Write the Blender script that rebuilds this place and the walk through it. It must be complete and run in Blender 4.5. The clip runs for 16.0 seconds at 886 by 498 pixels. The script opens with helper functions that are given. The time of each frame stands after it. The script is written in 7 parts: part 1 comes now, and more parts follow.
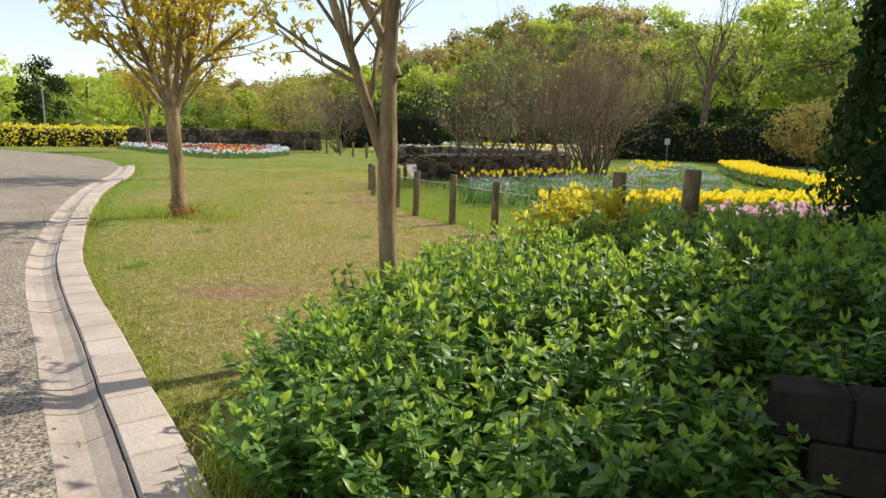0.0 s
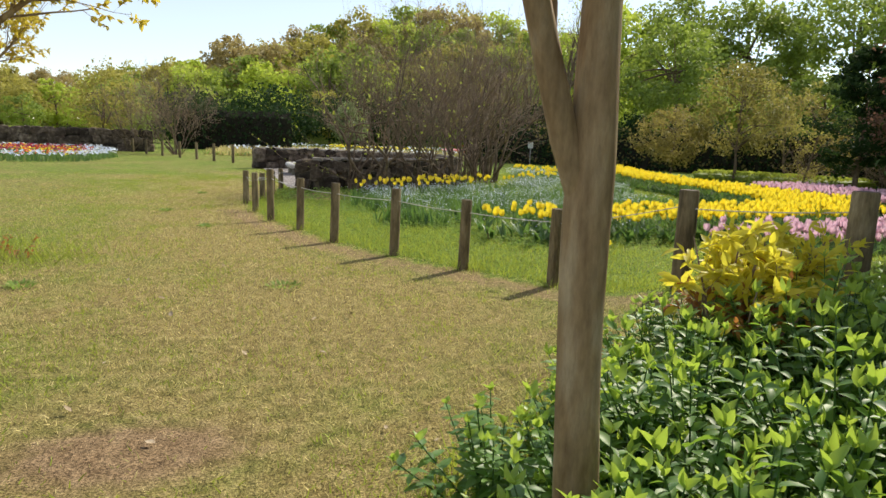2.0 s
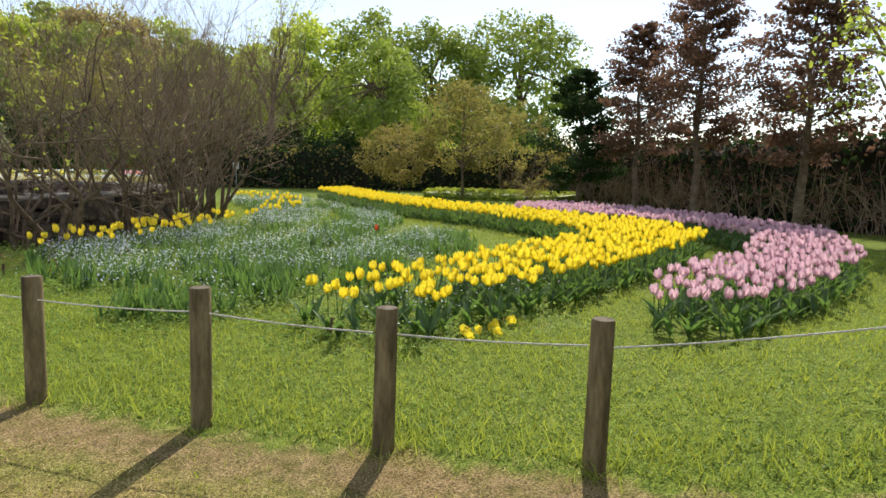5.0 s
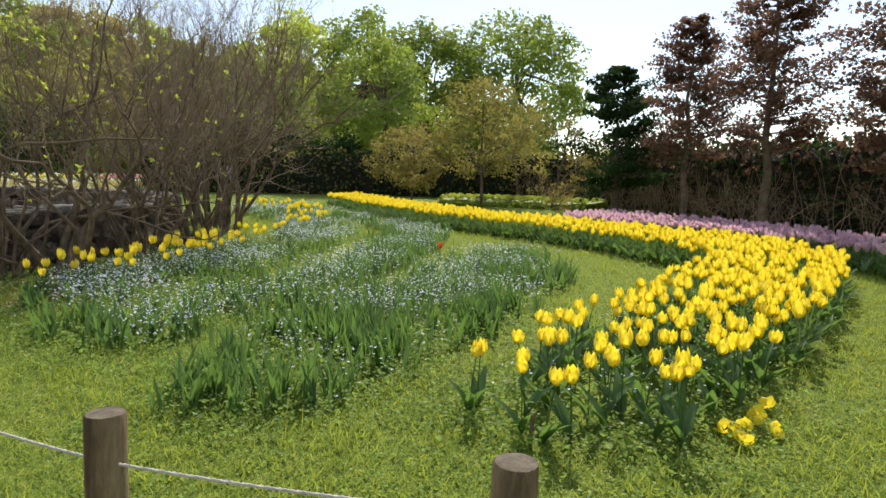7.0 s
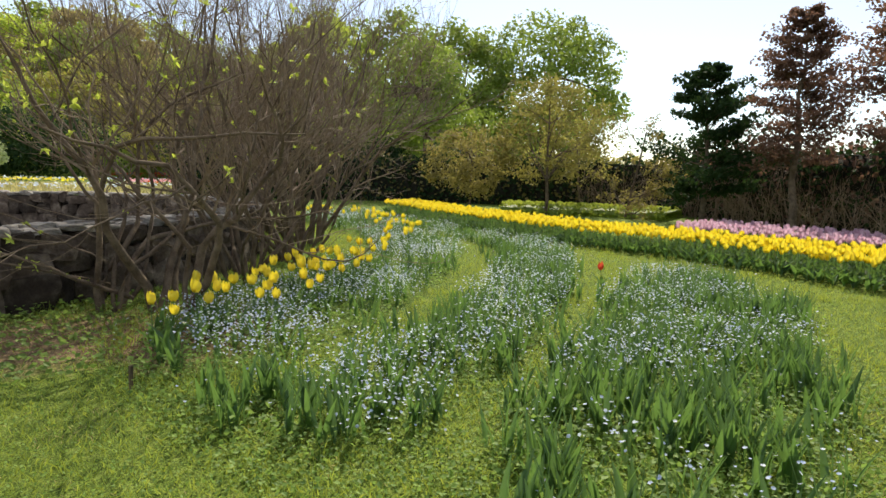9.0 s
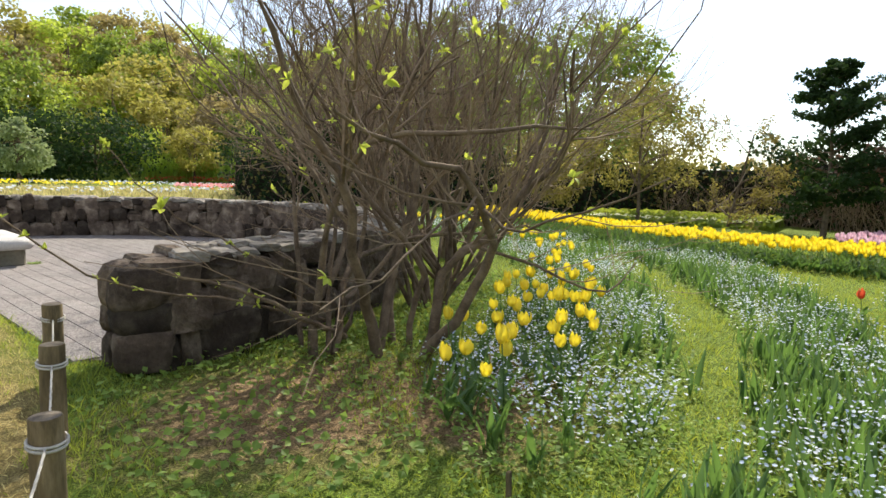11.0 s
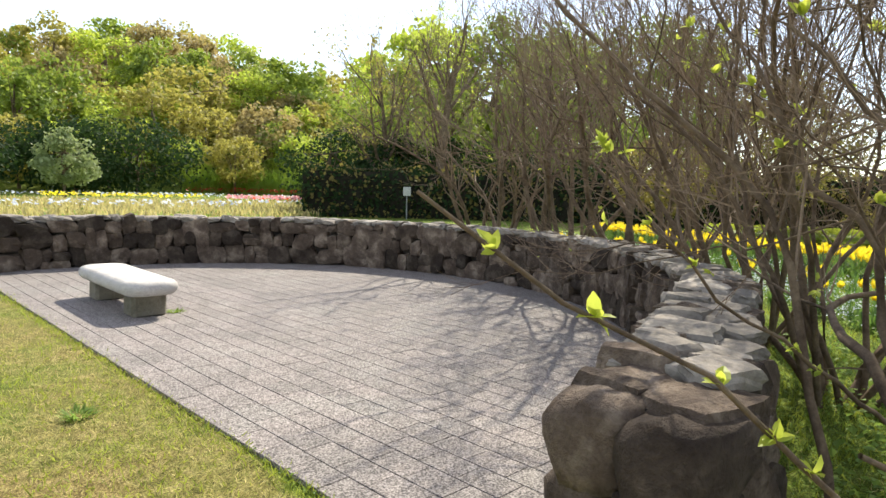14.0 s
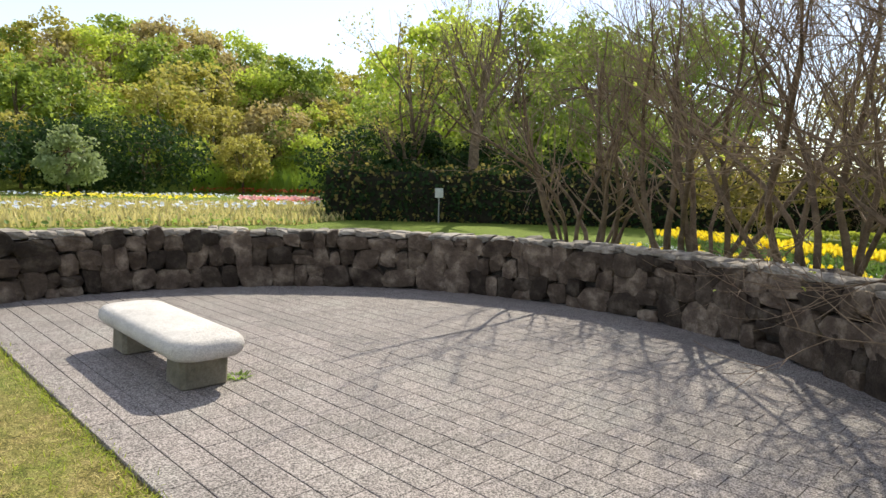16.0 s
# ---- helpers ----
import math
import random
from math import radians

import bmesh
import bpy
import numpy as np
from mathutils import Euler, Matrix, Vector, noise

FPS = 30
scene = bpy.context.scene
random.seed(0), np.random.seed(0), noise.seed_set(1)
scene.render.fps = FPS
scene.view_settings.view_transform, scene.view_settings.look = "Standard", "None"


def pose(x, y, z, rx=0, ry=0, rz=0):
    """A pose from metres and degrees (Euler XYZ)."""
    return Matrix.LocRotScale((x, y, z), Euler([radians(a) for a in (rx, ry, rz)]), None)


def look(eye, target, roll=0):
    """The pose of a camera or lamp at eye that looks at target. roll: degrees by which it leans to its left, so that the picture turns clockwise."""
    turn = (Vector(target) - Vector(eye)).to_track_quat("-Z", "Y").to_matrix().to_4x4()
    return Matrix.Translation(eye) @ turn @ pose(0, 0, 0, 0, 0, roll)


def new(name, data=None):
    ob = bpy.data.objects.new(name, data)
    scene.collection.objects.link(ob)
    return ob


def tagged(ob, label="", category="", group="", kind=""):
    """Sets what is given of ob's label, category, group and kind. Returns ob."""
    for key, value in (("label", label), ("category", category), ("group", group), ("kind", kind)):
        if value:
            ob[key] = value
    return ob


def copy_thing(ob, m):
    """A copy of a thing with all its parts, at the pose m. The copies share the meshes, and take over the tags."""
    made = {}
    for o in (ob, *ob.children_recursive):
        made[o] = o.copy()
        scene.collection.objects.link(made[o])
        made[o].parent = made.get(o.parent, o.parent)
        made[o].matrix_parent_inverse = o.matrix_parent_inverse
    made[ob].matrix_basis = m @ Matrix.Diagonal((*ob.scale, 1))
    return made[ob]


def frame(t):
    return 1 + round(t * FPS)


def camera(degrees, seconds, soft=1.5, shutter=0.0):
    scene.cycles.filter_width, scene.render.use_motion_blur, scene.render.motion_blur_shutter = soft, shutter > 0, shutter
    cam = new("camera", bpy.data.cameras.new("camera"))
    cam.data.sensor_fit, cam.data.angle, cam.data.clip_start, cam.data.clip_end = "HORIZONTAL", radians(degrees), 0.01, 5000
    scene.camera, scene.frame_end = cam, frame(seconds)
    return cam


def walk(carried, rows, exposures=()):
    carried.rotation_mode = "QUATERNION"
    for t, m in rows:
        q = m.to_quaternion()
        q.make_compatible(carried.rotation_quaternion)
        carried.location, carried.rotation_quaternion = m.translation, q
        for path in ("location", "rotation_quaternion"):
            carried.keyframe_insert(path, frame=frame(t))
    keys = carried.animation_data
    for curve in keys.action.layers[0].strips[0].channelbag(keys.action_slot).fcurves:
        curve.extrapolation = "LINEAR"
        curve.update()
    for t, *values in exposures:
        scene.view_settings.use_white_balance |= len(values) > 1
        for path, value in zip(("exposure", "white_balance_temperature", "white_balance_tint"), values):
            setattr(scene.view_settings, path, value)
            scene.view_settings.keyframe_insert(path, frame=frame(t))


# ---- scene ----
cam = camera(69.3, 16.0)
PATH = [
    (0, (0.781, -1.683, 1.611), (0.756, 0.285, 1.253), 1.3),
    (0.5, (0.45, -0.892, 1.601), (0.602, 1.07, 1.245), 1.4),
    (1, (0.005, -0.182, 1.602), (0.28, 1.769, 1.257), 1.5),
    (1.5, (-0.339, 0.611, 1.543), (0.073, 2.538, 1.198), 1.5),
    (2, (-0.558, 1.392, 1.543), (-0.095, 3.308, 1.205), 2.0),
    (2.5, (-0.67, 2.064, 1.564), (-0.095, 3.949, 1.224), 1.6),
    (3, (-0.742, 2.77, 1.58), (-0.068, 4.624, 1.25), 1.9),
    (3.5, (-0.643, 3.594, 1.585), (0.233, 5.362, 1.258), 1.2),
    (4, (-0.666, 4.349, 1.646), (0.376, 6.027, 1.331), 1.2),
    (4.2, (-0.665, 4.654, 1.65), (0.476, 6.27, 1.353), 1.0),
    (6.3, (-0.542, 7.677, 1.66), (0.813, 9.127, 1.408), 1.1),
    (6.5, (-0.537, 7.935, 1.656), (0.818, 9.384, 1.405), 1.1),
    (7, (-0.474, 8.688, 1.66), (0.881, 10.137, 1.41), 1.2),
    (7.5, (-0.572, 9.394, 1.66), (0.786, 10.842, 1.416), 1.2),
    (8, (-0.566, 10.159, 1.637), (0.786, 11.612, 1.393), 1.3),
    (8.2, (-0.63, 10.45, 1.62), (0.718, 11.908, 1.382), 1.2),
    (10.3, (-1.19, 13.53, 1.59), (0.127, 15.017, 1.361), 2.0),
    (10.5, (-1.335, 13.796, 1.584), (-0.025, 15.291, 1.362), 1.9),
    (11, (-1.597, 14.471, 1.55), (-0.305, 15.982, 1.329), 1.6),
    (11.5, (-1.823, 15.165, 1.534), (-0.55, 16.693, 1.326), 1.6),
    (12, (-1.974, 15.808, 1.533), (-0.713, 17.346, 1.323), 1.6),
    (12.5, (-2.039, 16.499, 1.554), (-0.781, 18.042, 1.356), 1.8),
    (12.6, (-2.072, 16.625, 1.562), (-0.821, 18.172, 1.36), 1.4),
    (13, (-2.18, 17.101, 1.591), (-0.929, 18.649, 1.392), 1.7),
    (13.5, (-2.136, 17.811, 1.589), (-0.885, 19.359, 1.391), 1.7),
    (14, (-2.205, 18.488, 1.576), (-0.961, 20.042, 1.384), 1.5),
    (14.5, (-2.1, 19.184, 1.622), (-0.861, 20.742, 1.425), 1.4),
    (15, (-2.122, 19.884, 1.633), (-0.889, 21.447, 1.439), 1.5),
    (15.5, (-2.023, 20.527, 1.641), (-0.79, 22.089, 1.437), 1.5),
    (16, (-1.914, 21.212, 1.648), (-0.675, 22.769, 1.452), 1.5),
]
walk(cam, [(t, look(eye, target, roll)) for t, eye, target, roll in PATH], [(0.0, 0.28), (2.0, 0.22), (4.0, 0.28), (8.0, 0.22), (10.5, 0.42), (12.5, 0.80), (14.0, 0.70), (16.0, 0.44)])

# ---- light ----
SUN_EL, SUN_AZ = 43.0, 53.0  # degrees above the horizon; degrees from +y towards +x
world = bpy.data.worlds.new("world")
scene.world = world
world.use_nodes = True
wn = world.node_tree.nodes
sky = wn.new("ShaderNodeTexSky")
sky.sky_type = "NISHITA"
sky.sun_disc = False
sky.sun_elevation = radians(SUN_EL)
sky.sun_rotation = radians(SUN_AZ)
sky.air_density, sky.dust_density, sky.ozone_density = 0.9, 0.25, 1.3
wn["Background"].inputs["Strength"].default_value = 0.115
veil = wn.new("ShaderNodeVectorMath")  # thin even cloud over the whole sky
veil.operation = "ADD"
veil.inputs[1].default_value = (2.75, 2.50, 2.12)
world.node_tree.links.new(sky.outputs[0], veil.inputs[0])
world.node_tree.links.new(veil.outputs[0], wn["Background"].inputs["Color"])
sun = new("sun", bpy.data.lights.new("sun", "SUN"))
sun.data.energy, sun.data.angle, sun.data.color = 5.0, radians(0.6), (1.0, 0.91, 0.74)
sd = Vector((math.sin(radians(SUN_AZ)) * math.cos(radians(SUN_EL)), math.cos(radians(SUN_AZ)) * math.cos(radians(SUN_EL)), math.sin(radians(SUN_EL))))
sun.matrix_world = look(sd * 60, (0, 0, 0))

# ---- materials ----


class Nodes:
    """A small builder of node materials."""

    def __init__(self, name):
        self.mat = bpy.data.materials.new(name)
        self.mat.use_nodes = True
        self.t = self.mat.node_tree
        self.bsdf = self.t.nodes["Principled BSDF"]
        self.out = self.t.nodes["Material Output"]

    def add(self, kind, **values):
        n = self.t.nodes.new(kind)
        for key, value in values.items():
            n.inputs[key.replace("_", " ")].default_value = value
        return n

    def link(self, a, b):
        self.t.links.new(a, b)

    def coords(self):
        return self.add("ShaderNodeNewGeometry").outputs["Position"]

    def noise(self, scale, detail=4.0, rough=0.6, vec=None):
        n = self.add("ShaderNodeTexNoise", Scale=scale, Detail=detail, Roughness=rough)
        self.link(vec or self.coords(), n.inputs["Vector"])
        return n.outputs["Fac"]

    def ramp(self, fac, stops):
        r = self.add("ShaderNodeValToRGB")
        el = r.color_ramp.elements
        while len(el) < len(stops):
            el.new(0.5)
        for e, (p, c) in zip(el, stops):
            e.position, e.color = p, (*c, 1)
        self.link(fac, r.inputs["Fac"])
        return r.outputs["Color"]

    def mix(self, fac, a, b, mode="MIX"):
        m = self.t.nodes.new("ShaderNodeMix")
        m.data_type, m.blend_type = "RGBA", mode
        for sock, v in ((m.inputs["Factor"], fac), (m.inputs["A"], a), (m.inputs["B"], b)):
            if isinstance(v, (int, float)):
                sock.default_value = v
            elif isinstance(v, tuple):
                sock.default_value = (*v, 1)
            else:
                self.link(v, sock)
        return m.outputs["Result"]

    def bump(self, height, strength=0.4, distance=0.02):
        b = self.add("ShaderNodeBump", Strength=strength, Distance=distance)
        self.link(height, b.inputs["Height"])
        self.link(b.outputs["Normal"], self.bsdf.inputs["Normal"])

    def done(self, color, rough=0.8, metal=0.0, spec=0.3):
        if isinstance(color, tuple):
            self.bsdf.inputs["Base Color"].default_value = (*color, 1)
        else:
            self.link(color, self.bsdf.inputs["Base Color"])
        self.bsdf.inputs["Roughness"].default_value = rough
        self.bsdf.inputs["Metallic"].default_value = metal
        self.bsdf.inputs["Specular IOR Level"].default_value = spec
        return self.mat


def leaf_material(name, dark, light, through_light, rough=0.55, share=0.35, spec=0.35, patch=0.0):
    """Leaves or petals: two colours mixed leaf by leaf, with light shining through."""
    n = Nodes(name)
    island = n.add("ShaderNodeNewGeometry").outputs["Random Per Island"]
    col = n.mix(island, dark, light)
    if patch:
        col = n.mix(n.ramp(n.noise(patch, 3.0), [(0.35, (0, 0, 0)), (0.65, (1, 1, 1))]), col, n.mix(island, light, through_light))
    n.done(col, rough, spec=spec)
    tr = n.add("ShaderNodeBsdfTranslucent")
    tr.inputs["Color"].default_value = (*through_light, 1)
    m = n.add("ShaderNodeMixShader", Fac=share)
    n.link(n.bsdf.outputs[0], m.inputs[1])
    n.link(tr.outputs[0], m.inputs[2])
    n.link(m.outputs[0], n.out.inputs["Surface"])
    return n.mat


def rough_material(name, stops, scale, fine=40.0, rough=0.9, bump=0.5, distance=0.02, by_object=0.0, spec=0.25, stretch=1.0):
    """Stone, bark, soil: a ramp over coarse noise, fine grain over it, and relief."""
    n = Nodes(name)
    vec = n.add("ShaderNodeVectorMath")
    vec.operation = "MULTIPLY"
    vec.inputs[1].default_value = (1.0, 1.0, 1.0 / stretch)
    n.link(n.coords(), vec.inputs[0])
    coarse, grain = n.noise(scale, 5.0, 0.6, vec.outputs[0]), n.noise(fine, 4.0, 0.7, vec.outputs[0])
    col = n.ramp(coarse, stops)
    col = n.mix(0.55, col, n.ramp(grain, [(0.3, (0.35, 0.35, 0.35)), (0.7, (1.0, 1.0, 1.0))]), "MULTIPLY")
    if by_object:
        rnd = n.add("ShaderNodeObjectInfo").outputs["Random"]
        v = 1.0 - by_object
        col = n.mix(1.0, col, n.ramp(rnd, [(0.0, (v, v, v)), (0.6, (1, 0.97, 0.94)), (1.0, (1.0 + by_object, 1.0 + by_object, 1.0 + by_object))]), "MULTIPLY")
    n.bump(n.mix(0.5, coarse, grain), bump, distance)
    return n.done(col, rough, spec=spec)


def speckled(name, stops, scale, rough, by_object, fine=110.0, low=0.36, high=1.5):
    """Exposed aggregate or granite: salt-and-pepper grains over a soft ramp."""
    n = Nodes(name)
    col = n.ramp(n.noise(scale, 5.0), stops)
    grain, mid = n.noise(fine, 1.5, 0.5), n.noise(fine * 0.25, 3.0, 0.6)
    col = n.mix(1.0, col, n.ramp(grain, [(0.36, (low, low, low)), (0.5, (0.95, 0.93, 0.91)), (0.66, (high, high, high))]), "MULTIPLY")
    col = n.mix(0.5, col, n.ramp(mid, [(0.35, (0.7, 0.68, 0.67)), (0.65, (1.12, 1.1, 1.08))]), "MULTIPLY")
    if by_object:
        v = 1 - by_object
        col = n.mix(1.0, col, n.ramp(n.add("ShaderNodeObjectInfo").outputs["Random"], [(0.0, (v, v, v)), (1.0, (1.08, 1.06, 1.06))]), "MULTIPLY")
    n.bump(grain, 0.5, 0.006)
    return n.done(col, rough, spec=0.3)


def ground_material():
    n = Nodes("lawn_and_soil")
    at = n.add("ShaderNodeAttribute")
    at.attribute_name = "dry"
    wear = n.add("ShaderNodeAttribute")
    wear.attribute_name = "bare"
    big, mid, fine = n.noise(1.7, 5.0, 0.65), n.noise(9.0, 5.0, 0.7), n.noise(70.0, 4.0, 0.75)
    green = n.ramp(mid, [(0.25, (0.06, 0.095, 0.016)), (0.5, (0.15, 0.21, 0.034)), (0.75, (0.26, 0.31, 0.07))])
    straw = n.ramp(mid, [(0.25, (0.12, 0.088, 0.034)), (0.5, (0.27, 0.215, 0.085)), (0.8, (0.44, 0.37, 0.17))])
    soil = n.ramp(mid, [(0.25, (0.15, 0.095, 0.05)), (0.6, (0.30, 0.21, 0.12)), (0.85, (0.42, 0.33, 0.20))])
    f = n.add("ShaderNodeMath")
    f.operation = "MULTIPLY_ADD"
    n.link(big, f.inputs[0])
    f.inputs[1].default_value = 1.5
    n.link(at.outputs["Fac"], f.inputs[2])
    g = n.add("ShaderNodeMath")
    g.operation = "MULTIPLY_ADD"
    n.link(mid, g.inputs[0])
    g.inputs[1].default_value = 0.7
    n.link(f.outputs[0], g.inputs[2])
    h = n.add("ShaderNodeMapRange")
    h.inputs["From Min"].default_value, h.inputs["From Max"].default_value = 1.2, 2.0
    n.link(g.outputs[0], h.inputs["Value"])
    col = n.mix(h.outputs[0], green, straw)
    b = n.add("ShaderNodeMath")
    b.operation = "MULTIPLY_ADD"
    n.link(mid, b.inputs[0])
    b.inputs[1].default_value = 0.6
    n.link(wear.outputs["Fac"], b.inputs[2])
    k = n.add("ShaderNodeMapRange")
    k.inputs["From Min"].default_value, k.inputs["From Max"].default_value = 0.75, 1.15
    n.link(b.outputs[0], k.inputs["Value"])
    col = n.mix(k.outputs[0], col, soil)
    col = n.mix(0.85, col, n.ramp(fine, [(0.36, (0.12, 0.12, 0.12)), (0.5, (0.8, 0.8, 0.8)), (0.62, (1.6, 1.6, 1.6))]), "MULTIPLY")
    n.bump(n.mix(0.5, mid, fine), 0.9, 0.03)
    return n.done(col, 0.95, spec=0.1)


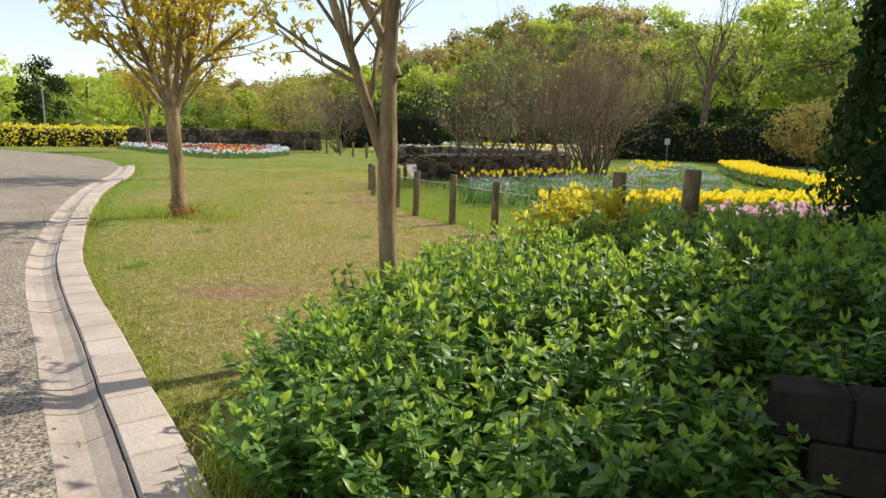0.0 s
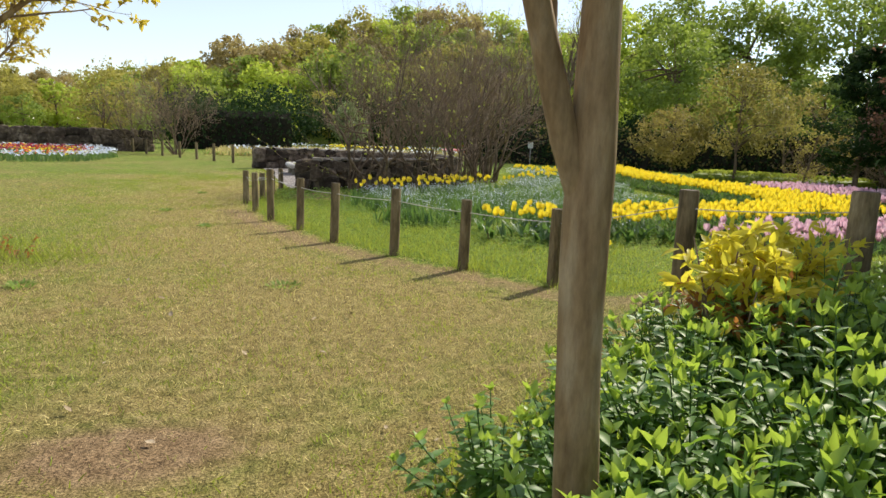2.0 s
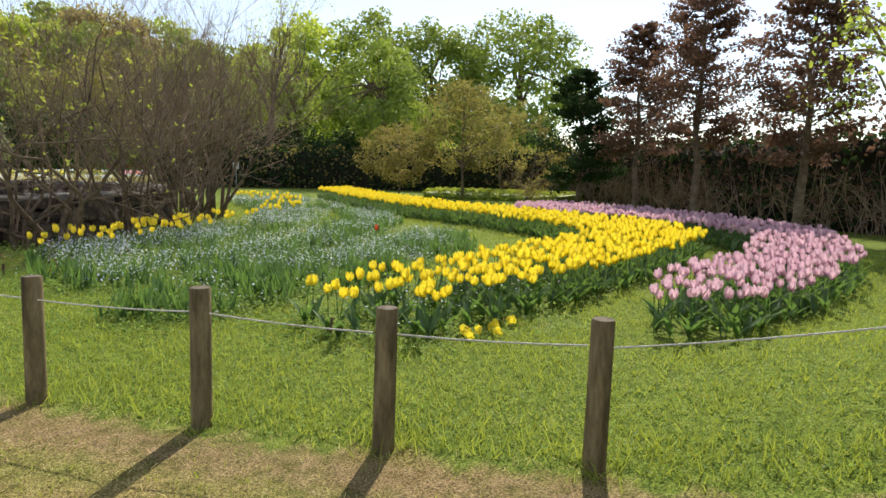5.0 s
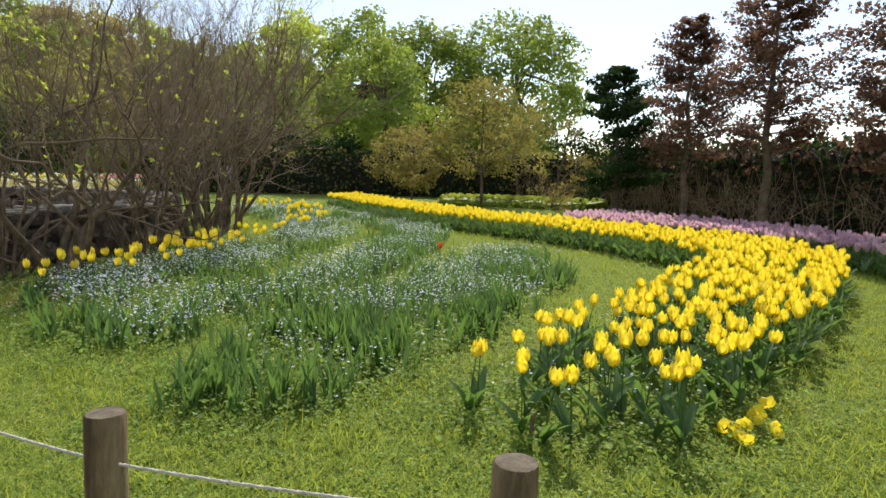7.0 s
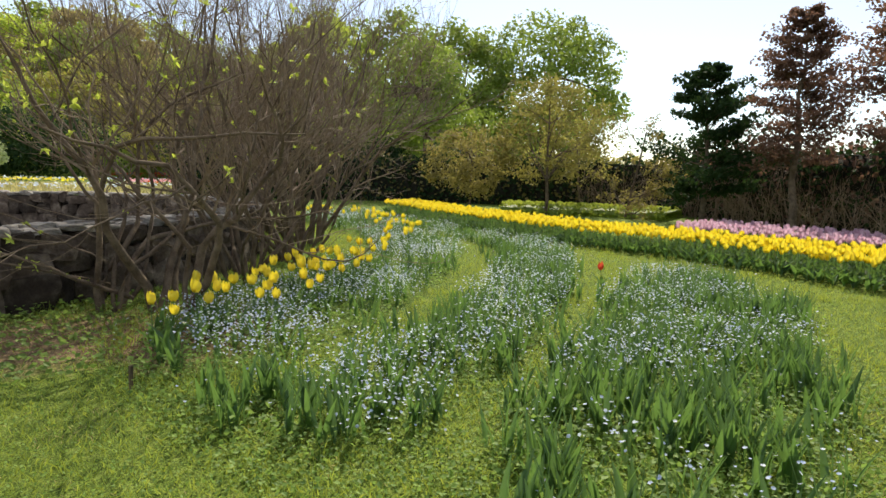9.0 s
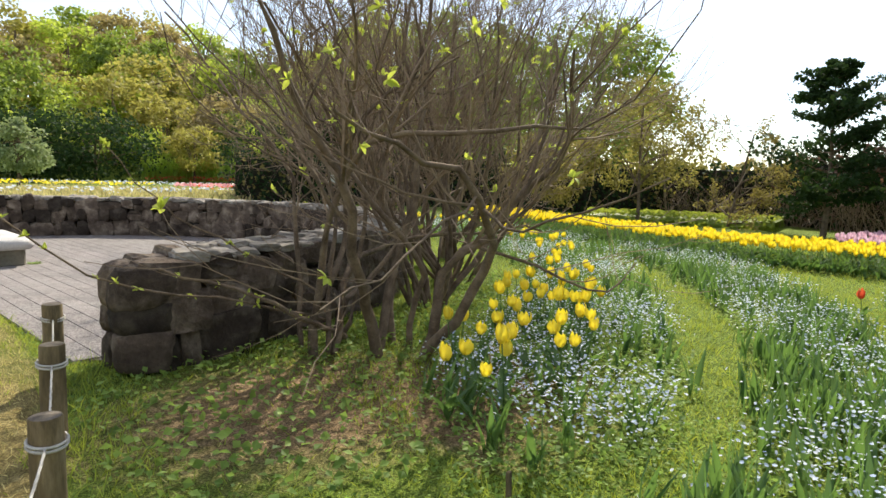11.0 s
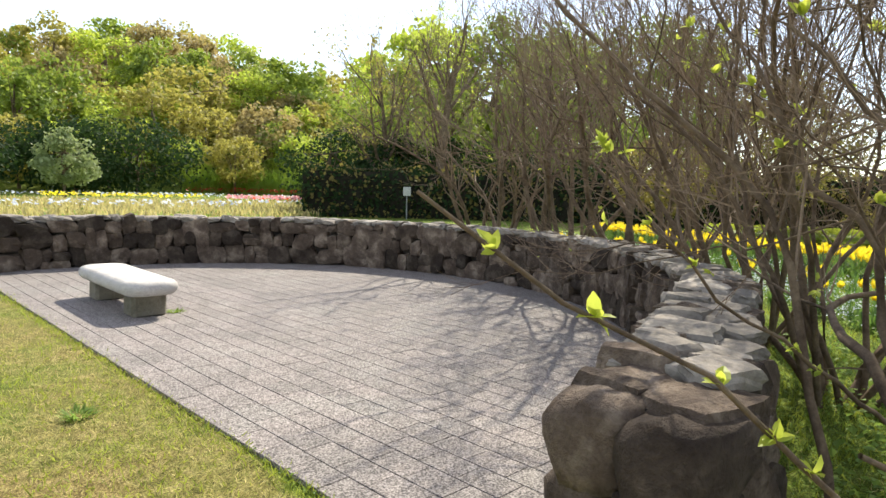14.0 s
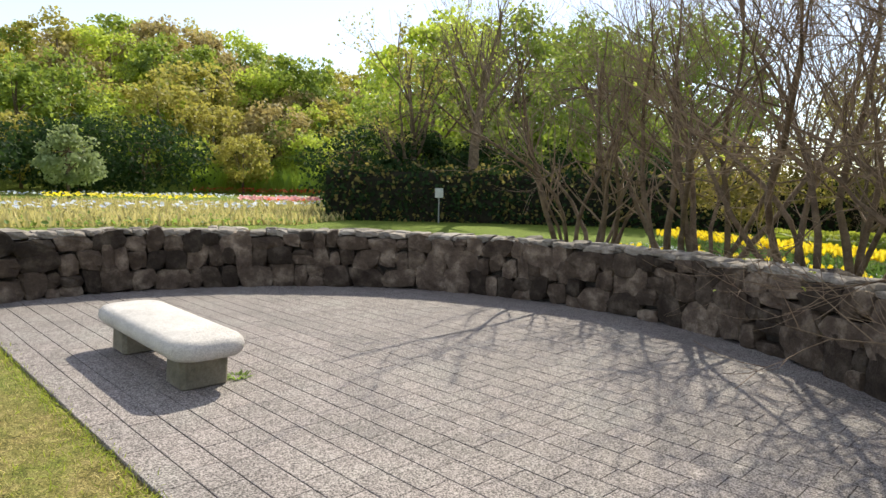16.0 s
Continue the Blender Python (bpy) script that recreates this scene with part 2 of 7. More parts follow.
MAT = {
    "ground": ground_material(),
    "leaf_shrub": leaf_material("shrub_leaf", (0.038, 0.105, 0.027), (0.16, 0.28, 0.06), (0.38, 0.62, 0.065), 0.48, 0.32, 0.45),
    "leaf_young": leaf_material("young_shrub_leaf", (0.16, 0.28, 0.05), (0.30, 0.42, 0.07), (0.55, 0.72, 0.09), 0.42, 0.4, 0.45),
    "leaf_gold": leaf_material("golden_leaf", (0.42, 0.40, 0.04), (0.62, 0.54, 0.06), (0.95, 0.86, 0.08), 0.5, 0.45),
    "leaf_amber": leaf_material("amber_leaf", (0.36, 0.30, 0.045), (0.56, 0.46, 0.07), (0.85, 0.70, 0.10), 0.5, 0.45),
    "leaf_bud": leaf_material("bud_leaf", (0.26, 0.34, 0.05), (0.42, 0.48, 0.08), (0.72, 0.80, 0.12), 0.5, 0.45),
    "leaf_bronze": leaf_material("bronze_spring_leaf", (0.12, 0.115, 0.035), (0.26, 0.21, 0.06), (0.40, 0.34, 0.09), 0.6, 0.4),
    "leaf_red": leaf_material("reddish_leaf", (0.20, 0.07, 0.03), (0.36, 0.17, 0.05), (0.55, 0.25, 0.06), 0.5, 0.4),
    "leaf_dark": leaf_material("dark_evergreen_leaf", (0.015, 0.035, 0.014), (0.035, 0.065, 0.022), (0.07, 0.13, 0.03), 0.75, 0.2, 0.12),
    "leaf_spring": leaf_material("spring_leaf", (0.18, 0.26, 0.035), (0.40, 0.47, 0.075), (0.60, 0.70, 0.10), 0.55, 0.45, patch=0.25),
    "leaf_mid": leaf_material("mid_green_leaf", (0.075, 0.13, 0.03), (0.18, 0.24, 0.05), (0.36, 0.46, 0.07), 0.55, 0.38, patch=0.25),
    "leaf_olive": leaf_material("olive_spring_leaf", (0.15, 0.15, 0.035), (0.32, 0.28, 0.065), (0.54, 0.50, 0.11), 0.6, 0.4, patch=0.3),
    "leaf_pale": leaf_material("pale_grey_green_leaf", (0.15, 0.20, 0.08), (0.30, 0.36, 0.17), (0.40, 0.48, 0.2), 0.6, 0.35),
    "leaf_olive_dull": leaf_material("dull_olive_leaf", (0.11, 0.11, 0.03), (0.24, 0.215, 0.055), (0.38, 0.34, 0.08), 0.6, 0.4),
    "leaf_russet": leaf_material("russet_needles", (0.085, 0.054, 0.04), (0.19, 0.11, 0.078), (0.28, 0.155, 0.10), 0.65, 0.35, 0.15),
    "leaf_rust_wood": leaf_material("brownish_crown", (0.20, 0.165, 0.075), (0.36, 0.29, 0.13), (0.52, 0.43, 0.17), 0.6, 0.4, patch=0.3),
    "grass": leaf_material("green_grass", (0.045, 0.095, 0.012), (0.35, 0.45, 0.075), (0.52, 0.58, 0.08), 0.6, 0.4, 0.2),
    "straw": leaf_material("straw_grass", (0.11, 0.085, 0.025), (0.90, 0.76, 0.36), (0.66, 0.60, 0.24), 0.7, 0.35, 0.2),
    "stalk": leaf_material("flower_stalks_and_blades", (0.022, 0.062, 0.022), (0.105, 0.19, 0.06), (0.24, 0.42, 0.085), 0.42, 0.28, 0.4),
    "cover": leaf_material("low_ground_cover", (0.045, 0.10, 0.02), (0.28, 0.40, 0.09), (0.34, 0.50, 0.10), 0.6, 0.4, 0.25),
    "petal_yellow": leaf_material("yellow_petal", (0.90, 0.68, 0.02), (0.96, 0.86, 0.14), (1.0, 0.84, 0.04), 0.45, 0.45, 0.3),
    "petal_mauve": leaf_material("mauve_petal", (0.58, 0.34, 0.44), (0.88, 0.68, 0.73), (0.84, 0.56, 0.68), 0.45, 0.45, 0.3),
    "petal_blue": leaf_material("pale_blue_petal", (0.40, 0.50, 0.82), (0.80, 0.84, 0.93), (0.80, 0.86, 0.96), 0.5, 0.4, 0.3),
    "petal_red": leaf_material("red_petal", (0.50, 0.05, 0.03), (0.72, 0.12, 0.05), (0.9, 0.15, 0.05), 0.45, 0.4),
    "petal_pink": leaf_material("pink_petal", (0.72, 0.22, 0.30), (0.85, 0.42, 0.45), (0.9, 0.45, 0.5), 0.45, 0.4),
    "petal_dark": leaf_material("maroon_petal", (0.13, 0.02, 0.05), (0.30, 0.05, 0.10), (0.45, 0.06, 0.12), 0.45, 0.4),
    "bark_smooth": rough_material("smooth_pale_bark", [(0.33, (0.17, 0.105, 0.045)), (0.5, (0.31, 0.215, 0.11)), (0.66, (0.44, 0.345, 0.21))], 9.0, 45.0, 0.7, 0.3, 0.008, stretch=4.0),
    "bark_dark": rough_material("dark_bark", [(0.3, (0.095, 0.066, 0.044)), (0.7, (0.28, 0.21, 0.145))], 6.0, 50.0, 0.9, 0.6),
    "twig": rough_material("grey_brown_twigs", [(0.3, (0.20, 0.135, 0.09)), (0.7, (0.42, 0.32, 0.23))], 5.0, 60.0, 0.85, 0.3, 0.005),
    "post": rough_material("weathered_post_wood", [(0.3, (0.08, 0.062, 0.035)), (0.5, (0.20, 0.155, 0.085)), (0.7, (0.32, 0.26, 0.155))], 14.0, 80.0, 0.85, 0.6, 0.008, 0.18, stretch=5.0),
    "post_top": rough_material("post_end_grain", [(0.3, (0.09, 0.072, 0.055)), (0.7, (0.23, 0.195, 0.15))], 18.0, 90.0, 0.9, 0.5, 0.006),
    "rope": rough_material("pale_rope", [(0.3, (0.48, 0.46, 0.42)), (0.7, (0.68, 0.66, 0.62))], 30.0, 200.0, 0.85, 0.3, 0.003),
    "wall_stone": rough_material("brown_wall_stone", [(0.25, (0.05, 0.035, 0.027)), (0.5, (0.125, 0.095, 0.073)), (0.75, (0.34, 0.28, 0.22))], 4.5, 34.0, 0.9, 1.0, 0.05, 0.65),
    "cap_stone": rough_material("grey_cap_stone", [(0.25, (0.20, 0.18, 0.155)), (0.6, (0.38, 0.35, 0.31)), (0.8, (0.50, 0.47, 0.42))], 5.0, 35.0, 0.9, 0.6, 0.02, 0.3),
    "mortar": rough_material("dark_wall_joints", [(0.3, (0.035, 0.03, 0.027)), (0.7, (0.085, 0.075, 0.065))], 6.0, 40.0, 0.95, 0.6),
    "paver": speckled("exposed_aggregate_paver", [(0.3, (0.205, 0.195, 0.188)), (0.5, (0.258, 0.238, 0.232)), (0.7, (0.285, 0.276, 0.264))], 1.1, 0.85, 0.09, 100.0, 0.32, 1.6),
    "paver_bed": rough_material("dark_paver_joints", [(0.3, (0.10, 0.09, 0.075)), (0.7, (0.18, 0.16, 0.135))], 4.0, 60.0, 0.95, 0.5),
    "granite": speckled("pale_granite", [(0.3, (0.48, 0.47, 0.46)), (0.7, (0.68, 0.67, 0.66))], 3.0, 0.7, 0.0, 180.0, 0.7, 1.1),
    "kerb": rough_material("pinkish_kerb_stone", [(0.3, (0.42, 0.36, 0.32)), (0.7, (0.58, 0.51, 0.46))], 1.8, 60.0, 0.85, 0.3, 0.006, 0.08),
    "gutter": rough_material("gutter_concrete", [(0.3, (0.34, 0.29, 0.26)), (0.7, (0.52, 0.46, 0.42))], 1.6, 50.0, 0.9, 0.4, 0.008, 0.06),
    "road": speckled("worn_gravelly_asphalt", [(0.3, (0.19, 0.165, 0.135)), (0.7, (0.30, 0.265, 0.22))], 0.9, 0.92, 0.0, 55.0, 0.3, 1.7),
    # block colour lowered to near-black to carry the deep shade there
    "block": rough_material("shade_darkened_block", [(0.3, (0.02, 0.018, 0.013)), (0.7, (0.052, 0.044, 0.032))], 3.0, 40.0, 0.9, 0.5, 0.012, 0.12),
    "leg_stone": rough_material("rough_leg_stone", [(0.3, (0.15, 0.14, 0.10)), (0.7, (0.32, 0.29, 0.23))], 4.0, 50.0, 0.9, 0.6, 0.012),
    # near-black colour stands in for the shade inside a hedge
    "hedge_core": rough_material("hedge_inner_shade", [(0.3, (0.012, 0.013, 0.008)), (0.7, (0.04, 0.035, 0.022))], 3.0, 20.0, 0.95, 0.8, 0.1),
    "timber": rough_material("weathered_timber", [(0.3, (0.20, 0.15, 0.10)), (0.7, (0.36, 0.29, 0.20))], 4.0, 40.0, 0.85, 0.4),
    "metal": rough_material("grey_painted_metal", [(0.3, (0.30, 0.31, 0.31)), (0.7, (0.42, 0.43, 0.42))], 5.0, 60.0, 0.5, 0.1, 0.002),
    "sign_white": rough_material("pale_sign_board", [(0.3, (0.55, 0.56, 0.54)), (0.7, (0.68, 0.69, 0.67))], 5.0, 60.0, 0.6, 0.1, 0.002),
    "litter": rough_material("dry_leaf_litter", [(0.3, (0.30, 0.22, 0.13)), (0.7, (0.62, 0.53, 0.40))], 20.0, 90.0, 0.8, 0.2, 0.002, 0.3),
}

# ---- building helpers ----
RNG = np.random.default_rng(7)


def mesh_of(name, V, F, material=None, smooth=False):
    """A mesh from a vertex array and a face array (all triangles or all quads)."""
    V, F = np.asarray(V, np.float32), np.asarray(F, np.int32)
    me = bpy.data.meshes.new(name)
    k = F.shape[1]
    me.vertices.add(len(V))
    me.vertices.foreach_set("co", V.ravel())
    me.loops.add(F.size)
    me.loops.foreach_set("vertex_index", F.ravel())
    me.polygons.add(len(F))
    me.polygons.foreach_set("loop_start", np.arange(len(F), dtype=np.int32) * k)
    me.update(calc_edges=True)
    me.polygons.foreach_set("use_smooth", np.full(len(F), smooth))
    if material:
        me.materials.append(MAT[material])
    return me


def bm_mesh(name, bm, material, smooth=False):
    me = bpy.data.meshes.new(name)
    bm.to_mesh(me)
    bm.free()
    me.polygons.foreach_set("use_smooth", np.full(len(me.polygons), smooth))
    me.materials.append(MAT[material])
    return me


def child(name, me, parent, label=""):
    """A part: one mesh object under a thing or under a part."""
    ob = new(name, me)
    ob.parent = parent
    return tagged(ob, label=label)


def empty(name, m, label, category, group="", kind=""):
    ob = new(name)
    ob.empty_display_size = 0.1
    ob.matrix_basis = m
    return tagged(ob, label, category, group, kind)


def unit(a):
    return a / np.maximum(np.linalg.norm(a, axis=-1, keepdims=True), 1e-9)


def axes(along, up, size):
    """Turns whose y lies along, and whose z leans to up."""
    y = unit(along)
    x = unit(np.cross(y, up))
    z = np.cross(x, y)
    return np.stack([x, y, z], axis=-1) * np.asarray(size).reshape(-1, 1, 1)


def strewn(tv, tf, R, T):
    """Copies of a small form (tv, tf), turned by R and set at T."""
    V = np.einsum("nij,kj->nki", R, tv) + T[:, None, :]
    F = tf[None] + (np.arange(len(T)) * len(tv))[:, None, None]
    return V.reshape(-1, 3), F.reshape(-1, tf.shape[1])


def joined(parts):
    Vs, Fs, n = [], [], 0
    for V, F in parts:
        Vs.append(V)
        Fs.append(F + n)
        n += len(V)
    return np.concatenate(Vs), np.concatenate(Fs)


def leaf_form(width, segments=4, droop=0.25, fold=0.3, tip=0.9):
    """A leaf along y of length 1, folded along its midrib."""
    rows = []
    for i in range(segments + 1):
        y = i / segments
        w = width * math.sin(math.pi * min(0.97, 0.06 + 0.91 * y ** tip))
        z = -droop * y * y
        rows += [(-w, y, z + fold * w), (0, y, z), (w, y, z + fold * w)]
    f = []
    for i in range(segments):
        a = 3 * i
        f += [(a, a + 1, a + 4, a + 3), (a + 1, a + 2, a + 5, a + 4)]
    return np.array(rows), np.array(f)


BLADE = (np.array([(-0.5, 0, 0), (0.5, 0, 0), (-0.36, 0.55, 0.06), (0.36, 0.55, 0.06), (-0.06, 1, 0.32), (0.06, 1, 0.32)]) * (0.07, 1, 1), np.array([(0, 1, 3, 2), (2, 3, 5, 4)]))
FLAKE = (np.array([(0, -0.5, 0.0), (0.42, 0, 0.12), (0, 0.5, 0.0), (-0.42, 0, 0.12)]), np.array([(0, 1, 2, 3)]))


def tubes(lines, sides):
    """Tubes round polylines: lines of (points, radii), all with the same number of points."""
    P = np.array([p for p, r in lines], float)
    r = np.array([r for p, r in lines], float)
    n, k = P.shape[:2]
    d = np.gradient(P, axis=1)
    d = unit(d)
    ref = np.where(np.abs(d[..., 2:3]) > 0.9, np.array([1.0, 0, 0]), np.array([0, 0, 1.0]))
    x = unit(np.cross(d, ref))
    y = np.cross(d, x)
    a = np.arange(sides) * 2 * math.pi / sides
    ring = x[:, :, None] * np.cos(a)[:, None] + y[:, :, None] * np.sin(a)[:, None]
    V = P[:, :, None] + ring * r[:, :, None, None]
    i = np.arange(k - 1)[:, None] * sides
    j = np.arange(sides)[None]
    j2 = (j + 1) % sides
    F = np.stack([i + j, i + j2, i + sides + j2, i + sides + j], -1).reshape(-1, 4)
    F = F[None] + (np.arange(n) * k * sides)[:, None, None]
    return V.reshape(-1, 3), F.reshape(-1, 4)


def resample(points, k):
    P = np.asarray(points, float)
    s = np.r_[0, np.cumsum(np.linalg.norm(np.diff(P, axis=0), axis=1))]
    t = np.linspace(0, s[-1], k)
    return np.stack([np.interp(t, s, P[:, c]) for c in range(P.shape[1])], -1)


def smooth_line(points, k):
    """A smooth curve through points, as k points of equal spacing."""
    P = np.asarray(points, float)
    Q = np.r_[[2 * P[0] - P[1]], P, [2 * P[-1] - P[-2]]]
    out = []
    for i in range(1, len(Q) - 2):
        for t in np.linspace(0, 1, 12, endpoint=False):
            a, b, c, d = Q[i - 1], Q[i], Q[i + 1], Q[i + 2]
            out.append(0.5 * (2 * b + (c - a) * t + (2 * a - 5 * b + 4 * c - d) * t * t + (3 * b - a - 3 * c + d) * t ** 3))
    out.append(P[-1])
    return resample(out, k)


def inside(poly, xy):
    """Which of the points lie in a polygon."""
    px, py = xy[:, 0], xy[:, 1]
    res = np.zeros(len(xy), bool)
    n = len(poly)
    for i in range(n):
        (x1, y1), (x2, y2) = poly[i], poly[(i + 1) % n]
        cross = ((y1 > py) != (y2 > py)) & (px < (x2 - x1) * (py - y1) / (y2 - y1 + 1e-12) + x1)
        res ^= cross
    return res


def sown(poly, spacing, rng, jitter=0.45):
    """Points sown in a polygon at about an even spacing."""
    p = np.array(poly)
    lo, hi = p.min(0), p.max(0)
    gx, gy = np.meshgrid(np.arange(lo[0], hi[0], spacing), np.arange(lo[1], hi[1], spacing * 0.87))
    gx = gx + (np.arange(gx.shape[0])[:, None] % 2) * spacing * 0.5
    q = np.stack([gx.ravel(), gy.ravel()], -1)
    q += rng.uniform(-jitter, jitter, q.shape) * spacing
    return q[inside(poly, q)]


def line_distance(line, xy):
    """Distance of points to a polyline."""
    best = np.full(len(xy), 1e9)
    for a, b in zip(line[:-1], line[1:]):
        a, b = np.array(a[:2], float), np.array(b[:2], float)
        u = b - a
        t = np.clip(((xy - a) @ u) / (u @ u), 0, 1)
        best = np.minimum(best, np.linalg.norm(xy - a - t[:, None] * u, axis=1))
    return best


def wavy(xy, scale, seed):
    return np.array([noise.noise(Vector((x * scale, y * scale, seed))) for x, y in xy])


# ---- the plan ----
FENCE = [(3.24, 4.96), (2.87, 6.40), (2.26, 7.85), (1.48, 8.77), (0.79, 9.76), (0.07, 10.85), (-0.4, 12.1), (-0.9, 13.25), (-1.23, 14.65), (-1.5, 16.1), (-1.2, 17.25), (-1.0, 18.4), (-0.8, 19.6)]
RING, RING_R = np.array((0.02, 26.06)), 5.05
WALK_EDGE = [(-0.62, 20.3), (-0.85, 22.9), (-1.02, 24.7), (-1.2, 26.3), (-1.5, 28.9), (-1.72, 31.2)]
BED_NEAR_YELLOW = [(2.5, 11.75), (4.5, 12.15), (7.6, 12.6), (9.6, 13.1), (10.5, 15.2), (11.2, 18.2), (11.3, 21), (12.3, 25.5), (14.5, 32), (16.5, 32.5), (14.2, 26), (13.1, 21), (13.0, 17.5), (12.5, 13.6), (11.2, 11.7), (8.2, 10.9), (5.75, 10.55), (4.2, 10.4), (3.1, 10.35), (2.5, 10.95)]
BED_MAUVE = [(5.1, 9.2), (5.3, 8.6), (7, 8.4), (10.5, 8.8), (14, 10.5), (16, 14), (17, 19.5), (15, 20), (13.6, 19), (13.7, 16), (13.2, 13), (11.8, 11.0), (9, 10.1), (6.2, 9.8)]
BED_STALKS = [(1.1, 13.3), (1.0, 12.8), (1.95, 12.2), (3.1, 12.7), (4.2, 13.0), (7.8, 14.4), (9.0, 16.2), (8.2, 17.0), (6.4, 16.3), (4.35, 15.2), (2.4, 14.4)]
BED_BLUE = [(0.9, 16.0), (0.5, 15.4), (0.9, 14.8), (1.6, 14.4), (2.4, 15.0), (3.2, 15.1), (5.5, 16.3), (8.0, 18.0), (10.0, 19.6), (11.0, 24.0), (12.8, 31.5), (11.6, 31.0), (10.6, 24.5), (9.4, 21.3), (6.4, 18.4), (4.1, 16.85), (1.7, 15.8)]
BED_FAR_YELLOW = [(0.8, 17.5), (0.65, 16.7), (1.5, 16.25), (3.3, 17.0), (5.8, 18.8), (8.7, 21.3), (10.0, 24.5), (11.4, 31), (9.4, 30.5), (8.4, 24.9), (6.2, 21.1), (3.15, 19.1), (1.4, 18.1)]
KERB = [(1.9, -4.6), (1.0, -2.2), (0.35, -0.6), (-0.05, 0.55), (-0.55, 1.34), (-1.05, 2.04), (-1.79, 3.11), (-2.95, 4.75), (-4.1, 6.6), (-6.2, 10.6), (-8.2, 15.0), (-10.2, 20.2), (-13.2, 26.0), (-18.0, 31.5), (-26.0, 37.0), (-36.0, 41.0)]


KERB_LINE = smooth_line(KERB, 170)


def height(x, y):
    """Lie of the land: level near the walk, wooded hill far beyond."""
    d = np.hypot(x - 2, y - 12)
    a = np.arctan2(x - 2, y - 12)
    t = np.clip((d - 85) / 70, 0, 1)
    t = t * t * (3 - 2 * t)
    m = np.clip((5.25 - np.hypot(x - 5.5, y - 3.5)) / 2.2, 0, 1)  # raised shrub bed behind the block edging
    return t * (2.5 + 15 * np.exp(-((np.degrees(a) - 13) / 17) ** 2)) + 0.45 * m * m * (3 - 2 * m) * np.clip((y - 1.25 + 0.368 * (x - 1.7)) / 0.3, 0, 1)


def build_ground():
    def axis(lo, hi, a, b, step):
        mid = np.arange(a, b + step / 2, step)
        def tail(d):
            out, s, p = [], step, 0.0
            while p < d:
                s *= 1.22
                p += s
                out.append(p)
            return np.array(out)
        return np.r_[(a - tail(a - lo))[::-1], mid, b + tail(hi - b)]
    X, Y = axis(-700, 700, -9, 19, 0.22), axis(-700, 700, -3, 34, 0.22)
    gx, gy = np.meshgrid(X, Y)
    xy = np.stack([gx.ravel(), gy.ravel()], -1)
    z = height(xy[:, 0], xy[:, 1]) + 0.012 * wavy(xy, 1.7, 3.0) * (np.hypot(xy[:, 0], xy[:, 1] - 12) < 40)
    kx = np.interp(xy[:, 1], KERB_LINE[:, 1], KERB_LINE[:, 0])
    z = z - 0.13 * ((xy[:, 0] < kx - 0.02) & (xy[:, 0] > kx - 9) & (xy[:, 1] > -4.4) & (xy[:, 1] < 40))
    nx, ny = len(X), len(Y)
    i = (np.arange(ny - 1)[:, None] * nx + np.arange(nx - 1)[None]).ravel()
    me = mesh_of("ground", np.c_[xy, z - 0.012], np.stack([i, i + 1, i + nx + 1, i + nx], -1), "ground", True)
    dry, bare = dryness(xy)
    for key, values in (("dry", dry), ("bare", bare)):
        me.attributes.new(key, "FLOAT", "POINT").data.foreach_set("value", values.astype(np.float32))
    tagged(new("ground", me), "mown lawn with worn straw-coloured patches and green grass", "ground", kind="structure")


def side_of_fence(xy):
    """True where a point lies on the flower beds' side of the rope fence."""
    line = sorted([(y, x) for x, y in FENCE])
    fx = np.interp(xy[:, 1], [p[0] for p in line], [p[1] for p in line])
    return xy[:, 0] > fx


def dryness(xy):
    d = line_distance(FENCE, xy)
    beds = side_of_fence(xy)
    w = wavy(xy, 0.35, 1.0)
    dry = np.where(beds, -0.25, 0.52)
    path = line_distance([(-1.2, 0), (-1.3, 4), (-0.9, 8), (-1.5, 12), (-2.4, 17), (-2.2, 22)], xy)
    dry = dry + np.where(beds, 0, 0.42 * np.exp(-(path / 2.6) ** 2))
    dry = dry - 0.5 * np.exp(-(line_distance(KERB, xy) / 0.7) ** 2) - 0.4 * np.exp(-(np.hypot(xy[:, 0] + 4.2, xy[:, 1] - 9.9) / 1.6) ** 2)
    dry = dry + 0.62 * w - 0.22 * np.clip((xy[:, 1] - 19.5) / 2.5, 0, 1)
    dry = np.where(np.hypot(xy[:, 0], xy[:, 1] - 12) > 45, 0.1, dry)
    bare = np.where(beds, 0.15, 0.75) * np.exp(-((d - 0.35) / 0.42) ** 2) * (xy[:, 1] > 5.5) * (xy[:, 1] < 15)
    bare = bare + 1.15 * np.exp(-(((xy[:, 0] + 1.35) / 0.75) ** 2 + ((xy[:, 1] - 4.55) / 0.42) ** 2))
    bare = bare + 1.05 * np.exp(-(((xy[:, 0] - 0.6) / 1.9) ** 2 + ((xy[:, 1] - 18.3) / 1.4) ** 2))
    for bed, v in ((BED_NEAR_YELLOW, 0.35), (BED_MAUVE, 0.4), (BED_STALKS, 0.3), (BED_BLUE, 0.3), (BED_FAR_YELLOW, 0.3)):
        bare = bare + v * inside(bed, xy)
    return dry, bare


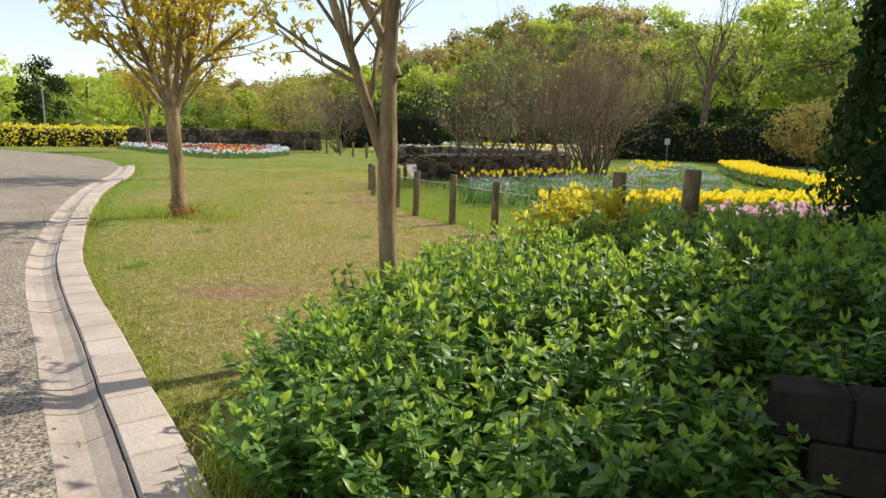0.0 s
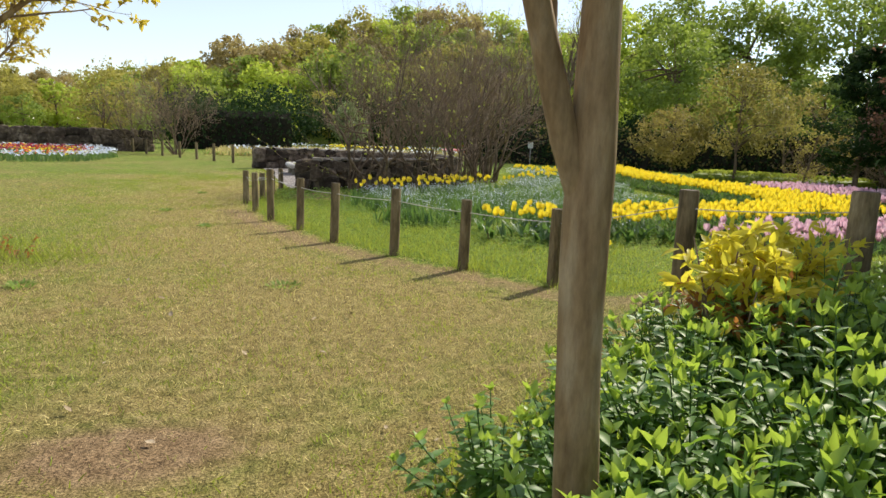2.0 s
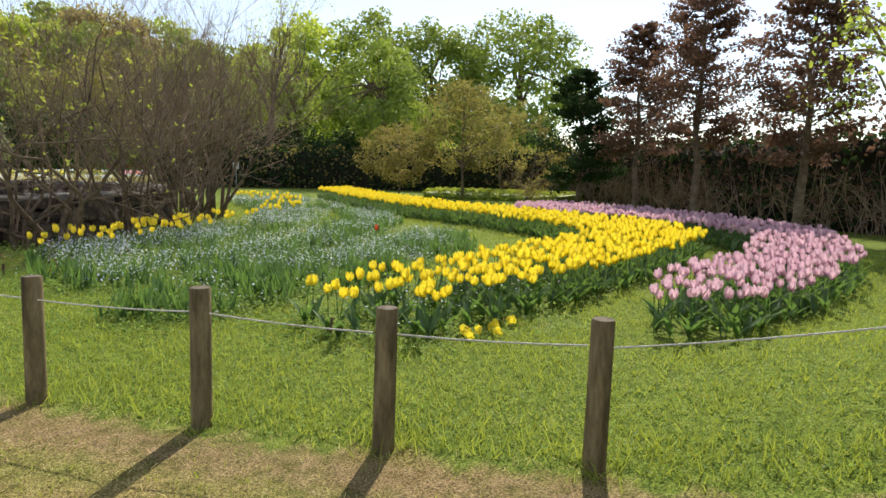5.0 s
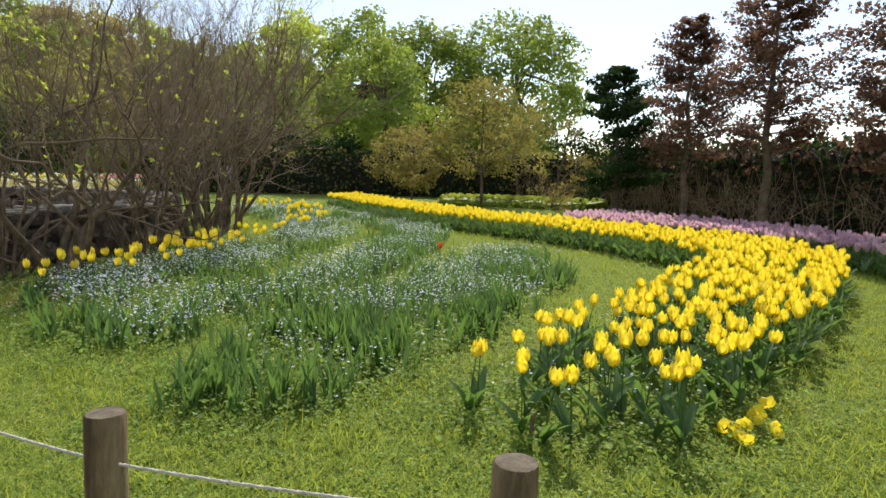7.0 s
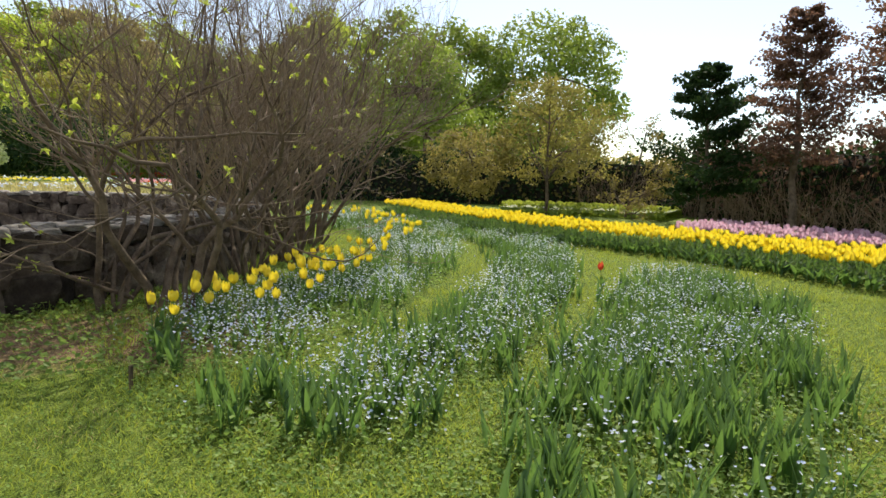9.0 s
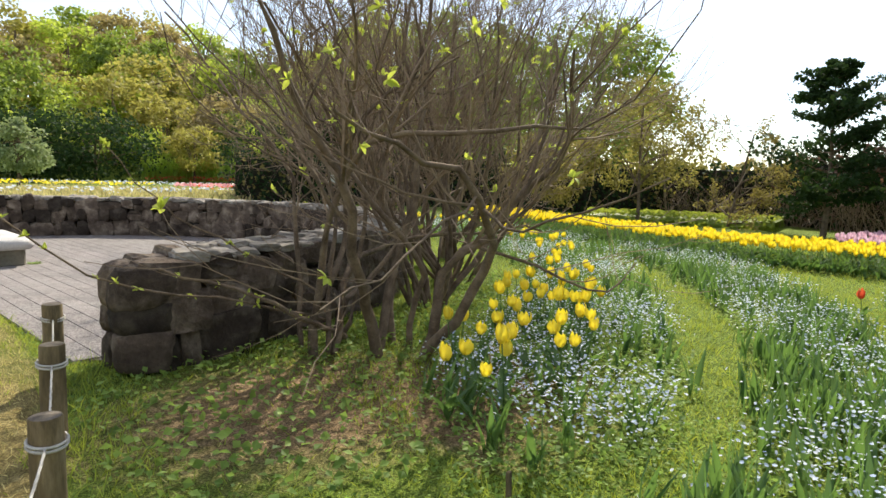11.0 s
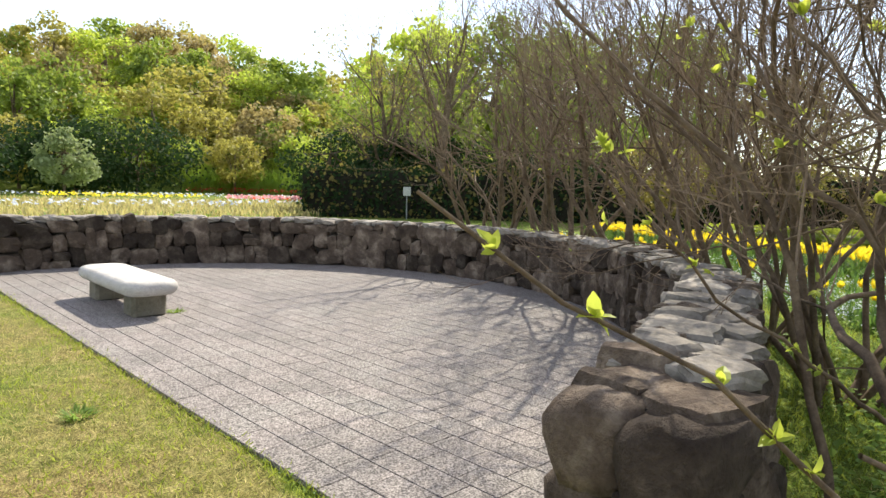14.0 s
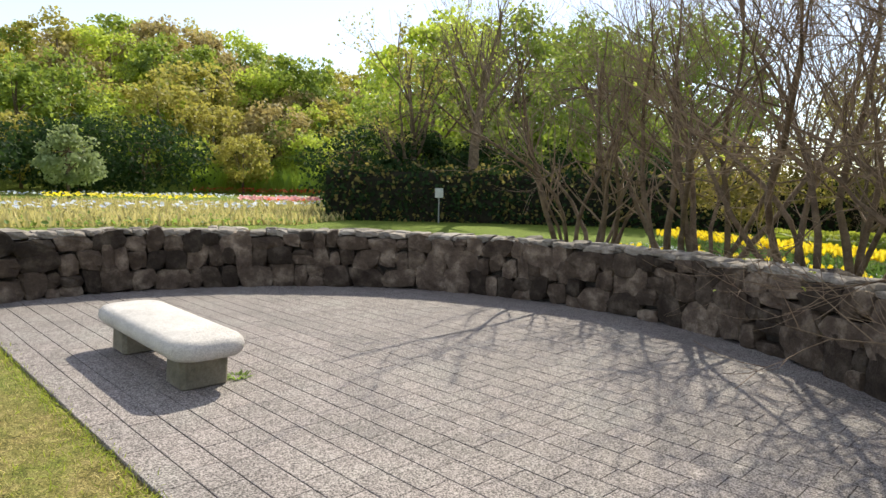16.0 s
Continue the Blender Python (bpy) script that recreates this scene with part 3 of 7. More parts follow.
def build_road():
    # the drive fills the outer side of the gutter
    P = KERB_LINE
    n = unit(np.gradient(P, axis=0))
    side = np.stack([-n[:, 1], n[:, 0]], -1)
    A = P + side * 0.575
    V, F = [], []
    k = len(P)
    steps = (0, 1.2, 2.6, 4.2, 5.8)
    for j, w in enumerate(steps):
        V.append(np.c_[A + side * w, np.full(k, 0.012 + 0.008 * min(j, 2))])
    for j in range(len(steps) - 1):
        i = np.arange(k - 1) + j * k
        F.append(np.stack([i, i + 1, i + k + 1, i + k], -1))
    tagged(new("road", mesh_of("road", np.concatenate(V), np.concatenate(F), "road", True)), "worn grey gravelly asphalt drive curving past the lawn", "road", kind="structure")


def block_form(w, l, h, bevel=0.012, seed=0, uneven=0.0):
    """A block with bevelled edges, base at z = 0."""
    bm = bmesh.new()
    bmesh.ops.create_cube(bm, size=1)
    bmesh.ops.scale(bm, vec=(w, l, h), verts=bm.verts)
    bmesh.ops.translate(bm, vec=(0, 0, h / 2), verts=bm.verts)
    bmesh.ops.bevel(bm, geom=list(bm.edges), offset=bevel, segments=1, affect="EDGES")
    if uneven:
        r = random.Random(seed)
        for v in bm.verts:
            v.co += Vector((r.uniform(-1, 1), r.uniform(-1, 1), r.uniform(-1, 1))) * uneven
    return bm


def build_kerb():
    """Kerb blocks and gutter slabs laid one by one along the drive."""
    kerb = empty("kerb", Matrix(), "row of pale pinkish kerb blocks edging the lawn", "kerb", kind="structure")
    gutter = empty("gutter", Matrix(), "shallow pinkish concrete gutter slabs beside the drive", "gutter", kind="structure")
    kb = bm_mesh("kerb_block", block_form(0.275, 0.395, 0.16, 0.012), "kerb")
    gb = bm_mesh("gutter_slab", gutter_form(), "gutter")
    L = np.linalg.norm(np.diff(KERB_LINE, axis=0), axis=1).sum()
    n = int(L / 0.4)
    P = resample(KERB_LINE, n + 1)
    r = random.Random(4)
    for i in range(n):
        c, d = (P[i] + P[i + 1]) / 2, P[i + 1] - P[i]
        s = Vector((-d[1], d[0], 0)).normalized()
        turn = math.degrees(math.atan2(-d[0], d[1]))
        if c[1] > 24:
            continue
        a = child("kerb_block", kb, kerb)
        a.matrix_basis = pose(c[0] + s.x * 0.14, c[1] + s.y * 0.14, -0.125 + r.uniform(-0.003, 0.003), 0, 0, turn + r.uniform(-0.4, 0.4))
        b = child("gutter_slab", gb, gutter)
        b.matrix_basis = pose(c[0] + s.x * 0.434, c[1] + s.y * 0.434, -0.1 + r.uniform(-0.003, 0.003), 0, 0, turn + r.uniform(-0.4, 0.4))


def gutter_form():
    """A slab 0.4 m wide, dished towards its middle."""
    bm = bmesh.new()
    xs = (-0.148, -0.140, -0.07, 0.02, 0.10, 0.140, 0.148)
    zs = (0.108, 0.116, 0.094, 0.080, 0.094, 0.116, 0.108)
    rows = []
    for y in (-0.197, 0.197):
        rows.append([bm.verts.new((x, y, z)) for x, z in zip(xs, zs)])
        rows.append([bm.verts.new((x, y, 0)) for x in xs])
    a, ab, b, bb = rows
    for i in range(len(xs) - 1):
        bm.faces.new((a[i], a[i + 1], b[i + 1], b[i]))
        bm.faces.new((ab[i], ab[i + 1], a[i + 1], a[i]))
        bm.faces.new((b[i], b[i + 1], bb[i + 1], bb[i]))
    bmesh.ops.recalc_face_normals(bm, faces=bm.faces)
    return bm


build_ground()
build_road()
build_kerb()

# ---- fence of posts and rope ----


def post_mesh(radius, tall, seed):
    r = random.Random(seed)
    V, F = [], []
    k = 14
    rings = [(0.0, 1.0), (tall * 0.3, 0.985), (tall * 0.65, 0.975), (tall - 0.012, 0.965), (tall, 0.90)]
    ph = r.uniform(0, 6)
    for z, s in rings:
        for j in range(k):
            a = 2 * math.pi * j / k
            q = radius * s * (1 + 0.035 * math.sin(3 * a + ph) + 0.015 * math.sin(7 * a))
            V.append((q * math.cos(a), q * math.sin(a), z))
    for i in range(len(rings) - 1):
        for j in range(k):
            F.append((i * k + j, i * k + (j + 1) % k, (i + 1) * k + (j + 1) % k, (i + 1) * k + j))
    return mesh_of("post_shaft", V, F, "post", True)


def disc_mesh(radius, z):
    k = 14
    V = [(radius * 0.91 * math.cos(2 * math.pi * j / k), radius * 0.91 * math.sin(2 * math.pi * j / k), z - 0.001) for j in range(k)] + [(0, 0, z + 0.004)]
    return mesh_of("end_grain", V, [(j, (j + 1) % k, k) for j in range(k)], "post_top", True)


def build_fence():
    r = random.Random(11)
    for i, (x, y) in enumerate(FENCE):
        rad, tall = POSTS[i]
        thing = empty("fence_post", pose(x, y, float(height(x, y)) - 0.02, r.uniform(-1.2, 1.2), r.uniform(-1.2, 1.2), r.uniform(0, 360)), "weathered round timber fence post standing in the grass", "fence post", "rope fence posts")
        child("shaft", post_mesh(rad, tall, i), thing)
        child("end_grain", disc_mesh(rad, tall), thing, "pale cracked end grain")
    for i in range(len(FENCE) - 1):
        a, b = FENCE[i], FENCE[i + 1]
        za, zb = POSTS[i][1] * 0.80 + float(height(*a)), POSTS[i + 1][1] * 0.80 + float(height(*b))
        d = np.array((b[0] - a[0], b[1] - a[1]))
        l = np.linalg.norm(d)
        u = d / l
        A, B = np.array(a) + u * POSTS[i][0], np.array(b) - u * POSTS[i + 1][0]
        k = 60
        t = np.linspace(0, 1, k)
        mid = np.c_[A[0] + (B[0] - A[0]) * t, A[1] + (B[1] - A[1]) * t, za + (zb - za) * t - (0.012 if i < 8 else 0.05) * l / 1.3 * 4 * t * (1 - t)]
        side = np.array((-u[1], u[0], 0))
        strands = []
        for q in range(3):
            w = t * l / 0.05 * 2 * math.pi + q * 2 * math.pi / 3
            strands.append((mid + 0.0034 * (np.cos(w)[:, None] * side + np.sin(w)[:, None] * np.array((0, 0, 1))), np.full(k, 0.0036)))
        rope = tagged(new("rope", mesh_of("rope", *tubes(strands, 5), "rope", True)), "thin pale twisted rope slung between timber posts", "rope", "fence ropes")
        # the rope's turn round the post
        z0 = POSTS[i + 1][0] + 0.006
        al = np.linspace(0, 2 * math.pi, 20)
        if i < 9:
            continue
        loop = [(np.c_[b[0] + z0 * np.cos(al), b[1] + z0 * np.sin(al), zb + h + 0.008 * np.sin(al)], np.full(20, 0.007)) for h in (-0.008, 0.008)]
        child("rope_loop", mesh_of("rope_loop", *tubes(loop, 5), "rope", True), rope)


POSTS = [(0.088, 0.86), (0.088, 0.90), (0.066, 0.86), (0.066, 0.86), (0.066, 0.90), (0.066, 0.88), (0.064, 0.86), (0.066, 0.93), (0.064, 0.78), (0.064, 0.74), (0.064, 0.62), (0.066, 0.62), (0.066, 0.62)]
build_fence()

# ---- stone ring wall, paving and bench ----
WALL_FROM, WALL_TO, WALL_H, WALL_T = -93.0, 112.0, 0.88, 0.62


def ring_in(a):
    """Inner radius of the wall at an angle in degrees."""
    s = max(0.0, min(1.0, (-40 - a) / 26))
    t = max(0.0, (-72 - a) / 22)
    return RING_R + 0.28 * s * s * (3 - 2 * s) + 0.65 * t ** 1.3


def ring_at(a, r, z):
    q = math.radians(a)
    return (RING[0] + r * math.cos(q), RING[1] + r * math.sin(q), z)


def build_ring_wall():
    V, F = [], []
    n = 90
    for i in range(n + 1):
        a = WALL_FROM + 0.6 + (WALL_TO - WALL_FROM - 1.2) * i / n
        r = ring_in(a)
        V += [ring_at(a, r + 0.17, -0.1), ring_at(a, r + 0.20, WALL_H - 0.07), ring_at(a, r + WALL_T - 0.1, WALL_H - 0.07), ring_at(a, r + WALL_T - 0.06, -0.1)]
    for i in range(n):
        for j in range(4):
            a, b = 4 * i + j, 4 * i + (j + 1) % 4
            F.append((a, b, b + 4, a + 4))
    F += [(0, 1, 2, 3), (4 * n + 3, 4 * n + 2, 4 * n + 1, 4 * n)]
    wall = tagged(new("wall_ring", mesh_of("wall_ring", V, F, "mortar")), "low curved dry-stone wall of dark brown boulders", "stone wall", kind="structure")
    return wall


def stone_mesh(seed, w, h, d, rough=0.09, material="wall_stone", round_=0.13):
    """A rough-faced stone: w across (x), d deep (y), h high (z), about its middle."""
    r = random.Random(seed)
    bm = bmesh.new()
    bmesh.ops.create_cube(bm, size=1)
    bmesh.ops.subdivide_edges(bm, edges=bm.edges, cuts=3, use_grid_fill=True)
    off = Vector((r.uniform(0, 50), r.uniform(0, 50), r.uniform(0, 50)))
    skew = [r.uniform(-0.22, 0.22) for _ in range(4)]
    for v in bm.verts:
        c = v.co.copy()
        # pull the corners in, skew the outline, roughen the face
        m = sorted((abs(c.x), abs(c.y), abs(c.z)))
        f = 1 - 0.26 * max(0, m[1] + m[0] - 0.5)
        c *= f
        c = c.lerp(c.normalized() * 0.60, round_)
        c.x += skew[0] * c.z + skew[1] * c.z * c.x
        c.z += skew[2] * c.x + skew[3] * c.x * c.z
        n = noise.noise_vector(v.co * 2.3 + off)
        c += n * rough + noise.noise_vector(v.co * 5.5 + off) * rough * 0.55
        v.co = Vector((c.x * w, c.y * d, c.z * h))
    return bm_mesh("stone", bm, material, round_ > 0.3)


def build_wall_stones(wall):
    """Stones of both faces, the ends and the top, each laid by itself."""
    r = random.Random(21)
    face = [stone_mesh(100 + i, 1, 1, 1) for i in range(14)]
    def lay(a, rad, z, w, h, d, turn, me, tilt=0.0):
        ob = child("stone", me, wall)
        x, y, _ = ring_at(a, rad, 0)
        ob.matrix_basis = pose(x, y, z, tilt, r.uniform(-4, 4), turn) @ Matrix.Diagonal((w, d, h, 1))
    for outer in (False, True):
        rows = ((0.0, 0.34), (0.33, 0.62), (0.60, WALL_H - 0.05))
        for z0, z1 in rows:
            a = WALL_FROM + r.uniform(0, 2)
            while a < WALL_TO - 1.5:
                base = ring_in(a)
                rad = base + WALL_T - 0.12 if outer else base + 0.17
                if outer and a > -10:
                    break
                wide = r.choice((r.uniform(0.16, 0.30), r.uniform(0.26, 0.55)))
                step = math.degrees(wide / rad)
                tall = (z1 - z0) * r.uniform(0.78, 1.42)
                lean = 0.03 * (z0 / WALL_H)
                split = r.random() < 0.22 and wide < 0.4
                for k in range(2 if split else 1):
                    hh = tall / 2 if split else tall
                    zc = (z0 + z1) / 2 + ((k - 0.5) * hh if split else 0) + r.uniform(-0.05, 0.05)
                    lay(a + step / 2, rad + (-lean if outer else lean) + r.uniform(-0.02, 0.02), zc, wide * 1.01, hh * 1.03, 0.32, a + step / 2 + 90 + r.uniform(-5, 5), r.choice(face))
                a += step
    # large end boulders
    boulders = [stone_mesh(400 + i, 1, 1, 1, 0.09, "wall_stone", 0.31) for i in range(6)]
    for z, h, w, q in ((0.14, 0.30, 0.28, 0.15), (0.16, 0.34, 0.28, 0.46), (0.41, 0.25, 0.24, 0.12), (0.42, 0.26, 0.32, 0.42), (0.67, 0.33, 0.34, 0.14), (0.66, 0.32, 0.30, 0.46)):
        lay(WALL_FROM + 1.0, ring_in(WALL_FROM) + q + 0.05, z, 0.42, h, w * 1.02, WALL_FROM + 90 + r.uniform(-9, 9), r.choice(boulders))
        lay(WALL_TO - 1.0, ring_in(WALL_TO) + q, z, 0.42, h * 1.08, w * 1.1, WALL_TO + 90 + r.uniform(-5, 5), r.choice(face))
    # flat cap stones
    caps = [stone_mesh(300 + i, 1, 1, 1, 0.10, "cap_stone") for i in range(10)]
    a = WALL_FROM + 3.5
    while a < WALL_TO - 1:
        rad = ring_in(a)
        wide = r.uniform(0.13, 0.27)
        step = math.degrees(wide / rad)
        q = 0.09
        while q < WALL_T - 0.10:
            d = r.uniform(0.16, 0.36)
            d = min(d, WALL_T - q)
            lay(a + step / 2, rad + q + d / 2, WALL_H - 0.03 + r.uniform(-0.02, 0.025), wide * 1.12, r.uniform(0.06, 0.11), d * 1.1, a + step / 2 + 90 + r.uniform(-14, 14), r.choice(caps), r.uniform(-5, 5))
            q += d
        a += step


def build_paving():
    edge = np.array(WALK_EDGE)
    arc = [ring_at(a, ring_in(a) + 0.12, 0)[:2] for a in np.linspace(WALL_FROM, WALL_TO, 60)]
    poly = [tuple(p) for p in arc] + [(-1.72, 31.2)] + [tuple(p) for p in edge[::-1]]
    bm = bmesh.new()
    bm.faces.new([bm.verts.new((x, y, 0.004)) for x, y in poly])
    bmesh.ops.triangulate(bm, faces=bm.faces)
    paving = tagged(new("paving", bm_mesh("paving", bm, "paver_bed")), "half-round terrace of pale grey exposed-aggregate pavers", "paving", kind="structure")
    return paving, poly


PAVER_W, PAVER_L = 0.21, 0.30


def build_pavers(paving, poly):
    me = bm_mesh("paver", block_form(PAVER_W - 0.0055, PAVER_L - 0.003, 0.05, 0.003), "paver")
    u = np.array((-0.105, 0.9945))
    v = np.array((0.9945, 0.105))
    o = np.array((-0.605, 20.3))
    r = random.Random(5)
    near, far = [], []
    inner = [ring_at(a, ring_in(a) + 0.36, 0)[:2] for a in np.linspace(WALL_FROM, WALL_TO, 60)] + [(p[0] - 0.3, p[1]) for p in poly[60:]]
    for i in range(0, 34):
        for j in range(-14, 48):
            c = o + v * (i + 0.5) * PAVER_W + u * ((j + (0.0, 0.5, 0.33, 0.7, 0.12)[i % 5]) * PAVER_L)
            corners = np.array([c + v * sx * PAVER_W * 0.42 + u * sy * PAVER_L * 0.42 for sx in (-1, 1) for sy in (-1, 1)])
            if inside(inner, corners).all():
                (near if len(near) < 320 and c[1] < 28.5 and c[1] > 20.9 else far).append((c, r.uniform(-0.0012, 0.0012), r.uniform(-0.3, 0.3)))
    turn = math.degrees(math.atan2(-u[0], u[1]))
    for c, z, a in near:
        ob = child("paver", me, paving)
        ob.matrix_basis = pose(c[0], c[1], -0.035 + z, 0, 0, turn + a)
    tv = np.array([v_.co[:] for v_ in me.vertices])
    tris = [t for p in me.polygons for t in ((p.vertices[0], p.vertices[k], p.vertices[k + 1]) for k in range(1, len(p.vertices) - 1))]
    q = np.radians([turn + a for c, z, a in far])
    R = np.zeros((len(far), 3, 3))
    R[:, 0, 0], R[:, 0, 1], R[:, 1, 0], R[:, 1, 1], R[:, 2, 2] = np.cos(q), -np.sin(q), np.sin(q), np.cos(q), 1
    T = np.array([(c[0], c[1], -0.035 + z) for c, z, a in far])
    tagged(child("pavers_beyond", mesh_of("pavers_beyond", *strewn(tv, np.array(tris), R, T), "paver"), paving), kind="stuff")


def rounded_slab(w, l, h, corner, edge, k=6):
    """A slab with round corners and softly rounded edges, base at z = 0."""
    outline = []
    for cx, cy, a0 in ((w / 2 - corner, l / 2 - corner, 0), (-w / 2 + corner, l / 2 - corner, 90), (-w / 2 + corner, -l / 2 + corner, 180), (w / 2 - corner, -l / 2 + corner, 270)):
        for i in range(k + 1):
            a = math.radians(a0 + 90 * i / k)
            outline.append((cx, cy, math.cos(a), math.sin(a)))
    n = len(outline)
    V, F = [], []
    prof = [(edge, 0.0)] + [(edge * (1 - math.sin(math.radians(b))), h / 2 - h / 2 * math.cos(math.radians(b))) for b in (30, 60, 90, 120, 150)] + [(edge, h)]
    for inset, z in prof:
        V += [(cx + c * (corner - inset), cy + s * (corner - inset), z) for cx, cy, c, s in outline]
    for i in range(len(prof) - 1):
        F += [(i * n + j, i * n + (j + 1) % n, (i + 1) * n + (j + 1) % n, (i + 1) * n + j) for j in range(n)]
    bm = bmesh.new()
    vs = [bm.verts.new(v) for v in V]
    for f in F:
        bm.faces.new([vs[i] for i in f])
    bm.faces.new(vs[-n:])
    bm.faces.new(vs[:n][::-1])
    return bm


def build_bench():
    thing = empty("stone_bench", pose(-0.36, 27.06, 0.0, 0, 0, 5), "pale granite slab bench on two stone legs on the terrace", "bench")
    me = bm_mesh("seat", rounded_slab(0.62, 2.10, 0.17, 0.22, 0.085, 8), "granite", True)
    s = child("seat", me, thing, "smooth rounded pale granite slab")
    s.location = (0, 0, 0.265)
    leg = bm_mesh("leg", block_form(0.38, 0.34, 0.275, 0.03, 3, 0.006), "leg_stone")
    for y in (-0.68, 0.68):
        l = child("leg", leg, thing, "rough grey stone leg")
        l.location = (0, y, 0)


ring_wall = build_ring_wall()
paving, paving_poly = build_paving()
build_bench()

# ---- woody plants ----


def turned(d, rng, lo, hi):
    """Directions turned away from d by lo to hi degrees, to any side."""
    side = unit(np.cross(d, rng.normal(size=3)))
    a = math.radians(rng.uniform(lo, hi))
    return d * math.cos(a) + side * math.sin(a)


def limb(rng, start, d, length, r0, r1, k=6, lift=0.25, wobble=0.10):
    """One branch: a bent line with its radii, its direction lifting as it grows."""
    P, d = [np.array(start, float)], unit(np.array(d, float))
    for i in range(k - 1):
        d = unit(d + np.array((0, 0, lift / k)) + rng.normal(size=3) * wobble)
        P.append(P[-1] + d * length / (k - 1))
    return np.array(P), np.linspace(r0, r1, k)


def sprout(rng, lines, count, size, angle, k, lift, wobble=0.10, first=0.25, thin=0.55, least=0.0018):
    """Side branches of all given lines."""
    out = []
    for P, r in lines:
        n = count if isinstance(count, int) else rng.integers(count[0], count[1] + 1)
        for t in np.sort(rng.uniform(first, 0.98, n)):
            i = t * (len(P) - 1)
            a = int(i)
            p = P[a] + (P[min(a + 1, len(P) - 1)] - P[a]) * (i - a)
            d = unit(P[min(a + 1, len(P) - 1)] - P[max(a - 1, 0)])
            rad = max(least, np.interp(i, np.arange(len(r)), r) * thin)
            out.append(limb(rng, p, turned(d, rng, *angle), rng.uniform(*size) * (1.15 - 0.4 * t), rad, max(least * 0.65, rad * 0.35), k, lift, wobble))
    return out


def tips_of(lines, rng, per, first=0.4):
    T, D = [], []
    for P, r in lines:
        for t in rng.uniform(first, 1.0, per):
            i = t * (len(P) - 1)
            a = min(int(i), len(P) - 2)
            T.append(P[a] + (P[a + 1] - P[a]) * (i - a))
            D.append(P[a + 1] - P[a])
    return np.array(T), unit(np.array(D))


def leaves_at(T, D, rng, size, form, spread=0.9):
    n = len(T)
    along = unit(D + rng.normal(size=(n, 3)) * spread)
    up = unit(rng.normal(size=(n, 3)) * 0.5 + (0, 0, 1))
    return strewn(*form, axes(along, up, rng.uniform(*size, n)), T)


LEAF_SMALL = leaf_form(0.28, 3, 0.25, 0.35)


def clear_of_terrace(line, m):
    """True where a branch does not hang low over the paved terrace."""
    P = np.array([m @ Vector(p) for p in line[0]])
    return not ((P[:, 0] < 0.3) & (P[:, 1] > 19.2) & (P[:, 2] < 2.7)).any()


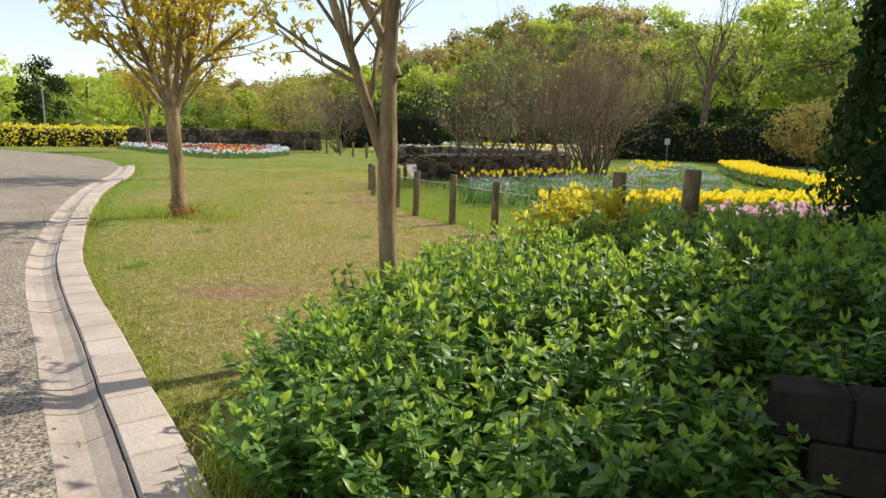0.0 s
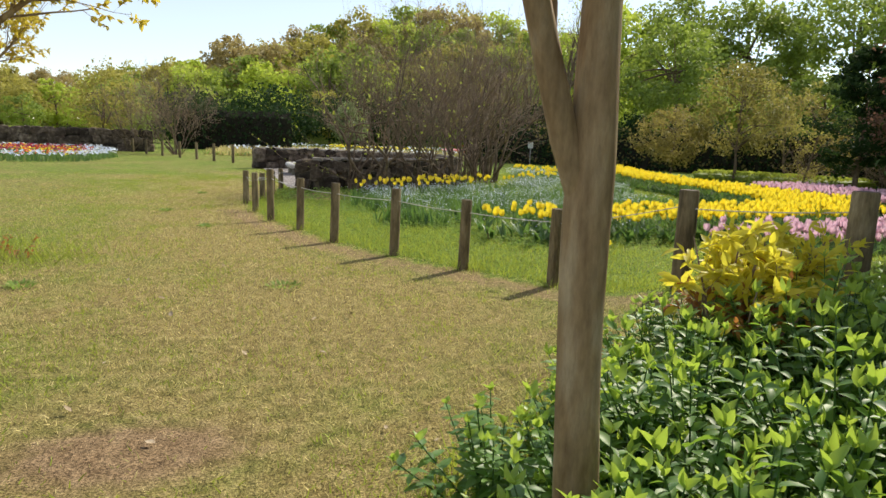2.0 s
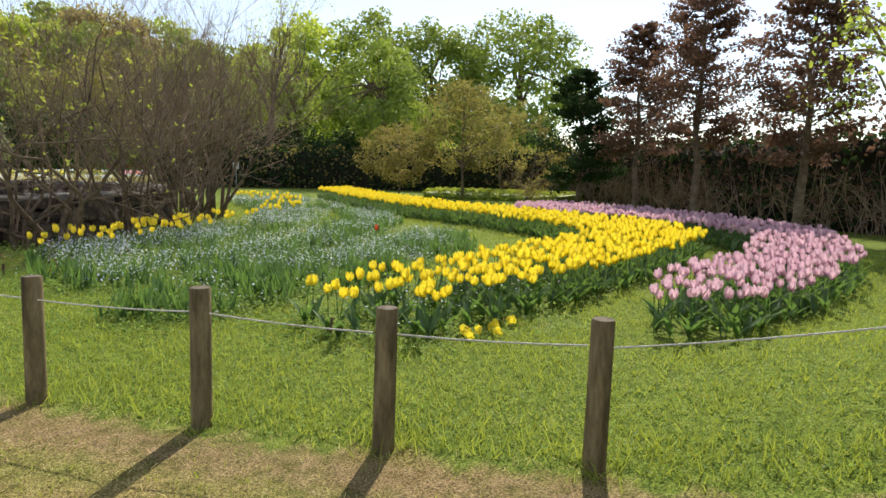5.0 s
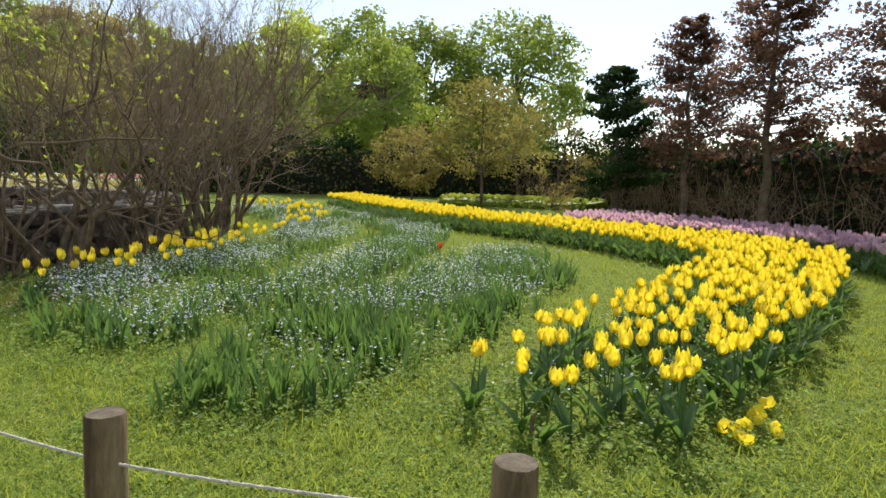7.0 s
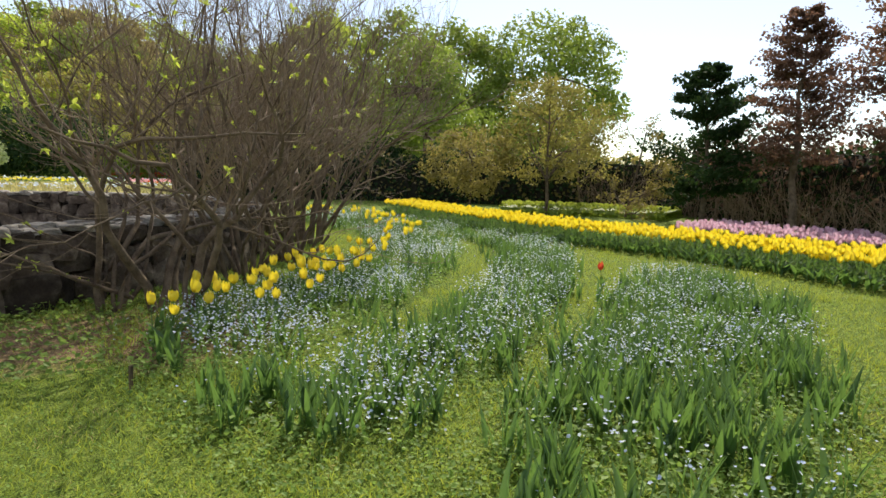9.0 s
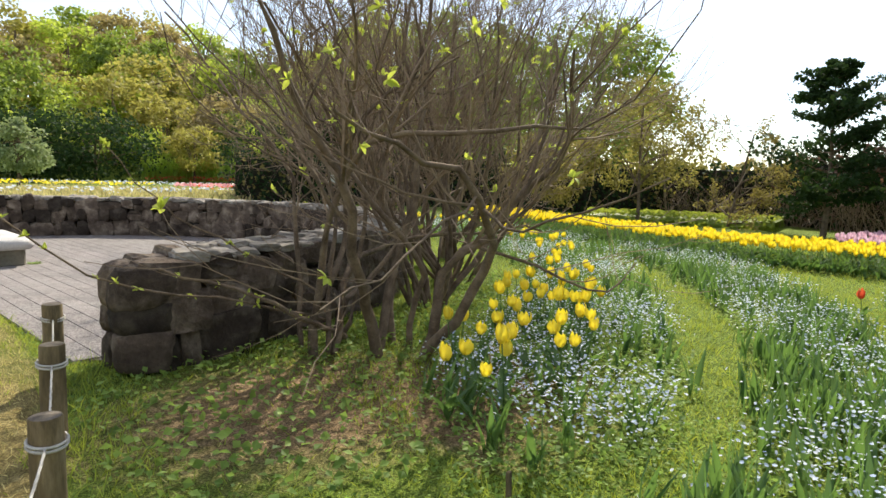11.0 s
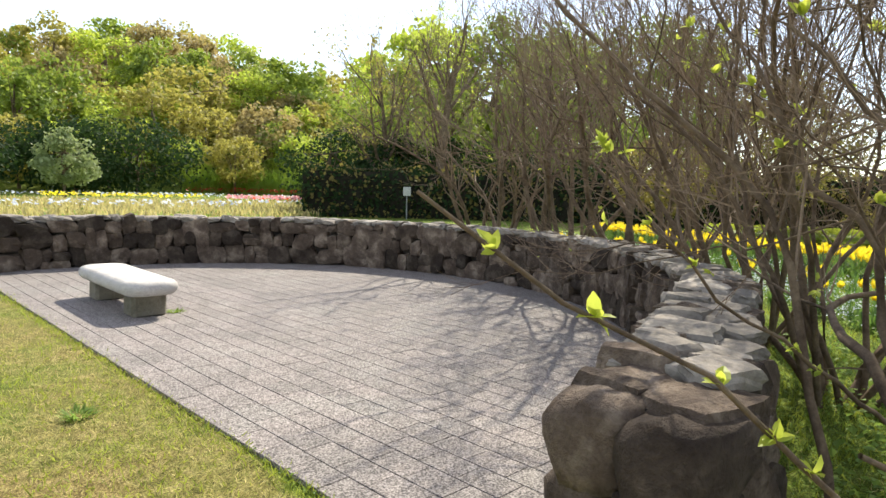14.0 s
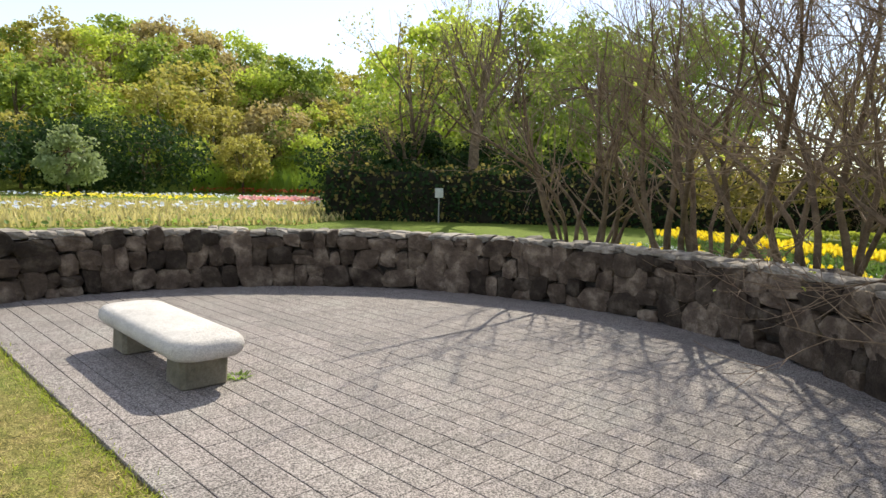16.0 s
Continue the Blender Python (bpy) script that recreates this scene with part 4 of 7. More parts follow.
def bare_bush(name, m, seed, stems, tall, lean, label, big=1.0, dense=(4, 5), forks=(4, 6), gnarl=0.15, twig=0.0034, buds=(110, 4, 0.02, 0.045), low=None, haze=1, first=0.34, shy=0.0):
    """A many-stemmed leafless shrub: crooked spreading stems, arching boughs, a haze of fine upright twigs and a few new leaves."""
    rng = np.random.default_rng(seed)
    thing = empty(name, m, label, "shrub", "bare shrubs round the terrace wall")
    main = []
    turn = m.to_euler().z
    for i in range(stems):
        a = 2 * math.pi * (i + rng.uniform(-0.4, 0.4)) / stems
        t = math.radians(lean[0] + (lean[1] - lean[0]) * ((i * 0.618) % 1.0))
        t *= 1 - shy * max(0.0, math.cos(a + turn - math.radians(118)))  # upright where the terrace lies
        q = 0.24 * big * rng.uniform(0.3, 1.2)
        p = (q * math.cos(a), q * math.sin(a), -0.05)
        line = limb(rng, p, (math.sin(t) * math.cos(a), math.sin(t) * math.sin(a), math.cos(t)), tall * rng.uniform(0.55, 0.8), rng.uniform(0.022, 0.046) * big, 0.010, 13, 0.55, gnarl)
        while shy and not clear_of_terrace(line, m):
            t *= 0.8
            line = limb(rng, p, (math.sin(t) * math.cos(a), math.sin(t) * math.sin(a), math.cos(t)), tall * rng.uniform(0.55, 0.8), rng.uniform(0.022, 0.046) * big, 0.010, 13, 0.55, gnarl)
        main.append(line)
    for line in main:
        child("stem", mesh_of("stem", *tubes([line], 8), "bark_dark", True), thing)
    second = sprout(rng, main, forks, (tall * 0.20, tall * 0.44), (28, 66), 8, 0.6, 0.19, first, 0.46, 0.005)
    if shy:
        second = [line for line in second if clear_of_terrace(line, m)]
    if low:
        # long low shoots leaning out over the wall, set with tufts of new leaves
        for points, rad in low:
            P = smooth_line(points, 12)
            line = (P + rng.normal(size=P.shape) * 0.012, np.linspace(rad, rad * 0.3, 12))
            child("low_bough", mesh_of("low_bough", *tubes([line], 6), "bark_dark", True), thing)
            T, D = tips_of([line], rng, 11, 0.25)
            T, D = np.repeat(T, 6, 0), np.repeat(D, 6, 0)
            tagged(child("new_growth", mesh_of("new_growth", *leaves_at(T, D + (0, 0, 0.6), rng, (0.026, 0.052), LEAF_SMALL), "leaf_bud"), thing, "bright new leaf tufts"), kind="stuff")
    third = sprout(rng, second + main, (forks[0] + haze, forks[1] + haze), (tall * 0.10, tall * 0.24), (20, 60), 5, 0.75, 0.14, 0.3, 0.5, twig)
    if shy:
        third = [line for line in third if clear_of_terrace(line, m)]
    fourth = sprout(rng, third + second, dense, (tall * 0.04, tall * 0.12), (14, 48), 4, 0.7, 0.10, 0.15, 0.5, twig * 0.75)
    tagged(child("branchwork", mesh_of("branchwork", *tubes(second, 6), "bark_dark", True), thing), kind="stuff")
    tagged(child("brushwood", mesh_of("brushwood", *joined([tubes(third, 3), tubes(fourth, 3)]), "twig"), thing), kind="stuff")
    pick = rng.choice(len(fourth), min(len(fourth), buds[0]), replace=False)
    T, D = tips_of([fourth[i] for i in pick], rng, 1, 0.8)
    T, D = np.repeat(T, buds[1], 0), np.repeat(D, buds[1], 0)
    tagged(child("new_leaves", mesh_of("new_leaves", *leaves_at(T, D, rng, buds[2:], LEAF_SMALL), "leaf_bud"), thing), kind="stuff")
    return thing


BUSH = "leafless many-stemmed shrub with dense grey-brown twigs beside the wall"
LOW_SHOOTS = [([(0.0, 0.0, 0.3), (-0.95, -0.38, 0.62), (-1.85, -0.41, 0.84), (-2.27, -0.3, 1.21), (-2.52, -0.16, 1.36), (-2.81, -0.01, 1.57)], 0.013),
              ([(0.2, 0.0, 0.12), (-0.66, -0.37, 0.55), (-1.1, -0.3, 0.75), (-1.45, -0.21, 0.87)], 0.030),
              ([(0.0, 0.1, 0.5), (-0.7, 0.25, 0.95), (-1.25, 0.45, 1.3), (-1.6, 0.6, 1.75)], 0.012)]
bush_near = bare_bush("bare_shrub", pose(1.20, 19.30, 0), 31, 7, 5.6, (8, 46), BUSH + " end", 1.15, (2, 3), (4, 5), 0.27, 0.003, (110, 6, 0.04, 0.075), LOW_SHOOTS, 0, 0.36, 1.0)
bush_e = bare_bush("bare_shrub", pose(1.72, 19.0, 0, 0, 0, 70), 36, 6, 5.8, (10, 54), BUSH + " end", 1.3, (2, 3), (4, 5), 0.27, 0.003, (60, 6, 0.04, 0.075), None, 0, 0.36, 0.9)
bush_b = bare_bush("bare_shrub", pose(3.25, 20.35, 0), 32, 12, 5.6, (8, 46), BUSH, 1.0, (3, 4), (4, 6))
bush_c = bare_bush("bare_shrub", pose(4.75, 21.7, 0), 33, 14, 6.0, (8, 46), BUSH, 1.0, (4, 5), (5, 6), 0.15, 0.0044)
bush_d = bare_bush("bare_shrub", pose(6.45, 24.3, 0), 34, 10, 6.8, (5, 34), "tall open leafless shrub with grey-brown branches behind the wall", 1.6, (3, 4), (4, 5), 0.14, 0.004)
copy_thing(bush_d, pose(6.95, 26.3, 0, 0, 0, 130))
copy_thing(bush_d, pose(6.95, 28.3, 0, 0, 0, 250) @ Matrix.Scale(0.9, 4))


def garden_tree(name, m, seed, trunk, forks, crown, label, leaf="leaf_amber", leaves=5, bark="bark_smooth", leaf_size=(0.05, 0.10), group="crape-bark lawn trees"):
    """A small tree with a smooth forked trunk and a thin crown of new leaves. forks: direction, length, radius of each limb."""
    rng = np.random.default_rng(seed)
    thing = empty(name, m, label, "tree", group)
    P, r = trunk
    P = smooth_line(P, 22)
    r = np.interp(np.linspace(0, 1, 22), np.linspace(0, 1, len(r)), r)
    V, F = tubes([(P, r)], 18)
    a = np.arctan2(V[:, 1], V[:, 0])
    # shallow flutes and burls on the smooth bark
    c = np.repeat(P, 18, 0)
    d = V - c
    k = 1 + 0.07 * np.sin(np.arctan2(d[:, 1], d[:, 0]) * 3 + V[:, 2] * 2.0 + seed) + 0.05 * np.array([noise.noise(Vector(v) * 5) for v in V.tolist()])
    V = c + d * k[:, None]
    child("trunk", mesh_of("trunk", V, F, bark, True), thing)
    main = []
    for start, d, length, rad in forks:
        line = limb(rng, start, d, length, rad, rad * 0.45, 9, 0.25, 0.055)
        main.append(line)
        child("limb", mesh_of("limb", *tubes([line], 10), bark, True), thing)
    second = sprout(rng, main, (5, 7), (crown * 0.35, crown * 0.6), (25, 60), 6, 0.25, 0.10, 0.3, 0.5)
    third = sprout(rng, second + main, (4, 6), (crown * 0.2, crown * 0.36), (25, 60), 5, 0.2, 0.10, 0.25, 0.5)
    fourth = sprout(rng, third, (3, 4), (crown * 0.08, crown * 0.18), (20, 55), 4, 0.15, 0.1, 0.2, 0.6)
    tagged(child("branchwork", mesh_of("branchwork", *tubes(second, 6), bark, True), thing), kind="stuff")
    tagged(child("brushwood", mesh_of("brushwood", *joined([tubes(third, 4), tubes(fourth, 3)]), "twig"), thing), kind="stuff")
    T, D = tips_of(fourth, rng, leaves, 0.3)
    child("crown", mesh_of("crown", *leaves_at(T, D, rng, leaf_size, LEAF_SMALL), leaf), thing, "thin crown of small new leaves")
    return thing


LAWN_TREE = "smooth pale-barked forked tree with golden new leaves"
t1 = garden_tree("lawn_tree", pose(0.30, 3.11, 0), 41,
                 ([(0.03, 0, -0.1), (0.02, 0.0, 0.35), (0.0, 0, 0.8), (-0.01, 0, 1.2), (-0.005, 0.0, 1.5), (0.0, 0.02, 2.1), (0.04, 0.05, 2.9)], (0.092, 0.071, 0.066, 0.073, 0.056, 0.050, 0.042)),
                 [((0.0, 0, 1.30), (-0.30, 0.05, 1.0), 2.2, 0.046), ((-0.16, 0.03, 1.75), (0.10, 0.3, 1.0), 1.6, 0.03), ((0.06, 0.02, 2.0), (-0.42, 0.15, 0.9), 1.7, 0.04), ((0.09, 0.04, 2.6), (0.5, -0.2, 0.8), 1.6, 0.04), ((0.10, 0.05, 2.85), (0.05, 0.5, 0.9), 1.7, 0.045)],
                 2.2, LAWN_TREE + " beside leafy shrubs", leaves=4)
t2 = garden_tree("lawn_tree", pose(-4.22, 9.95, 0), 42,
                 ([(0.02, 0, -0.1), (0, 0, 0.3), (-0.02, 0, 0.9), (-0.04, 0, 1.5), (-0.06, 0, 1.95)], (0.155, 0.12, 0.118, 0.125, 0.12)),
                 [((-0.06, 0, 1.75), (-0.45, 0.1, 1.0), 2.6, 0.06), ((-0.05, 0, 1.85), (-0.12, 0.2, 1.0), 2.9, 0.06), ((-0.04, 0, 1.85), (0.18, -0.1, 1.0), 2.8, 0.06), ((-0.02, 0, 1.7), (0.30, 0.1, 1.0), 2.6, 0.065), ((-0.08, 0, 1.85), (-0.55, -0.25, 0.8), 2.4, 0.045), ((0.15, 0, 2.4), (0.8, 0.1, 0.7), 1.9, 0.04)],
                 2.6, LAWN_TREE + " on the lawn", leaves=14, leaf_size=(0.06, 0.12))
copy_thing(t2, pose(-7.9, 18.3, 0, 0, 0, 150))
copy_thing(t2, pose(-18.2, 38.5, 0, 0, 0, 70))

# ---- leafy shrubs beside the walk ----
LEAF_WIDE = leaf_form(0.235, 4, 0.34, 0.34, 0.85)


def leafy_shrub(seed, tall, radius, stems=28):
    """Stems with opposite pairs of pointed leaves and a whorl of pale young ones on top."""
    rng = np.random.default_rng(seed)
    lines, T, D, U, S, YT, YD = [], [], [], [], [], [], []
    for i in range(stems):
        a, q = rng.uniform(0, 2 * math.pi), radius * math.sqrt(rng.uniform(0.02, 1))
        tip = np.array((q * math.cos(a), q * math.sin(a), tall * rng.uniform(0.72, 1.1) * (1 - 0.35 * (q / radius) ** 2)))
        P = smooth_line([(tip[0] * 0.15, tip[1] * 0.15, -0.03), (tip[0] * 0.6, tip[1] * 0.6, tip[2] * 0.5), tuple(tip)], 7)
        lines.append((P, np.linspace(0.006, 0.0025, 7)))
        turn = rng.uniform(0, 6)
        for t in np.arange(0.25, 0.97, 0.075):
            i_ = t * 6
            k = int(i_)
            p = P[k] + (P[min(k + 1, 6)] - P[k]) * (i_ - k)
            d = unit(P[min(k + 1, 6)] - P[k - 1 if k else 0])
            turn += math.pi / 2 + rng.uniform(-0.4, 0.4)
            for s in (0, math.pi):
                o = np.array((math.cos(turn + s), math.sin(turn + s), 0))
                T.append(p)
                D.append(unit(o + d * rng.uniform(0.1, 1.0) + rng.normal(size=3) * 0.18))
                S.append(rng.uniform(0.05, 0.098) * (1.1 - 0.25 * t))
        n = rng.integers(3, 6)
        for j in range(n):
            b = turn + j * 2 * math.pi / n
            YT.append(tip)
            YD.append(unit(np.array((math.cos(b), math.sin(b), 0)) * rng.uniform(0.25, 0.8) + (0, 0, 1)))
    T, D, YT, YD = map(np.array, (T, D, YT, YD))
    up = unit(rng.normal(size=T.shape) * 0.25 + (0, 0, 1))
    V, F = strewn(*LEAF_WIDE, axes(D, up, S), T)
    V2, F2 = strewn(*LEAF_WIDE, axes(YD, unit(rng.normal(size=YT.shape) * 0.6 + (0, 0, 0.4)), rng.uniform(0.03, 0.075, len(YT))), YT)
    return (mesh_of("stems", *tubes(lines, 5), "stalk", True), mesh_of("leaves", V, F, "leaf_shrub", True), mesh_of("young_leaves", V2, F2, "leaf_young", True))


SHRUB_BED = [(0.0, 0.75), (-0.12, 1.6), (-0.2, 2.6), (-0.02, 3.4), (0.4, 3.95), (1.0, 4.4), (1.8, 4.75), (2.7, 4.9), (4.2, 5.2), (5.2, 4.6), (5.2, 1.0), (3.6, 0.85), (2.5, 1.25), (2.15, 0.95), (1.6, 0.6), (1.25, 0.4), (0.6, 0.35)]


def build_shrubs():
    kinds = [leafy_shrub(60 + i, 0.70, 0.42) for i in range(5)]
    rng = np.random.default_rng(9)
    for x, y in sown(SHRUB_BED, 0.47, rng, 0.3):
        k = rng.integers(0, 5)
        edge = line_distance(SHRUB_BED + SHRUB_BED[:1], np.array([(x, y)]))[0]
        s = (0.72 + 0.42 * min(1.0, edge / 0.7)) * rng.uniform(0.92, 1.1)
        m = pose(x, y, 0.5 * float(height(x, y)), 0, 0, rng.uniform(0, 360)) @ Matrix.Diagonal((1.05, 1.05, s, 1))
        thing = empty("leafy_shrub", m, "low leafy shrub with pointed glossy green leaves in the bed", "shrub", "shrubs in the near bed")
        for n, me in zip(("stemwork", "foliage", "young_growth"), kinds[k]):
            tagged(child(n, me, thing, "pale green young shoots" if n == "young_growth" else ""), kind="stuff")


build_shrubs()

# ---- flower beds ----


def bloom_form(petals, rings, open_=1.0, seed=0):
    """A tulip's cup: separate petals round the axis, of height 1 and about 0.4 in radius."""
    rng = np.random.default_rng(seed)
    V, F = [], []
    for j in range(petals):
        a0 = 2 * math.pi * j / petals
        inner = (1.0 if j % 2 else 0.88) * rng.uniform(0.88, 1.14)
        lift, slack, twist = rng.uniform(0.84, 1.1), rng.uniform(-0.04, 0.16) * open_, rng.uniform(-0.14, 0.14)
        base = len(V)
        for i in range(rings + 1):
            t = i / rings
            r = inner * (0.10 + 0.40 * math.sin(math.pi * min(1, 0.12 + 0.70 * t)) + 0.10 * (open_ - 0.6) * t + slack * t * t)
            half = (0.62 * math.sin(math.pi * (0.18 + 0.72 * t)) + 0.06) * (1.05 if t < 0.85 else 0.62)
            for c in (-1, 0, 1):
                a = a0 + c * half + twist * t
                rr = r * (1.0 if c == 0 else 0.95)
                z = lift * t * (1.0 if c == 0 else 0.93) + rng.uniform(-0.02, 0.02)
                V.append((rr * math.cos(a), rr * math.sin(a), z))
        for i in range(rings):
            for c in range(2):
                q = base + i * 3 + c
                F.append((q, q + 1, q + 4, q + 3))
    # the petals meet at the foot of the cup
    F = np.array(F)
    return np.array(V), np.where((F % (3 * (rings + 1))) == 1, 1, F)


LONG_LEAF = leaf_form(0.13, 5, 0.35, 0.5, 0.7)


def tulip_meshes(seed, tall, petal):
    rng = np.random.default_rng(seed)
    bend = rng.uniform(-0.05, 0.05, 2)
    P = smooth_line([(0, 0, -0.03), (bend[0] * 0.4, bend[1] * 0.4, tall * 0.5), (bend[0], bend[1], tall)], 6)
    stem = mesh_of("stem", *tubes([(P, np.linspace(0.0055, 0.0045, 6))], 6), "stalk", True)
    V, F = bloom_form(6, 4, rng.uniform(0.1, 0.8), seed)
    V = V * (0.095, 0.095, rng.uniform(0.10, 0.135))
    bloom = mesh_of("bloom", V + np.array((*bend, tall - 0.004)), F, petal, True)
    leaves = []
    for j in range(3):
        a = rng.uniform(0, 6.28)
        d = np.array([(math.cos(a) * 0.42, math.sin(a) * 0.42, 1.0)])
        leaves.append(mesh_of("leaf", *strewn(*LONG_LEAF, axes(d, np.array([(-math.cos(a), -math.sin(a), 0.4)]), [rng.uniform(0.22, 0.34)]), np.array([(0, 0, 0.0)])), "stalk", True))
    return stem, bloom, leaves


def build_tulips(bed, spacing, near, petal, color, seed, tall=(0.34, 0.46), thin=None):
    """Tulips over a bed: those near the walk one by one, the others together."""
    rng = np.random.default_rng(seed)
    pts = sown(bed, spacing, rng)
    if thin is not None:
        pts = pts[thin(pts, rng)]
    close = near(pts)
    kinds = [tulip_meshes(seed + i, rng.uniform(*tall), petal) for i in range(9)]
    for x, y in pts[close]:
        stem, bloom, leaves = kinds[rng.integers(0, 9)]
        s = rng.uniform(0.88, 1.1)
        thing = empty("tulip", pose(x, y, 0, rng.uniform(-5, 5), rng.uniform(-5, 5), rng.uniform(0, 360)) @ Matrix.Diagonal((s, s, s, 1)), f"{color} tulip in bloom on a green stalk in the bed", "tulip", f"{color} tulips in the beds")
        child("stem", stem, thing)
        child("bloom", bloom, thing, f"{color} cup-shaped bloom")
        for me in leaves:
            child("leaf", me, thing)
    q = pts[~close]
    n = len(q)
    h = rng.uniform(*tall, n)
    tilt = rng.normal(size=(n, 2)) * 0.06
    top = np.c_[q + tilt * h[:, None], h]
    V, F = bloom_form(6, 2, 0.5, seed)
    R = axes(unit(np.c_[rng.normal(size=(n, 2)), np.zeros(n)]), np.c_[tilt * 2, np.ones(n)], rng.uniform(0.9, 1.15, n))
    parts = strewn(V * (0.100, 0.100, 0.112), F, R, top)
    tagged(new("tulip_blooms", mesh_of("tulip_blooms", *parts, petal, True)), f"mass of {color} tulip blooms filling the curved bed", "tulips", kind="stuff")
    stalk = strewn(np.array([(-0.006, 0, 0), (0.006, 0, 0), (0.006, 0, 1.0), (-0.006, 0, 1.0)]), np.array([(0, 1, 2, 3)]), axes(unit(np.c_[rng.normal(size=(n, 2)), np.zeros(n)]), np.tile((0, 0, 1.0), (n, 1)), np.ones(n)) * np.array((1, 1, 1.0)), np.c_[q, np.zeros(n)])
    stalk[0].reshape(n, 4, 3)[:, 2:, :] = top[:, None, :] + (stalk[0].reshape(n, 4, 3)[:, 2:, :] - np.c_[q, np.ones(n)][:, None, :])
    lq = np.repeat(q, 3, 0)
    a = rng.uniform(0, 6.28, len(lq))
    d = np.c_[np.cos(a) * 0.45, np.sin(a) * 0.45, np.ones(len(a))]
    lv = strewn(*leaf_form(0.13, 3, 0.35, 0.5, 0.7), axes(d, np.c_[-np.cos(a), -np.sin(a), np.full(len(a), 0.4)], rng.uniform(0.2, 0.34, len(a))), np.c_[lq, np.zeros(len(a))])
    tagged(new("tulip_leaves", mesh_of("tulip_leaves", *joined([stalk, lv]), "stalk")), f"green stalks and blades under the {color} tulips", "tulip leaves", kind="stuff")


DISC5 = (np.array([(math.cos(i * 2 * math.pi / 5), math.sin(i * 2 * math.pi / 5), 0.1) for i in range(5)] + [(0, 0, -0.1)]), np.array([(5, i, (i + 1) % 5) for i in range(5)]))


def small_flowers(name, pts, rng, tall, size, petal, label):
    """Many small flowers at points, facing up and about."""
    n = len(pts)
    T = np.c_[pts, rng.uniform(*tall, n)]
    R = axes(unit(np.c_[rng.normal(size=(n, 2)), rng.normal(size=n) * 0.3]), unit(rng.normal(size=(n, 3)) * 0.45 + (0, 0, 1)), rng.uniform(*size, n))
    tagged(new(name, mesh_of(name, *strewn(*DISC5, R, T), petal)), label, "flowers", kind="stuff")


def blades(name, pts, rng, tall, material, label, category, width=1.0, lean=0.35):
    n = len(pts)
    d = np.c_[rng.normal(size=(n, 2)) * lean, np.ones(n)]
    up = np.c_[rng.normal(size=(n, 2)), np.zeros(n)]
    tv = BLADE[0] * (width, 1, 1)
    R = axes(d, up, rng.uniform(*tall, n))
    return tagged(new(name, mesh_of(name, *strewn(tv, BLADE[1], R, np.c_[pts, height(pts[:, 0], pts[:, 1]) - 0.01]), material)), label, category, kind="stuff")


def low_leaves(name, pts, rng, tall, size, material, label):
    n = len(pts)
    T = np.c_[pts, height(pts[:, 0], pts[:, 1]) + rng.uniform(*tall, n)]
    R = axes(unit(np.c_[rng.normal(size=(n, 2)), rng.normal(size=n) * 0.4]), unit(rng.normal(size=(n, 3)) * 0.5 + (0, 0, 1)), rng.uniform(*size, n))
    return tagged(new(name, mesh_of(name, *strewn(*FLAKE, R, T), material)), label, "ground cover", kind="stuff")


